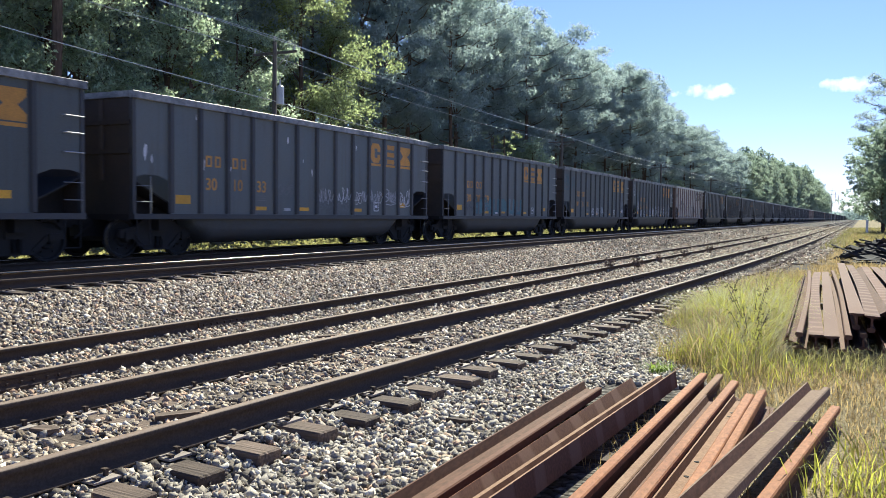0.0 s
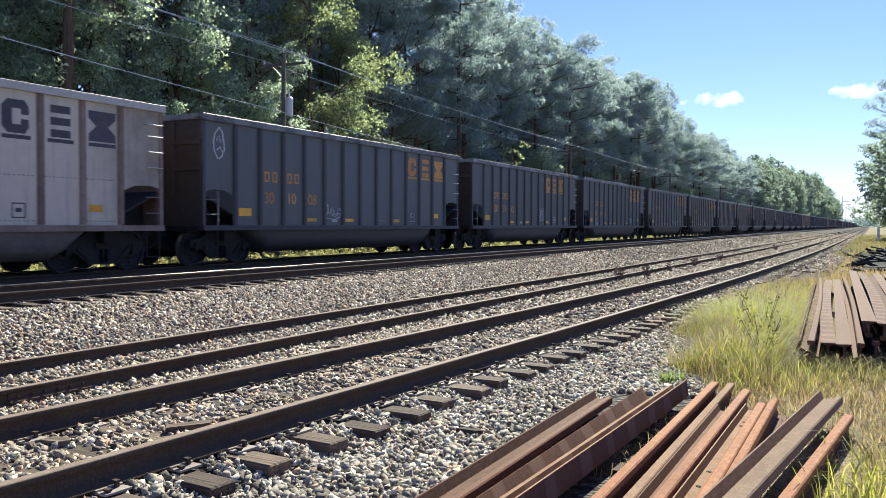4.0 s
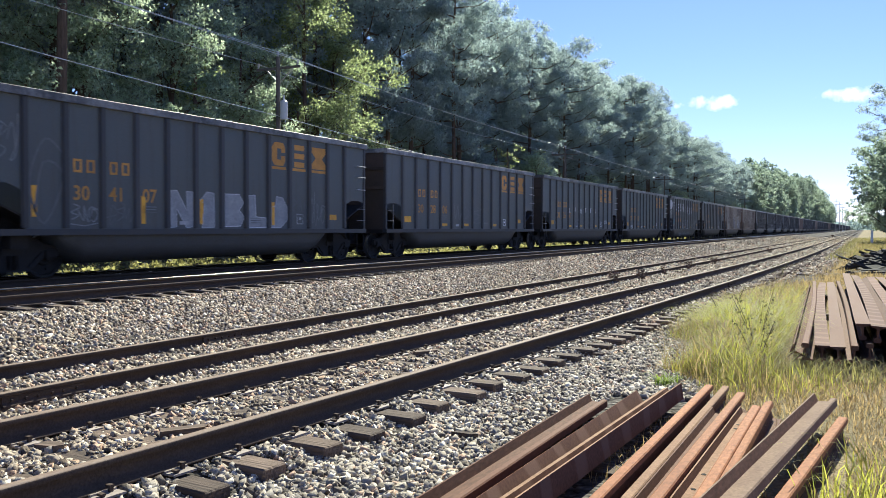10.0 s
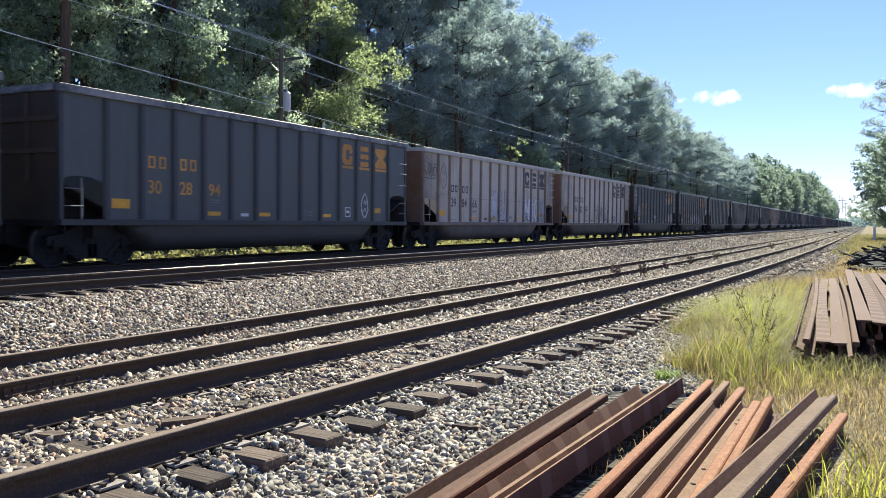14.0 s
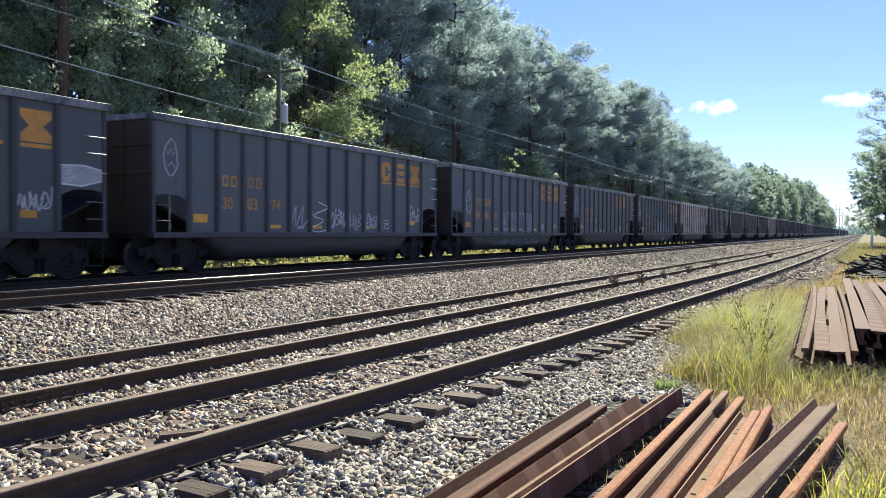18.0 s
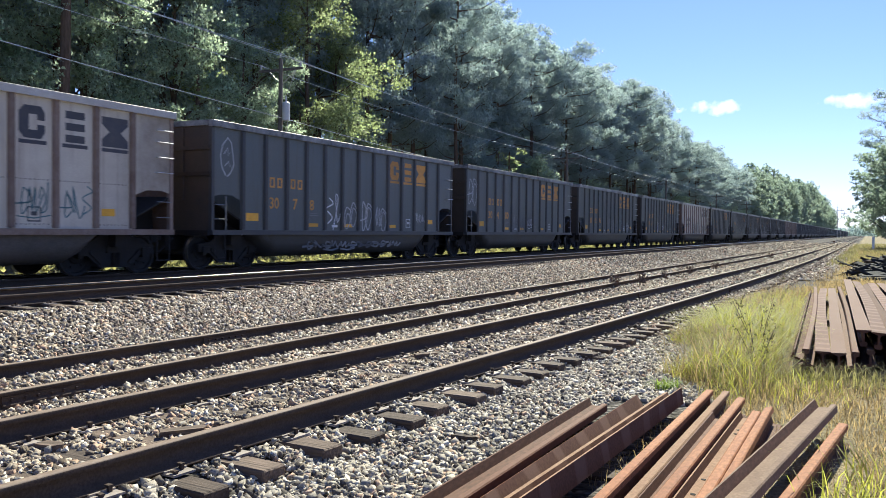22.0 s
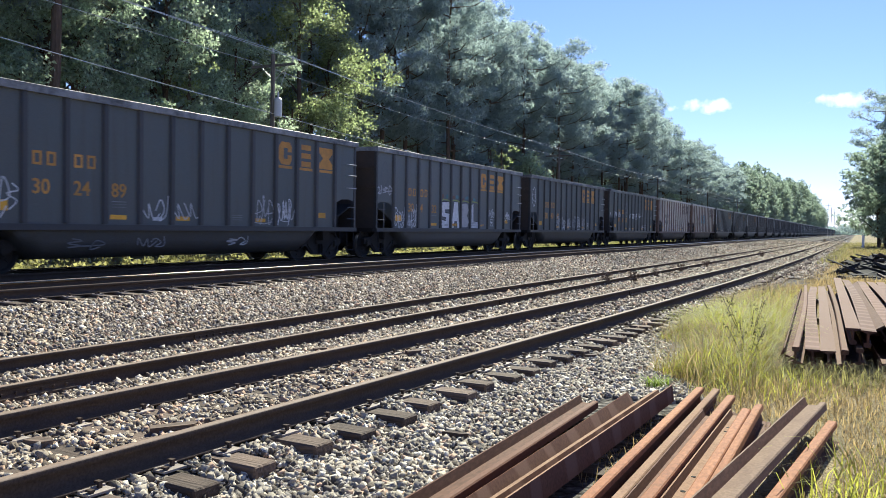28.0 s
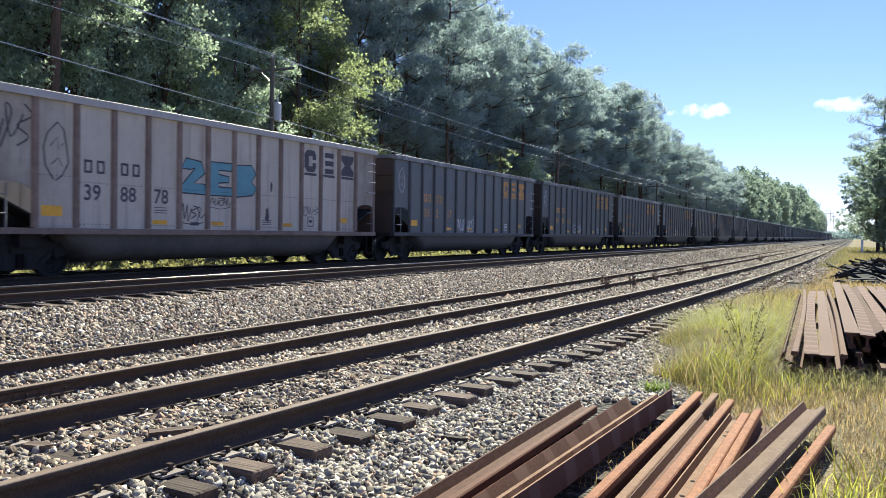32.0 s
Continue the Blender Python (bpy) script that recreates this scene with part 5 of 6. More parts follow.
# ---- trees ----
def leaf_cloud(rnd, centres, per, size, flat_needles=False, twig=0.0, each=10, squash=0.75):
    """Small leaves on twigs in clumps round the given centres (x, y, z, radius): arrays of triangles. The leaves face outwards and up."""
    co = []
    for cx, cy, cz, cr in centres:
        n = max(6, int(per * cr * cr))
        k = max(2, n // each) if twig else n
        d = rnd.normal(size=(k, 3))
        d /= np.linalg.norm(d, axis=1)[:, None] + 1e-9
        c = np.array((cx, cy, cz)) + d * cr * rnd.uniform(0.35, 1.08, size=(k, 1)) ** 0.6 * np.array((1, 1, squash))
        if twig:
            pick = rnd.randint(0, k, n)
            c, d = c[pick] + rnd.normal(size=(n, 3)) * twig * np.array((1, 1, 0.6)), d[pick]
        face = 0.35 * d + np.array((0, 0, 0.25)) + 0.9 * rnd.normal(size=(n, 3))
        a = np.cross(face, rnd.normal(size=(n, 3)))
        a /= np.linalg.norm(a, axis=1)[:, None] + 1e-9
        b = np.cross(a, face)
        b /= np.linalg.norm(b, axis=1)[:, None] + 1e-9
        s = size * rnd.uniform(0.6, 1.3, size=(n, 1))
        wide = 0.3 if flat_needles else 0.62
        tri = np.stack((c - a * s * 0.5, c + a * s * 0.5 + b * s * wide * 0.4, c + a * s * 0.1 - b * s * wide), axis=1)
        co.append(tri.reshape(-1, 3))
    co = np.concatenate(co)
    return co, np.arange(len(co)).reshape(-1, 3)


def limb_chain(bm, pts, r0, r1, sides=7):
    for i in range(len(pts) - 1):
        a, b = i / (len(pts) - 1), (i + 1) / (len(pts) - 1)
        rod(bm, pts[i], pts[i + 1], r0 + (r1 - r0) * a, sides, r0 + (r1 - r0) * b)


def pine(seed, height, spread, bare):
    """A loblolly pine: tall bare trunk, limbs ending in rounded tufts of needles, sky between them. Returns trunk and crown meshes."""
    rnd = np.random.RandomState(seed)
    bm = bmesh.new()
    lean = rnd.uniform(-0.03, 0.03, 2)
    axis = lambda z: Vector((lean[0] * z + 0.12 * math.sin(z * 0.3 + seed), lean[1] * z + 0.12 * math.cos(z * 0.27 + seed), z))
    limb_chain(bm, [axis(height * i / 9) for i in range(10)], 0.27, 0.05, 9)
    cl = []
    z, t = height * bare, rnd.uniform(0, 6.28)
    while z < height * 0.96:
        k = (z / height - bare) / (1 - bare)
        reach = spread * (0.25 + 0.75 * math.sqrt(max(0.0, 1 - (abs(k - 0.48) / 0.58) ** 2))) * rnd.uniform(0.6, 1.12)
        t += 2.4 + rnd.uniform(-0.6, 0.6)
        p = axis(z)
        q = p + Vector((math.cos(t) * reach, math.sin(t) * reach, reach * rnd.uniform(0.15, 0.45)))
        mid = p.lerp(q, 0.55) + Vector((0, 0, -0.10 * reach))
        limb_chain(bm, [p, mid, q], 0.07, 0.018, 5)
        r = rnd.uniform(0.95, 1.5)
        cl.append((*q, r))
        for f in (0.5, 0.72, 0.88, 1.0, 1.0):
            side = Vector((-math.sin(t), math.cos(t), 0)) * rnd.uniform(-1, 1) * r * (0.5 + f)
            cl.append((*(p.lerp(q, f) + side + Vector((0, 0, rnd.uniform(-0.1, 0.7)))), r * rnd.uniform(0.45, 0.8)))
        z += height * (1 - bare) * rnd.uniform(0.026, 0.044)
    for _ in range(9):
        d = Vector(rnd.uniform(-1, 1, 3))
        cl.append((*(axis(height * 0.94) + Vector((d.x * spread * 0.42, d.y * spread * 0.42, d.z * 0.9 - 0.35 * (d.x * d.x + d.y * d.y)))), rnd.uniform(0.8, 1.2)))
    co, f = leaf_cloud(rnd, cl, 215, 0.27, True, twig=0.17, each=11, squash=0.6)
    return finish("trunk", bm, BARK), mesh_arrays("crown", co, f, NEEDLE)


def broadleaf(seed, height, spread, mat, low=0.08, size=0.23, per=150, lobes=13):
    """A leafy tree of several big boughs, each a heap of small clumps, crowned almost to the ground, with hollows between the boughs."""
    rnd = np.random.RandomState(seed)
    bm = bmesh.new()
    limb_chain(bm, [Vector((0.1 * math.sin(i), 0.1 * math.cos(i * 1.3), height * 0.85 * i / 6)) for i in range(7)], 0.22, 0.05, 8)
    cl = []
    for i in range(lobes):
        k = (i + 0.5) / lobes
        z = height * (low + 0.06 + (0.90 - low) * k)
        reach = spread * (math.sin(math.pi * min(1.0, 0.22 + 0.74 * k)) ** 0.6) * rnd.uniform(0.35, 0.85)
        t = i * 2.4 + rnd.uniform(-0.5, 0.5)
        q = Vector((math.cos(t) * reach, math.sin(t) * reach, z))
        p = Vector((0, 0, max(0.4, z - 0.8 * reach)))
        limb_chain(bm, [p, p.lerp(q, 0.5) + Vector((0, 0, 0.25)), q], 0.08, 0.02, 5)
        big = spread * rnd.uniform(0.30, 0.50) * (1.0 if k < 0.8 else 0.75)
        for j in range(int(9 + 5 * big)):
            d = Vector(rnd.normal(size=3)).normalized()
            e = q + Vector((d.x, d.y, d.z * 0.85)) * big * rnd.uniform(0.55, 1.1)
            cl.append((*e, rnd.uniform(0.38, 0.85)))
            if j % 4 == 0:
                limb_chain(bm, [q, e], 0.025, 0.008, 4)
    co, f = leaf_cloud(rnd, cl, per * 1.15, size, twig=0.15, each=8, squash=0.8)
    return finish("trunk", bm, BARK), mesh_arrays("crown", co, f, mat)


def vine_tower(seed, height):
    """A trunk wrapped in hanging ivy, pale where the sun catches it."""
    rnd = np.random.RandomState(seed)
    bm = bmesh.new()
    limb_chain(bm, [Vector((0, 0, height * i / 5)) for i in range(6)], 0.2, 0.08, 8)
    cl = [(rnd.normal() * 0.35, rnd.normal() * 0.35, z, rnd.uniform(0.45, 0.85)) for z in np.arange(1.0, height, 0.42)]
    co, f = leaf_cloud(rnd, cl, 150, 0.17, twig=0.12, each=8)
    return finish("trunk", bm, BARK), mesh_arrays("crown", co, f, GOLD_LEAF)


def tree_thing(meshes, label, category, group):
    t = thing("tree", label, category, group)
    hang("trunk", meshes[0], t, label="brown trunk with limbs")
    hang("crown", meshes[1], t)
    return t


PINES = [tree_thing(pine(20 + i, h, s, b), "tall dark green pine with a bare lower trunk", "pine tree", "pines along the tracks") for i, (h, s, b) in enumerate(((25, 5.0, 0.40), (23, 4.6, 0.46), (27, 5.4, 0.36), (24, 4.8, 0.30)))]
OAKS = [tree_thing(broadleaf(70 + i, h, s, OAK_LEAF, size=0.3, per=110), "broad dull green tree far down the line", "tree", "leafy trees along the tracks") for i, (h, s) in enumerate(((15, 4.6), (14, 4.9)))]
LEAFY = [tree_thing(broadleaf(40 + i, h, s, m), lab, "tree", "leafy trees along the tracks") for i, (h, s, m, lab) in enumerate((
    (15, 4.2, LEAF, "green leafy tree with sunlit edges"), (12, 3.6, LEAF, "green leafy tree with sunlit edges"), (17, 4.6, GOLD_LEAF, "leafy tree turning yellow at its edges"), (8, 3.0, GOLD_LEAF, "small leafy tree turning yellow")))]
NEAR_LEAFY = [tree_thing(broadleaf(50 + i, h, s, m, size=0.135, per=330), lab, "tree", "leafy trees along the tracks") for i, (h, s, m, lab) in enumerate((
    (15, 4.2, LEAF, "green leafy tree with sunlit edges"), (13, 3.8, LEAF, "green leafy tree with sunlit edges"), (16, 4.4, GOLD_LEAF, "leafy tree turning yellow at its edges")))]
VINES = [tree_thing(vine_tower(60 + i, h), "tree trunk wrapped in pale sunlit vines", "tree", "vine-covered trunks") for i, h in enumerate((14, 9))]


def plant_woods():
    rnd = random.Random(3)
    used = set()

    def put(pool, i, x, y, scale=1.0, tall=1.0):
        src = pool[i % len(pool)]
        m = Matrix.Translation((x, y, land(x, min(y, 400)) - 0.05)) @ Matrix.Rotation(rnd.uniform(0, 6.28), 4, "Z")
        if src.name not in used:
            used.add(src.name)
            src.matrix_world = m
            ob = src
        else:
            ob = copy_thing(src, m)
        ob.scale = (scale, scale, scale * tall)

    # front row of leafy trees at the near end, the last one yellowing in the sun
    y = 6.0
    while y < 41:
        put(NEAR_LEAFY, rnd.choice((0, 0, 1, 1)), rnd.uniform(-36, -32), y, rnd.uniform(0.9, 1.2), rnd.uniform(1.0, 1.25))
        y += rnd.uniform(4.2, 6.0)
    put(NEAR_LEAFY, 2, -33.0, 45.5, 1.2, 1.05)
    put(NEAR_LEAFY, 2, -34.5, 51.0, 0.95, 1.1)
    for y, x, s in ((33.5, -31.2, 1.12), (42.5, -31.3, 0.66), (77, -31.5, 1.1), (83, -32, 0.7)):
        put(VINES, int(y), x, y, s)
    put(PINES, 1, -30.9, 24.6, 1.15)
    # pines behind, all along; their tops follow the skyline
    tops = ((0, 29.5), (70, 29), (84, 24.5), (98, 23.6), (111, 23.6), (124, 24.6), (150, 26.4), (164, 25.5), (186, 22.2), (216, 22.8), (246, 20.6), (290, 20.0))
    y = 4.0
    while y < 285:
        for row in range(3 if y < 45 else 2):
            i, yy, sc = rnd.randrange(4), y + rnd.uniform(-1.5, 1.5), rnd.uniform(0.92, 1.08)
            aim_top = np.interp(yy, [a for a, _ in tops], [b for _, b in tops]) * rnd.uniform(1.05, 1.13)
            put(PINES, i, -36.5 - 5.2 * row + rnd.uniform(-1.6, 1.6), yy, sc, aim_top / (sc * ((25, 23, 27, 24)[i] + 0.9)))
        y += rnd.uniform(4.2, 6.2) if y < 150 else rnd.uniform(6, 8.5)
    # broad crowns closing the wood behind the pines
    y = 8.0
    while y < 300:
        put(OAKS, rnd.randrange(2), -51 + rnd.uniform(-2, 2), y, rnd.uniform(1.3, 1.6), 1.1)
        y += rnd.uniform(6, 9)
    # undergrowth between trunks
    y = 57.0
    while y < 290:
        put(LEAFY, rnd.choice((1, 3)), rnd.uniform(-36, -33), y, rnd.uniform(0.6, 0.9))
        y += rnd.uniform(6, 11)
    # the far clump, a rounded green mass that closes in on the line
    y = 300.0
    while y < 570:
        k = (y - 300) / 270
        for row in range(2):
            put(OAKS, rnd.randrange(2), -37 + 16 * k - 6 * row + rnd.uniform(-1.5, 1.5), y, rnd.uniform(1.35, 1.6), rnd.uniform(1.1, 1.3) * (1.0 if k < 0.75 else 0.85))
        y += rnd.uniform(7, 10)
    y = 580.0
    while y < 950:
        for row in range(2):
            put(PINES if rnd.random() < 0.5 else LEAFY, rnd.randrange(3), -34 - 7 * row + rnd.uniform(-2, 2), y, rnd.uniform(1.0, 1.3))
        y += rnd.uniform(14, 20)
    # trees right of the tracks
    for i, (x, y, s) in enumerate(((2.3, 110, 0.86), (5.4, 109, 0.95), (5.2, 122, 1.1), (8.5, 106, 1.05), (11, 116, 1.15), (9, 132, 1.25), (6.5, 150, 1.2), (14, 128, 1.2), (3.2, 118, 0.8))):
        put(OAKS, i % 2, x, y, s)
    for x, y, s in ((2.8, 127, 0.86), (7.2, 124, 0.9), (11, 128, 0.9), (9, 140, 0.9), (14, 150, 0.9)):
        put(PINES, int(y), x, y, s)


plant_woods()


def far_woods():
    """Distant woods where the line meets the horizon, and the low bank of scrub across the main track."""
    rnd = np.random.RandomState(9)
    cl = [(rnd.uniform(-120, 90), rnd.uniform(1100, 1500), rnd.uniform(2, 9), rnd.uniform(4, 8)) for _ in range(160)]
    co, f = leaf_cloud(rnd, cl, 3.5, 2.6)
    tagged(new("far_woods", mesh_arrays("far_woods", co, f, NEEDLE)), "hazy distant woods beyond the tracks", "woods", kind="stuff")
    cl = []
    for _ in range(900):
        y = rnd.uniform(8, 130)
        x = rnd.uniform(-30, -20.9)
        cl.append((x, y, land(x, y) + rnd.uniform(0.05, 0.5), rnd.uniform(0.25, 0.6)))
    co, f = leaf_cloud(rnd, cl, 200, 0.15, twig=0.1, each=8)
    tagged(new("scrub", mesh_arrays("scrub", co, f, SCRUB)), "low golden sunlit weeds and scrub beyond the main track", "scrub", kind="stuff")


far_woods()


# ---- utility poles ----
POLE_X = -27.4
POLES = [(-13.0, 12.0), (35.5, 10.45), (82.5, 9.65), (130.0, 9.6), (178, 9.6), (226, 9.6)]


def utility_pole(y, h, tank):
    g = land(POLE_X, y)
    t = thing("utility_pole", "weathered wooden utility pole with crossarm" + (" and a pale transformer" if tank else ""), "utility pole", "poles along the tracks", pose(POLE_X, y, g))
    bm = bmesh.new()
    rod(bm, (0, 0, -0.3), (0.0, 0, h - g), 0.15, 10, 0.105)
    part("pole", bm, POLE_WOOD, t)
    top = h - g
    bm = bmesh.new()
    box(bm, -1.5, 1.25, 0.10, 0.20, top - 0.62, top - 0.50)
    part("crossarm", bm, POLE_WOOD, t)
    for s in (-1, 1):
        bm = bmesh.new()
        rod(bm, (s * 0.85, 0.15, top - 0.62), (0.0, 0.11, top - 1.35), 0.022)
        part("brace", bm, GRAB, t)
    for x, z in ((-1.4, top - 0.5), (1.15, top - 0.5), (0.0, top)):
        bm = bmesh.new()
        for k, (r, q) in enumerate(((0.03, 0.1), (0.06, 0.05), (0.045, 0.05), (0.06, 0.05), (0.04, 0.04))):
            zz = z + (0, 0.1, 0.15, 0.2, 0.25)[k]
            rod(bm, (x, 0.15 if x else 0.0, zz), (x, 0.15 if x else 0.0, zz + q), r, 8)
        part("insulator", bm, PORCELAIN, t)
    if tank:
        bm = bmesh.new()
        rod(bm, (0.36, 0.0, top - 3.25), (0.36, 0.0, top - 2.35), 0.20, 14)
        rod(bm, (0.36, 0.0, top - 2.35), (0.36, 0.0, top - 2.27), 0.20, 14, 0.12)
        rod(bm, (0.36, 0.0, top - 2.27), (0.36, 0.0, top - 2.0), 0.045, 8)
        part("transformer", bm, TANK, t, "pale grey transformer can")
        bm = bmesh.new()
        rod(bm, (0.36, 0, top - 2.0), (0.9, 0.15, top - 0.5), 0.012, 5)
        rod(bm, (0.5, 0, top - 3.2), (0.25, 0, top - 4.6), 0.015, 5)
        part("lead_wire", bm, WIRE, t)
    return t


for i, (y, h) in enumerate(POLES):
    utility_pole(y, h, i == 1)


def wire(name, label, dx, heights, radius, sag):
    """One sagging line from pole to pole, fixed at the given heights."""
    bm = bmesh.new()
    ys = [-62.0] + [y for y, _ in POLES]
    hs = [heights[0]] + heights
    pts = []
    for y0, h0, y1, h1 in zip(ys, hs, ys[1:], hs[1:]):
        n = 14
        pts += [(POLE_X + dx, y0 + (y1 - y0) * i / n, h0 + (h1 - h0) * i / n - 4 * sag * (i / n) * (1 - i / n)) for i in range(n)]
    for p, q in zip(pts, pts[1:]):
        rod(bm, p, q, radius, 5)
    return tagged(new(name, finish(name, bm, WIRE)), label, "cable", "cables on the poles")


for dx, dz, sag in ((-1.4, -0.25, 0.42), (1.15, -0.25, 0.25), (0.0, 0.25, 0.36)):
    wire("power_line", "thin grey power line strung between poles", dx, [h + dz for _, h in POLES], 0.014, sag)
wire("service_cable", "thick grey service cable strung below the power lines", 0.16, [10.5, 7.35, 6.2, 6.2, 6.2, 6.2], 0.019, 0.35)


# ---- scrap rails, timbers and other things beside the siding ----
def scrap_rail(name, label, far, near, roll, mat, top=None, group="scrap rails in the near pile", web=None, size=1.0, sag=0.0):
    """An old rail lying loose: from its far end to its near end (middle of its foot), rolled about its length."""
    far, near = Vector(far), Vector(near)
    d = far - near
    t = thing(name, label, "rail", group, Matrix.Translation(near) @ Matrix.Rotation(math.atan2(-d.x, d.y), 4, "Z") @ Matrix.Rotation(math.asin(d.z / d.length), 4, "X"))
    turn = Matrix.Rotation(radians(roll), 3, "Y")
    steps = 8
    for piece, ids, inner in (("rail_foot", (0, 1, 2, 3, 12, 13), (3,)), ("rail_web", (3, 4, 11, 12), (1, 3)), ("rail_head", (4, 5, 6, 7, 8, 9, 10, 11), (7,))):
        bm = bmesh.new()
        rings = []
        for k in range(steps + 1):
            bow = Vector((sag * math.sin(math.pi * k / steps), d.length * k / steps, 0))
            rings.append([bm.verts.new(turn @ Vector((RAIL_OUT[i][0] * size, 0, RAIL_OUT[i][1] * size)) + bow) for i in ids])
        n = len(ids)
        for r, q in zip(rings, rings[1:]):
            for i in range(n):
                if i not in inner:
                    f = bm.faces.new((r[i], r[(i + 1) % n], q[(i + 1) % n], q[i]))
                    # Near pile's foot edges take the head's rust: caught light put into colour.
                    edge = piece == "rail_foot" and i in (1, 5) and group == "scrap rails in the near pile"
                    f.material_index = 1 if edge or (piece == "rail_head" and 0 < i < 6) else 2 if piece != "rail_foot" else 0
        bm.faces.new(rings[0][::-1]), bm.faces.new(rings[-1])
        hang(piece, finish(piece, bm, mat, top or mat, web or mat), t)
    return t


def tie_mark_material():
    """Brown rail foot with a paler band wherever a tie once carried it."""
    mat = material("tie_marked_rail_foot", (0.13, 0.060, 0.034), 0.8, spec=0.15, stain=(0.10, 0.045, 0.028), stain_scale=2.0, stain_amount=0.6, spread=0.18, grain=0.2, grain_scale=50, bump=0.07, bump_scale=90)
    n, k = mat.node_tree.nodes, mat.node_tree.links
    p = n["Principled BSDF"]
    col = p.inputs["Base Color"].links[0].from_socket
    tc, mp, w, r, mx = n.new("ShaderNodeTexCoord"), n.new("ShaderNodeMapping"), n.new("ShaderNodeTexWave"), n.new("ShaderNodeMapRange"), n.new("ShaderNodeMixRGB")
    w.bands_direction, w.wave_profile = "Y", "SIN"
    w.inputs["Scale"].default_value, w.inputs["Distortion"].default_value, w.inputs["Detail"].default_value, w.inputs["Detail Scale"].default_value = 0.58, 2.4, 3, 2.0
    r.inputs["From Min"].default_value, r.inputs["From Max"].default_value, r.inputs["To Max"].default_value = 0.66, 0.84, 0.45
    k.new(tc.outputs["Object"], mp.inputs[0]), k.new(mp.outputs[0], w.inputs["Vector"]), k.new(w.outputs["Fac"], r.inputs["Value"])
    k.new(r.outputs[0], mx.inputs[0]), k.new(col, mx.inputs[1])
    mx.inputs[2].default_value = (0.24, 0.145, 0.098, 1)
    k.new(mx.outputs[0], p.inputs["Base Color"])
    return mat


RUST_GREY = material("grey_brown_rust", (0.22, 0.15, 0.098), 0.85, spec=0.15, stain=(0.15, 0.095, 0.065), stain_scale=2.4, stain_amount=0.6, grain=0.2, grain_scale=50, bump=0.07, bump_scale=90)
FOOT_MARKS = tie_mark_material()
RUST_BROWN = material("smooth_brown_rust", (0.13, 0.062, 0.036), 0.75, spec=0.1, stain=(0.155, 0.09, 0.058), stain_scale=1.2, stain_amount=0.6, spread=0.15, grain=0.15, grain_scale=50, bump=0.06, bump_scale=90, stretch=(1, 0.3, 1))


def near_pile():
    g = -0.09
    rail = scrap_rail
    rail("scrap_rail", "rusty rail lying on its side on the ballast", (-2.27, 7.55, -0.01), (-2.25, 0.6, -0.01), 90, RUST_DARK, RUST_BROWN)
    rail("scrap_rail", "rusty rail tipped over, tie marks on its foot", (-1.828, 7.75, 0.035), (-1.915, 0.4, 0.035), 240, FOOT_MARKS, RUST)
    rail("scrap_rail", "rusty rail tipped over, tie marks on its foot", (-1.52, 8.1, 0.065), (-1.775, 0.6, 0.065), 262, FOOT_MARKS, RUST_PALE)
    rail("scrap_rail", "orange rusty rail standing upright in the pile", (-1.325, 8.40, g), (-1.34, 0.8, g), 0, RUST_PALE, RUST, web=RUST_DARK)
    rail("scrap_rail", "brown rusty rail wedged beside an orange one", (-1.215, 8.65, g - 0.02), (-1.225, 0.9, g - 0.02), 4, RUST_DARK, RUST_PALE, size=0.88, web=RUST_DARK)
    rail("scrap_rail", "light grey-brown rail lying on its side in the pile", (-1.15, 7.45, 0.01), (-1.15, 0.5, 0.01), 90, RUST_DARK, RUST_DARK, size=0.8)
    rail("scrap_rail", "orange rusty rail standing upright in the pile", (-1.005, 8.1, g + 0.01), (-1.06, 0.7, g + 0.01), 3, RUST_DARK, RUST)
    drilled = rail("scrap_rail", "tan rusty rail on its side with drilled joint holes", (-0.95, 7.65, 0.0), (-1.02, 0.8, 0.0), 92, RUST_DARK, RUST_PALE, web=RUST_PALE, size=0.8)
    # Solid dark discs on the web, the shade inside drilled holes put into colour.
    for y in (3.9, 4.45, 4.8, 6.2, 6.35):
        bm = bmesh.new()
        rod(bm, (0.06, y, 0.002), (0.06, y, 0.0095), 0.017, 8)
        part("joint_hole", bm, DEBRIS, drilled, "dark drilled hole")
    rail("scrap_rail", "orange rusty rail leaning in the pile", (-0.815, 7.55, g + 0.01), (-0.82, 0.5, g + 0.01), 4, RUST_DARK, RUST)
    rail("scrap_rail", "orange rusty rail leaning in the pile", (-0.70, 7.85, g + 0.0), (-0.72, 0.9, g + 0.0), -12, RUST_DARK, RUST)
    # Web and head paler than the foot: their lit faces are put into colour.
    rail("scrap_rail", "grey-brown rusty rail lying on top of the pile", (-0.365, 7.75, 0.13), (-1.14, 1.0, 0.13), 84, RUST_DARK, RUST_GREY, web=RUST_GREY)
    rail("scrap_rail", "orange rusty rail at the edge of the pile", (-0.145, 7.45, g), (-0.85, 1.0, g), 3, RUST_DARK, RUST)
    rail("scrap_rail", "short pale rusty rail end under the pile", (-0.50, 8.0, g), (-0.70, 6.4, g), 90, RUST_PALE)
    for i in range(2):
        bm = bmesh.new()
        box(bm, -1.15, 1.15, -0.11, 0.11, -0.20, 0.0)
        tagged(new("timber_bearer", finish("timber_bearer", bm, TIE_WOOD)), "dark timber bearer under the scrap rails", "timber", "bearers").matrix_world = pose(-1.2, 2.2 + 3.6 * i, g, 0, 0, 4)


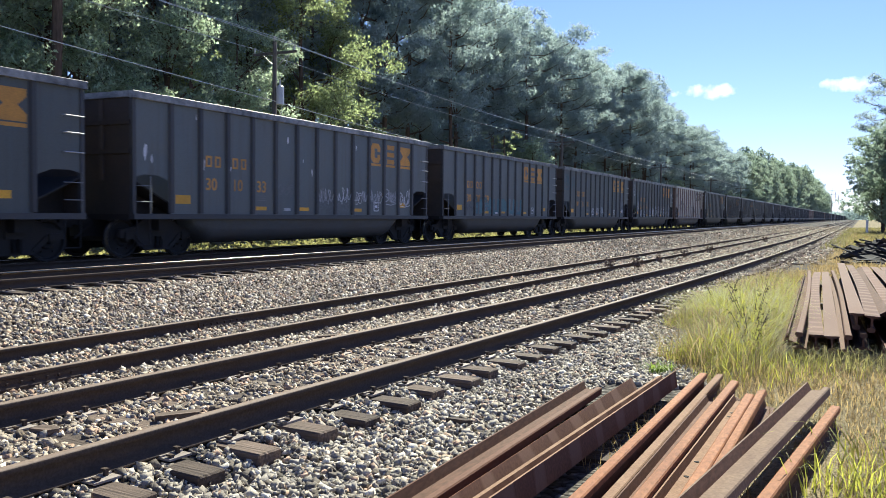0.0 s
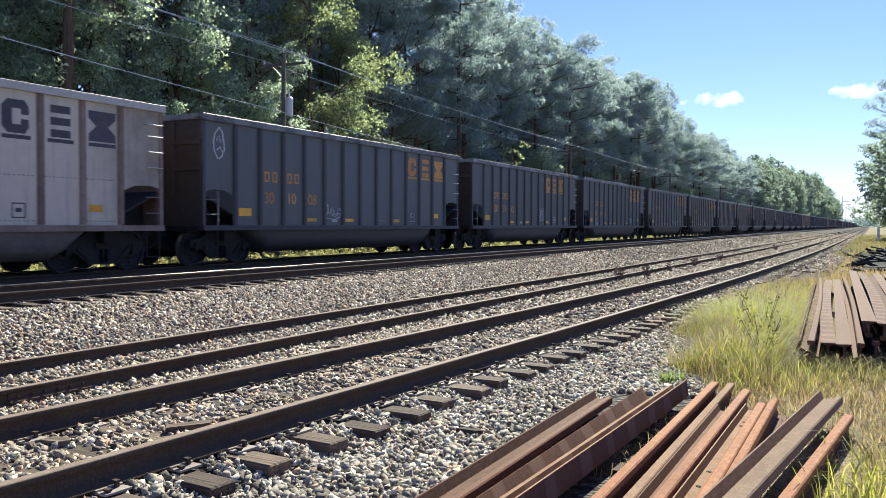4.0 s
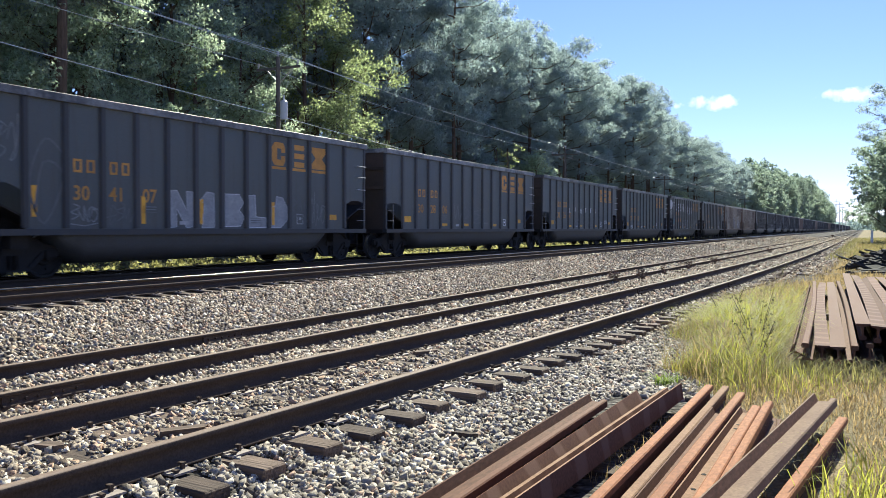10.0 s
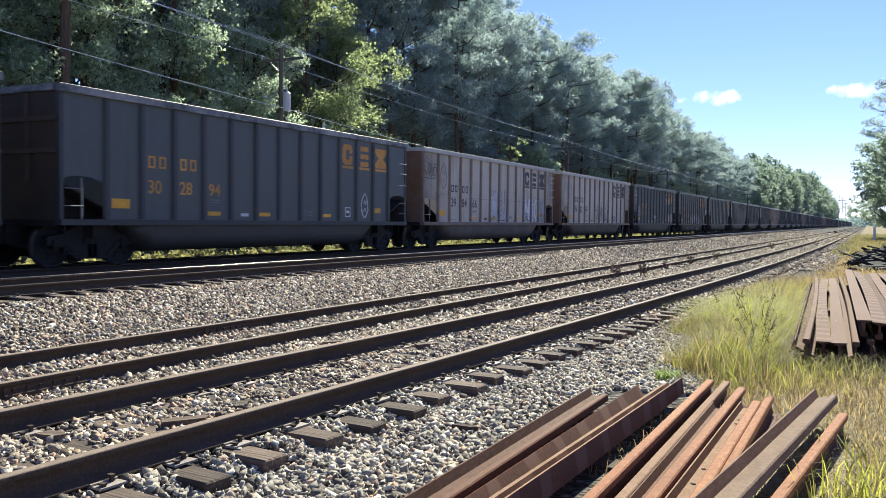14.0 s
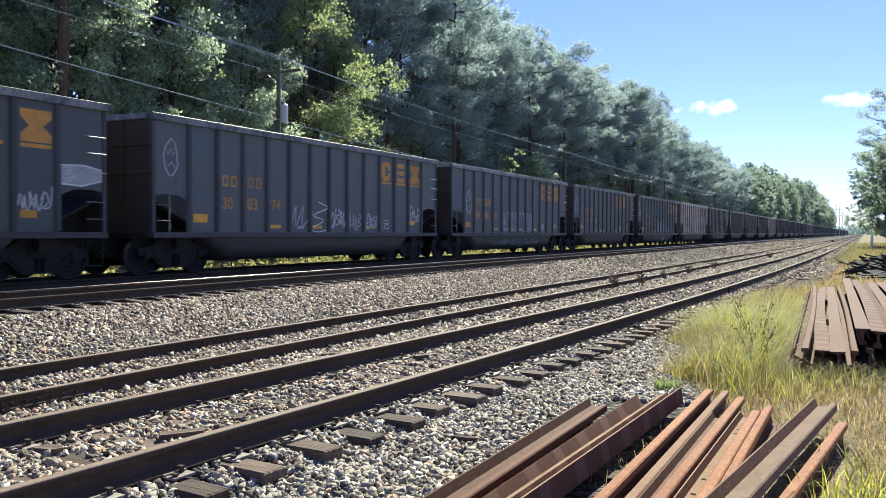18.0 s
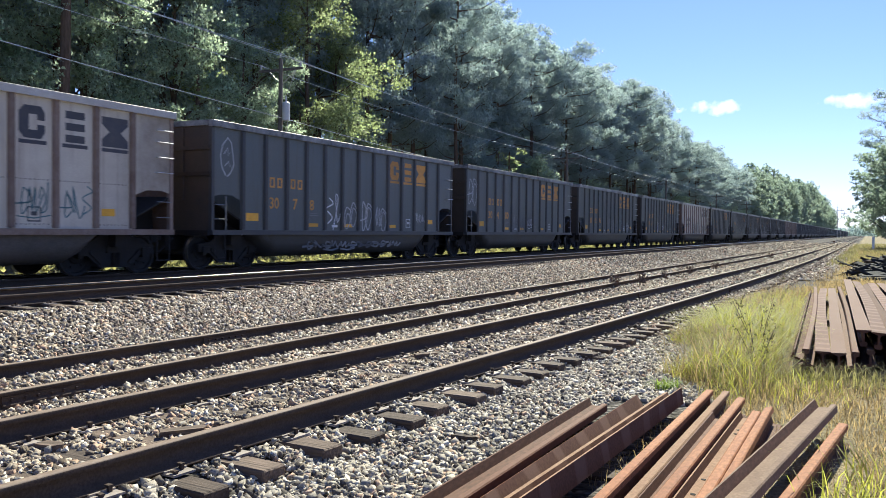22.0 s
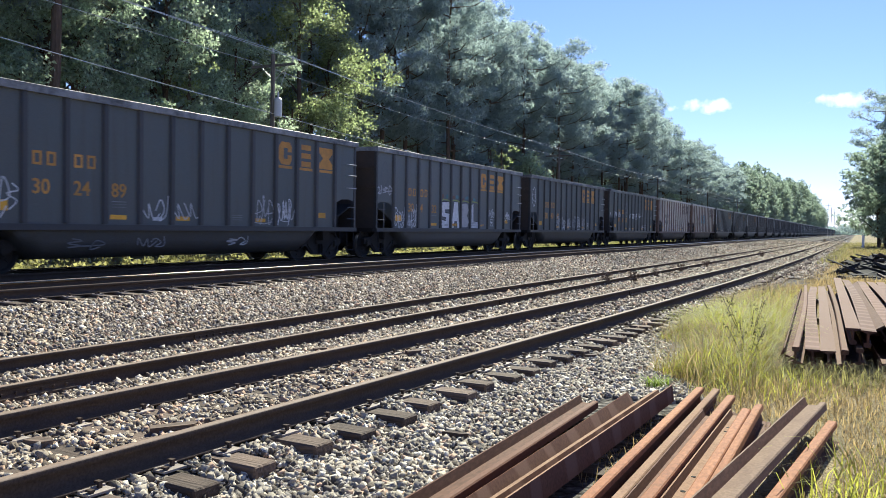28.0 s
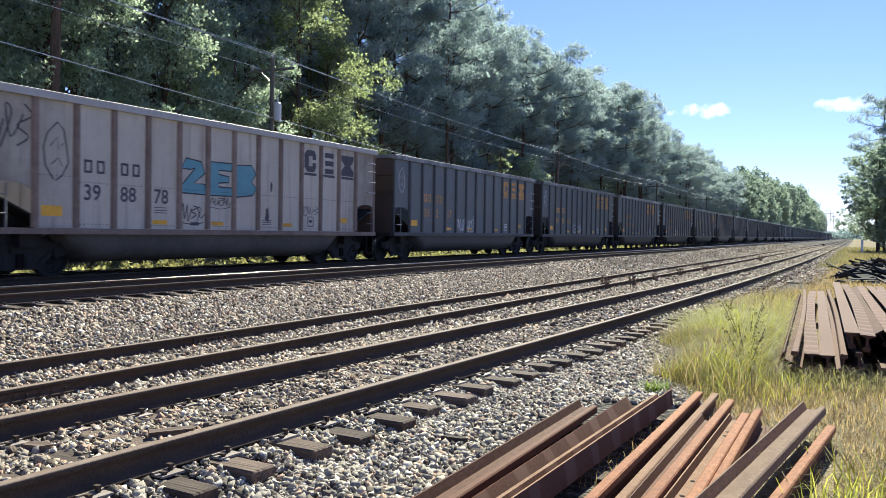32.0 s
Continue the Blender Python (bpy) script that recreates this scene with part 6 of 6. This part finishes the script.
def far_pile():
    gp = "scrap rails in the far pile"
    # near end x, y; far end x, y; height of the foot; roll; foot and head surfaces
    rows = ((-0.84, 11.75, -1.34, 24.8, 0.03, 110, RUST_DARK, RUST_DARK), (-0.66, 11.6, -1.24, 25.6, -0.06, 0, RUST_DARK, RUST_DARK), (-0.47, 11.9, -1.04, 25.9, 0.09, 180, FOOT_MARKS, RUST_DARK), (-0.285, 11.85, -0.85, 26.2, 0.09, 178, RUST_BROWN, RUST_DARK),
            (-0.105, 11.8, -0.68, 26.4, -0.08, 4, RUST_DARK, RUST_BROWN), (0.08, 12.1, -0.40, 26.0, -0.08, 0, RUST_DARK, RUST_DARK), (0.30, 12.3, -0.2, 26.0, -0.08, 90, RUST_DARK, RUST_DARK), (0.55, 12.2, 0.05, 26.0, 0.09, 180, FOOT_MARKS, RUST_DARK), (0.85, 12.0, 0.30, 26.0, 0.09, 180, RUST_BROWN, RUST_DARK),
            (-0.005, 12.75, -0.47, 27.0, 0.31, 180, RUST_BROWN, RUST_DARK), (0.185, 12.6, -0.24, 26.2, 0.30, 184, FOOT_MARKS, RUST_DARK), (0.335, 13.6, 0.0, 25.8, 0.26, 150, RUST_DARK, RUST_DARK), (0.50, 13.2, 0.14, 25.6, 0.30, 180, FOOT_MARKS, RUST_DARK), (0.72, 13.0, 0.36, 25.4, 0.31, 182, RUST_BROWN, RUST_DARK), (0.95, 13.2, 0.6, 25.6, 0.30, 178, FOOT_MARKS, RUST_DARK))
    for i, (x0, y0, x1, y1, z, roll, m, t) in enumerate(rows):
        k = 0.927 if i < 9 else 0.90
        x0, y0, x1, y1, z = x0 * k, y0 * k, x1 * k, y1 * k, z + (0.11 if i < 9 else 0.13)
        scrap_rail("scrap_rail", "brown rusty rail stacked in the grass", (x1, y1, z), (x0, y0, z), roll, m, t, gp, size=1.12, sag=0.05 * math.sin(i * 2.1))
    for y in (12.6, 17.2, 22.0):
        bm = bmesh.new()
        box(bm, -0.95, 0.85, -0.11, 0.11, 0.0, 0.108)
        bmesh.ops.bevel(bm, geom=list(bm.edges), offset=0.01, segments=1, affect="EDGES")
        tagged(new("timber_bearer", finish("timber_bearer", bm, TIE_WOOD)), "dark timber bearer under the stacked rails", "timber", "bearers").matrix_world = pose(0.12 - 0.035 * (y - 12.6), y, -0.09, 0, 0, 3)
        bm = bmesh.new()
        box(bm, -0.2, 0.7, -0.05, 0.05, 0.0, 0.05)
        tagged(new("timber_bearer", finish("timber_bearer", bm, TIE_WOOD)), "dark timber strip between the layers of rails", "timber", "bearers").matrix_world = pose(0.3 - 0.035 * (y - 12.6), y + 0.4, 0.205, 0, 0, 3)


def scrap_heap():
    """A heap of broken black ties and boards by the turf."""
    rnd = random.Random(21)
    rise = lambda x, y: min(1, max(0, (x + 0.9) / 1.5)) * min(1, max(0, (y - 33.5) / 5)) * min(1, max(0, (52 - y) / 5))
    for i in range(130):
        bm = bmesh.new()
        L, w, h = rnd.uniform(0.35, 1.9), rnd.uniform(0.05, 0.24), rnd.uniform(0.02, 0.12)
        prism(bm, [(-L / 2, -w / 2), (L / 2, -w * 0.4), (L * 0.46, w / 2), (-L * 0.48, w * 0.45)], "z", 0, h)
        x = -0.75 + 5.0 * rnd.random()
        y = rnd.uniform(34, 50)
        ob = new("scrap_board", finish("scrap_board", bm, rnd.choice((DEBRIS,) * 7 + (TIE_WOOD, TIE_WOOD, POLE_WOOD))))
        ob.matrix_world = pose(x, y, land(x, y) - 0.04 + 0.52 * rise(x, y) + 0.10 * rnd.random(), rnd.uniform(-30, 30), rnd.uniform(-30, 30), rnd.uniform(0, 180))
        tagged(ob, "broken dark board lying in a heap", "board", "boards of the scrap heap")
    bm = bmesh.new()
    n, m = 16, 20
    grid = []
    for j in range(m + 1):
        row = []
        for i in range(n + 1):
            x, y = -0.7 + 6.1 * i / n, 34 + 17.5 * j / m
            e = rise(x, y) * min(1, (n - i) / 3.0)
            row.append(bm.verts.new((x, y, land(x, y) - 0.03 + 0.42 * e + 0.35 * e * noise.noise(Vector((x * 2.4, y * 1.1, 1))))))
        grid.append(row)
    for j in range(m):
        for i in range(n):
            bm.faces.new((grid[j][i], grid[j][i + 1], grid[j + 1][i + 1], grid[j + 1][i]))
    tagged(new("scrap_mound", finish("scrap_mound", bm, DEBRIS)), "black heap of charred debris and dirt", "mound")


def white_post():
    bm = bmesh.new()
    box(bm, -0.13, 0.13, -0.05, 0.05, 0, 1.45)
    bmesh.ops.bevel(bm, geom=list(bm.edges), offset=0.02, segments=1, affect="EDGES")
    tagged(new("marker_post", finish("marker_post", bm, POST_WHITE)), "short white-painted marker post in the grass", "post").matrix_world = pose(0.7, 104, 0.0)


def far_poles():
    for i, y in enumerate((400, 455, 520, 600, 700)):
        bm = bmesh.new()
        rod(bm, (0, 0, -0.2), (0, 0, 14.5), 0.13, 8, 0.10)
        box(bm, -1.4, 1.4, -0.08, 0.08, 13.3, 13.5)
        tagged(new("far_pole", finish("far_pole", bm, PALE_POLE)), "tall distant wooden power pole", "utility pole", "poles far down the line").matrix_world = pose(-11.2, y, land(-11.2, 400))


def switch_stand():
    """A low switch stand between the tracks, far down the line."""
    t = thing("switch_stand", "low rusty switch stand beside the far track", "switch stand", "", pose(-4.9, 158, -0.1))
    bm = bmesh.new()
    box(bm, -0.5, 0.5, -0.15, 0.15, 0.0, 0.14)
    part("base", bm, TIE_WOOD, t)
    bm = bmesh.new()
    rod(bm, (0, 0, 0.14), (0, 0, 0.55), 0.06, 8)
    box(bm, -0.2, 0.2, -0.02, 0.02, 0.45, 0.65)
    part("mast", bm, RUST_DARK, t)


def joint_bars():
    """Bolted joint bars on the low middle track and the siding."""
    me = None
    for fx, z, s, y in ((middle_x, MID_Z, 1, 5.9), (middle_x, MID_Z, -1, 10.3), (middle_x, MID_Z, 1, 18.6), (middle_x, MID_Z, -1, 22.8), (siding_x, SIDE_Z, -1, 20.6), (siding_x, SIDE_Z, 1, 24.0)):
        if me is None:
            bm = bmesh.new()
            prism(bm, [(0.012, -0.14), (0.062, -0.155), (0.062, -0.135), (0.034, -0.10), (0.034, -0.07), (0.040, -0.048), (0.012, -0.05)], "y", -0.48, 0.48)
            for q in (-0.38, -0.22, -0.08, 0.08, 0.22, 0.38):
                rod(bm, (0.034, q, -0.09), (0.062, q, -0.09), 0.017, 6)
            me = finish("joint_bar", bm, RAIL_SIDE)
        ob = new("joint_bar", me)
        tagged(ob, "bolted steel joint bar clamped to a rail", "joint bar", "joint bars on the rails")
        ob.matrix_world = pose(fx(y) + s * GAUGE, y, z, 0, 0, math.degrees(math.atan2(fx(y) - fx(y + 1), 1.0)))


near_pile()
far_pile()
scrap_heap()
white_post()
far_poles()
switch_stand()
joint_bars()


def wood_chips():
    """Broken pieces of tie wood lying loose on the ballast."""
    for x, y, L, w, yaw in ((-4.75, 4.95, 0.42, 0.09, 70), (-2.35, 5.35, 0.34, 0.03, 60), (-5.25, 4.15, 0.2, 0.1, 20), (-2.9, 6.2, 0.22, 0.05, 10), (-5.0, 9.5, 0.5, 0.08, 80), (-3.2, 10.9, 0.3, 0.06, 35), (-9.6, 13.5, 0.6, 0.08, 85), (-6.6, 9.8, 0.5, 0.07, 75), (-6.4, 15.0, 0.7, 0.08, 80), (-2.6, 33.5, 1.6, 0.05, 5), (-1.9, 36, 1.3, 0.12, 60), (-2.4, 39, 1.1, 0.15, 30), (-1.6, 41, 1.4, 0.2, 75)):
        bm = bmesh.new()
        prism(bm, [(-L / 2, -w / 2), (L / 2 - 0.06, -w / 2), (L / 2, 0), (L / 2 - 0.03, w / 2), (-L / 2 + 0.04, w / 2)], "z", -0.01, 0.035)
        ob = new("wood_chip", finish("wood_chip", bm, TIE_WOOD))
        ob.matrix_world = pose(x, y, land(x, y) + 0.025, 4, 3, yaw)
        tagged(ob, "dark splintered piece of tie wood on ballast", "wood chip", "wood chips on the ballast")


wood_chips()


# ---- grass and weeds ----
def blades(rnd, spots, tall, wide, bend):
    """Bent grass blades: five-cornered strips as triangles. spots: (n, 3) roots; tall: (n,) heights."""
    n = len(spots)
    t = rnd.uniform(0, 2 * math.pi, n)
    side = np.stack((np.cos(t), np.sin(t), np.zeros(n)), 1)
    lean = np.stack((-np.sin(t), np.cos(t), np.zeros(n)), 1) * (rnd.uniform(0.1, 1.0, n) * bend)[:, None]
    h = tall[:, None]
    up = np.array((0, 0, 1.0))
    w = (wide * rnd.uniform(0.6, 1.3, n))[:, None]
    a = spots
    m1 = spots + up * h * 0.5 + lean * h * 0.22
    m2 = spots + up * h * 0.85 + lean * h * 0.62
    tip = spots + up * h * (1.0 - 0.25 * np.linalg.norm(lean, axis=1)[:, None]) + lean * h * 1.05
    v = np.stack((a - side * w * 0.5, a + side * w * 0.5, m1 - side * w * 0.45, m1 + side * w * 0.45, m2 - side * w * 0.3, m2 + side * w * 0.3, tip), 1)
    f = np.array(((0, 1, 3), (0, 3, 2), (2, 3, 5), (2, 5, 4), (4, 5, 6)))
    return v.reshape(-1, 3), (f[None] + 7 * np.arange(n)[:, None, None]).reshape(-1, 3)


def turf_edge(y):
    """Where the turf's ragged edge lies beside the siding."""
    return -1.55 - 1.6 * min(1.0, max(0.0, (y - 9.0) / 7.0)) + 1.7 * min(1.0, max(0.0, (y - 22.0) / 9.0)) + 0.25 * math.sin(y * 1.7) + 0.12 * math.sin(y * 4.1)


def scatter(rnd, n, x0, x1, y0, y1, keep):
    out = []
    while len(out) < n:
        x, y = rnd.uniform(x0, x1), rnd.uniform(y0, y1)
        if rnd.uniform() < keep(x, y):
            out.append((x, y, land(x, y) - 0.02))
    return np.array(out)


def in_pile(x, y):
    return 1.0 if (-2.4 < x < -0.05 and y < 8.2) or (-0.95 + (y - 11) * -0.035 < x < 1.1 and 10.3 < y < 25) else 0.0


def build_grass():
    rnd = np.random.RandomState(4)

    def tuft(x, y):
        """Density of the tall grass: one thick clump between the two piles and a thinner band along the turf."""
        d = math.exp(-(((x + 1.75) / 0.75) ** 2 + ((y - 12.2) / 2.6) ** 2)) + 0.55 * math.exp(-(((x + 2.1) / 0.8) ** 2 + ((y - 17) / 4.5) ** 2)) + 0.08 * math.exp(-(((x + 0.55) / 0.6) ** 2 + ((y - 9.6) / 0.6) ** 2))
        return 0 if x < turf_edge(y) or in_pile(x, y) else d * min(1.0, 0.15 + 1.4 * (x - turf_edge(y)))
    p = scatter(rnd, 16000, -4.2, 0.6, 8.6, 27, tuft)
    hgt = rnd.uniform(0.2, 0.72, len(p)) * (0.7 + 0.3 * np.exp(-((p[:, 1] - 12.5) / 4.0) ** 2))
    hgt *= np.clip([0.35 + 0.9 * (x - turf_edge(y)) for x, y, _ in p], 0.3, 1.0)
    hgt *= 0.35 + 0.65 * np.exp(-((p[:, 0] + 1.75) / 1.0) ** 2)
    co, f = blades(rnd, p, hgt, 0.0065, 2.1)
    tagged(new("tall_grass", mesh_arrays("tall_grass", co, f, GRASS)), "tall yellow-green grass clump beside the siding", "grass", kind="stuff")
    p = scatter(rnd, 8000, -4.4, 0.6, 8.8, 40, lambda x, y: 0.9 * tuft(x, y) + (0.03 if x > turf_edge(y) and not in_pile(x, y) else 0))
    co, f = blades(rnd, p, rnd.uniform(0.15, 0.6, len(p)) * (0.3 + 0.7 * np.exp(-((p[:, 0] + 1.75) / 0.95) ** 2)), 0.008, 1.3)
    tagged(new("straw_stalks", mesh_arrays("straw_stalks", co, f, DRY_GRASS)), "dry straw stalks among the tall grass", "grass", kind="stuff")
    p = scatter(rnd, 42000, -2.6, 2.2, 5.0, 34, lambda x, y: 0 if x < turf_edge(y) + 0.1 * math.sin(9 * y) or x > 0.06 * y + 0.5 else (0.35 if in_pile(x, y) else 1.0) * min(1, 9 / y))
    co, f = blades(rnd, p, rnd.uniform(0.04, 0.13, len(p)), 0.007, 1.3)
    tagged(new("dry_turf", mesh_arrays("dry_turf", co, f, DRY_GRASS)), "short dry straw-coloured turf beside the piles", "grass", kind="stuff")
    p = scatter(rnd, 9000, -1.7, 7.0, -8, 5.0, lambda x, y: 0.0 if x < 0.0 and y > 0.2 else 1.0)
    co, f = blades(rnd, p, rnd.uniform(0.04, 0.14, len(p)), 0.011, 1.3)
    tagged(new("dry_turf", mesh_arrays("dry_turf", co, f, DRY_GRASS)), "short dry straw-coloured turf beside the siding", "grass", kind="stuff")
    p = scatter(rnd, 2600, -0.35, 0.75, 4.6, 8.6, lambda x, y: math.exp(-(((x - 0.10) / 0.28) ** 2 + ((y - 5.6) / 0.9) ** 2)))
    co, f = blades(rnd, p[:320], rnd.uniform(0.10, 0.36, 320), 0.010, 1.2)
    tagged(new("green_grass", mesh_arrays("green_grass", co, f, GRASS)), "bright green grass at the edge of the rail pile", "grass", kind="stuff")
    p = scatter(rnd, 17000, -3.9, 6.0, 25, 105, lambda x, y: min(1.0, 30 / y) if x > turf_edge(min(y, 60)) + 0.3 and x < 0.05 * y + 1.5 else 0)
    co, f = blades(rnd, p, rnd.uniform(0.06, 0.22, len(p)), 0.02, 1.1)
    tagged(new("far_turf", mesh_arrays("far_turf", co, f, DRY_GRASS)), "dry turf running along the siding", "grass", kind="stuff")


def build_far_grass():
    rnd = np.random.RandomState(14)
    p = scatter(rnd, 600, -1.0, 0.75, 10.0, 10.85, lambda x, y: 1.0 - 0.5 * abs(y - 10.5))
    co, f = blades(rnd, p, rnd.uniform(0.10, 0.32, len(p)), 0.008, 1.7)
    tagged(new("pile_edge_grass", mesh_arrays("pile_edge_grass", co, f, FADED_GRASS)), "faded olive grass growing against the stacked rails", "grass", kind="stuff")
    p = scatter(rnd, 9000, -2.6, 7.5, 50, 165, lambda x, y: min(1.0, 60 / y) if x > -1.9 and x < 0.05 * y + 1.5 else 0)
    co, f = blades(rnd, p, rnd.uniform(0.12, 0.38, len(p)), 0.03, 1.3)
    tagged(new("far_grass", mesh_arrays("far_grass", co, f, FADED_GRASS)), "yellow-green grass along the far turf", "grass", kind="stuff")


def weed(x, y, h, mat, label, n=60, size=0.07):
    """A branching weed in the ballast: a few stems and small leaves."""
    rnd = np.random.RandomState(int(abs(x * 100 + y * 10)))
    z = land(x, y) - 0.02
    t = thing("weed", label, "weed", "weeds in the ballast", pose(x, y, z))
    bm = bmesh.new()
    cl = []
    for i in range(5):
        a = rnd.uniform(0, 6.28)
        q = Vector((math.cos(a) * h * 0.35, math.sin(a) * h * 0.35, h * rnd.uniform(0.7, 1.0)))
        limb_chain(bm, [Vector((0, 0, 0)), q * 0.5 + Vector((0, 0, 0.05)), q], 0.006, 0.003, 4)
        cl += [(*(q * k), 0.07) for k in (0.5, 0.75, 1.0)]
    tagged(part("stalk", bm, BARK, t), kind="stuff")
    co, f = leaf_cloud(rnd, cl, n * 40, size)
    tagged(hang("foliage", mesh_arrays("foliage", co, f, mat), t), kind="stuff")


def build_weeds():
    for x, y, h in ((-7.35, 27.2, 0.42), (-6.75, 28.6, 0.4), (-6.9, 33.0, 0.3), (-6.6, 36.5, 0.45), (-6.5, 42, 0.5), (-5.6, 60, 0.5)):
        weed(x, y, h, material_brown, "brown dry weed growing in the ballast")
    for x, y, h in ((-1.3, 12.2, 0.95), (-2.0, 14.5, 0.8), (-1.15, 10.8, 0.7), (-2.55, 30, 0.7)):
        weed(x, y, h, material_dark, "dark upright weed among the grass", 15, 0.035)
    rnd = np.random.RandomState(8)
    p = np.array([(-1.93 + rnd.normal() * 0.05, 9.35 + rnd.normal() * 0.07, land(-1.9, 9.3)) for _ in range(110)])
    co, f = blades(rnd, p, rnd.uniform(0.07, 0.15, 110), 0.013, 2.6)
    tagged(new("leafy_weed", mesh_arrays("leafy_weed", co, f, WEED_GREEN)), "bright green low weed growing in the ballast", "weed")


WEED_GREEN = material("fresh_green_weed", (0.20, 0.25, 0.07), 0.55, spread=0.3, rand="island", through_light=(1.4, 1.5, 0.6))
material_dark = material("dark_olive_weed_leaves", (0.10, 0.095, 0.045), 0.7, spread=0.4, rand="island", through_light=(1.5, 1.5, 1.0))
material_brown = material("dry_brown_weed", (0.17, 0.115, 0.08), 0.85, spread=0.4, rand="island")
build_grass()
build_far_grass()
build_weeds()


# ---- ballast stones ----
def stones(name, label, n, x0, x1, y0, y1, size, keep, seed, all_round=False, mat=None):
    rnd = np.random.RandomState(seed)
    sp = []
    while len(sp) < n:
        x, y = rnd.uniform(x0, x1), rnd.uniform(y0, y1)
        if (all_round or -x < 1.5 * y + 0.5) and rnd.uniform() < keep(x, y):
            sp.append((x, y, land(x, y)))
    c = np.array(sp)
    corners = np.array([(a, b, d) for a in (-1, 1) for b in (-1, 1) for d in (-1, 1)], float)
    s = size * rnd.uniform(0.5, 1.35, (n, 1))
    v = corners[None] * rnd.uniform(0.45, 1.15, (n, 8, 3)) * (s * rnd.uniform(0.4, 1.4, (n, 3)))[:, None, :]
    q = rnd.normal(size=(n, 4))
    q /= np.linalg.norm(q, axis=1)[:, None]
    w, i, j, k = q.T
    rot = np.stack((1 - 2 * (j * j + k * k), 2 * (i * j - k * w), 2 * (i * k + j * w), 2 * (i * j + k * w), 1 - 2 * (i * i + k * k), 2 * (j * k - i * w), 2 * (i * k - j * w), 2 * (j * k + i * w), 1 - 2 * (i * i + j * j)), 1).reshape(n, 3, 3)
    v = np.einsum("nij,nkj->nki", rot, v)
    c[:, 2] += s[:, 0] * rnd.uniform(-0.3, 0.75, n)
    v += c[:, None, :]
    f = np.array(((0, 1, 3, 2), (4, 6, 7, 5), (0, 4, 5, 1), (2, 3, 7, 6), (0, 2, 6, 4), (1, 5, 7, 3)))
    faces = (f[None] + 8 * np.arange(n)[:, None, None]).reshape(-1, 4)
    tagged(new(name, mesh_arrays(name, v.reshape(-1, 3), faces, mat or STONE)), label, "ballast", kind="stuff")


SIDE_TIES = np.array(TIE_YS["siding_track"])


def clear_of_ties(x, y):
    """Few stones on the siding's ties: bare ends outside the rail, half buried between the rails."""
    sx = siding_x(y)
    if x > turf_edge(y) + 0.15 or (x > -2.3 and y < 8.5):
        return 0.0
    on = np.abs(SIDE_TIES - y).min() < 0.125
    if on and sx + 0.6 < x < sx + 1.33:
        return 0.05
    if on and sx - 0.75 < x < sx + 0.75:
        return 0.3 if y < 8 else 0.10
    if abs(x - sx - GAUGE) < 0.06 or abs(x - sx + GAUGE) < 0.06:
        return 0.0
    return 1.0


def build_ballast():
    lab = "grey and tan crushed-stone ballast between the tracks"
    outer = lambda x, y: x > siding_x(y) + GAUGE
    stones("ballast", lab, 24000, -7.2, -1.9, 2.2, 14, 0.0225, lambda x, y: 0.0 if outer(x, y) else clear_of_ties(x, y), 1)
    stones("ballast", "pale grey crushed-stone ballast beside the siding", 20000, -4.2, -1.2, 2.2, 14, 0.0225, lambda x, y: clear_of_ties(x, y) if outer(x, y) else 0.0, 8, mat=WHITE_STONE)
    stones("ballast", lab, 11000, -10.3, -7.2, 4.4, 14, 0.026, lambda x, y: 1.0, 2)
    stones("ballast", lab, 28000, -10.3, -2.2, 14, 34, 0.033, clear_of_ties, 3)
    stones("ballast", lab, 30000, -11.95, -10.3, 6.0, 40, 0.028, lambda x, y: min(1, 16 / y), 4)
    stones("ballast", lab, 30000, -12.3, -1.2, 34, 75, 0.043, lambda x, y: min(1, 40 / y) if x < turf_edge(y) + 0.3 else 0.0, 5)
    stones("ballast", lab, 24000, -12.3, -1.2, 75, 190, 0.065, lambda x, y: min(1, 80 / y) if x < turf_edge(40) else 0.0, 6)
    stones("ballast", lab, 15000, -12.0, -2.0, -8, 5.5, 0.036, lambda x, y: 0.0 if x > -2.3 and y > 0.2 else 1.0 if -x >= 1.5 * y + 0.5 or y < 2.2 else 0.0, 7, True)


build_ballast()


def motions():
    """The train rolls by at a steady speed; its wheels turn with it."""
    for car, u in WAGONS:
        walk(car, [(t, pose(TRAIN_X, u - SPEED * t, TRAIN_Z)) for t in (0.0, 8.0, 16.0, 24.0, 32.0)])
    spin_rate = math.degrees(SPEED / (0.457 * TRUE_SIZE))
    for wheels, y in ((LEAD_WHEELS, -0.89), (TRAIL_WHEELS, 0.89)):
        walk(wheels[0], [(i / FPS, pose(0, y * TRUE_SIZE, 0.457 * TRUE_SIZE, spin_rate * i / FPS)) for i in range(32 * FPS + 1)])
        spin = wheels[0].animation_data
        for w in wheels[1:]:
            w.rotation_mode = "QUATERNION"
            keys = w.animation_data_create()
            keys.action, keys.action_slot = spin.action, spin.action_slot


motions()
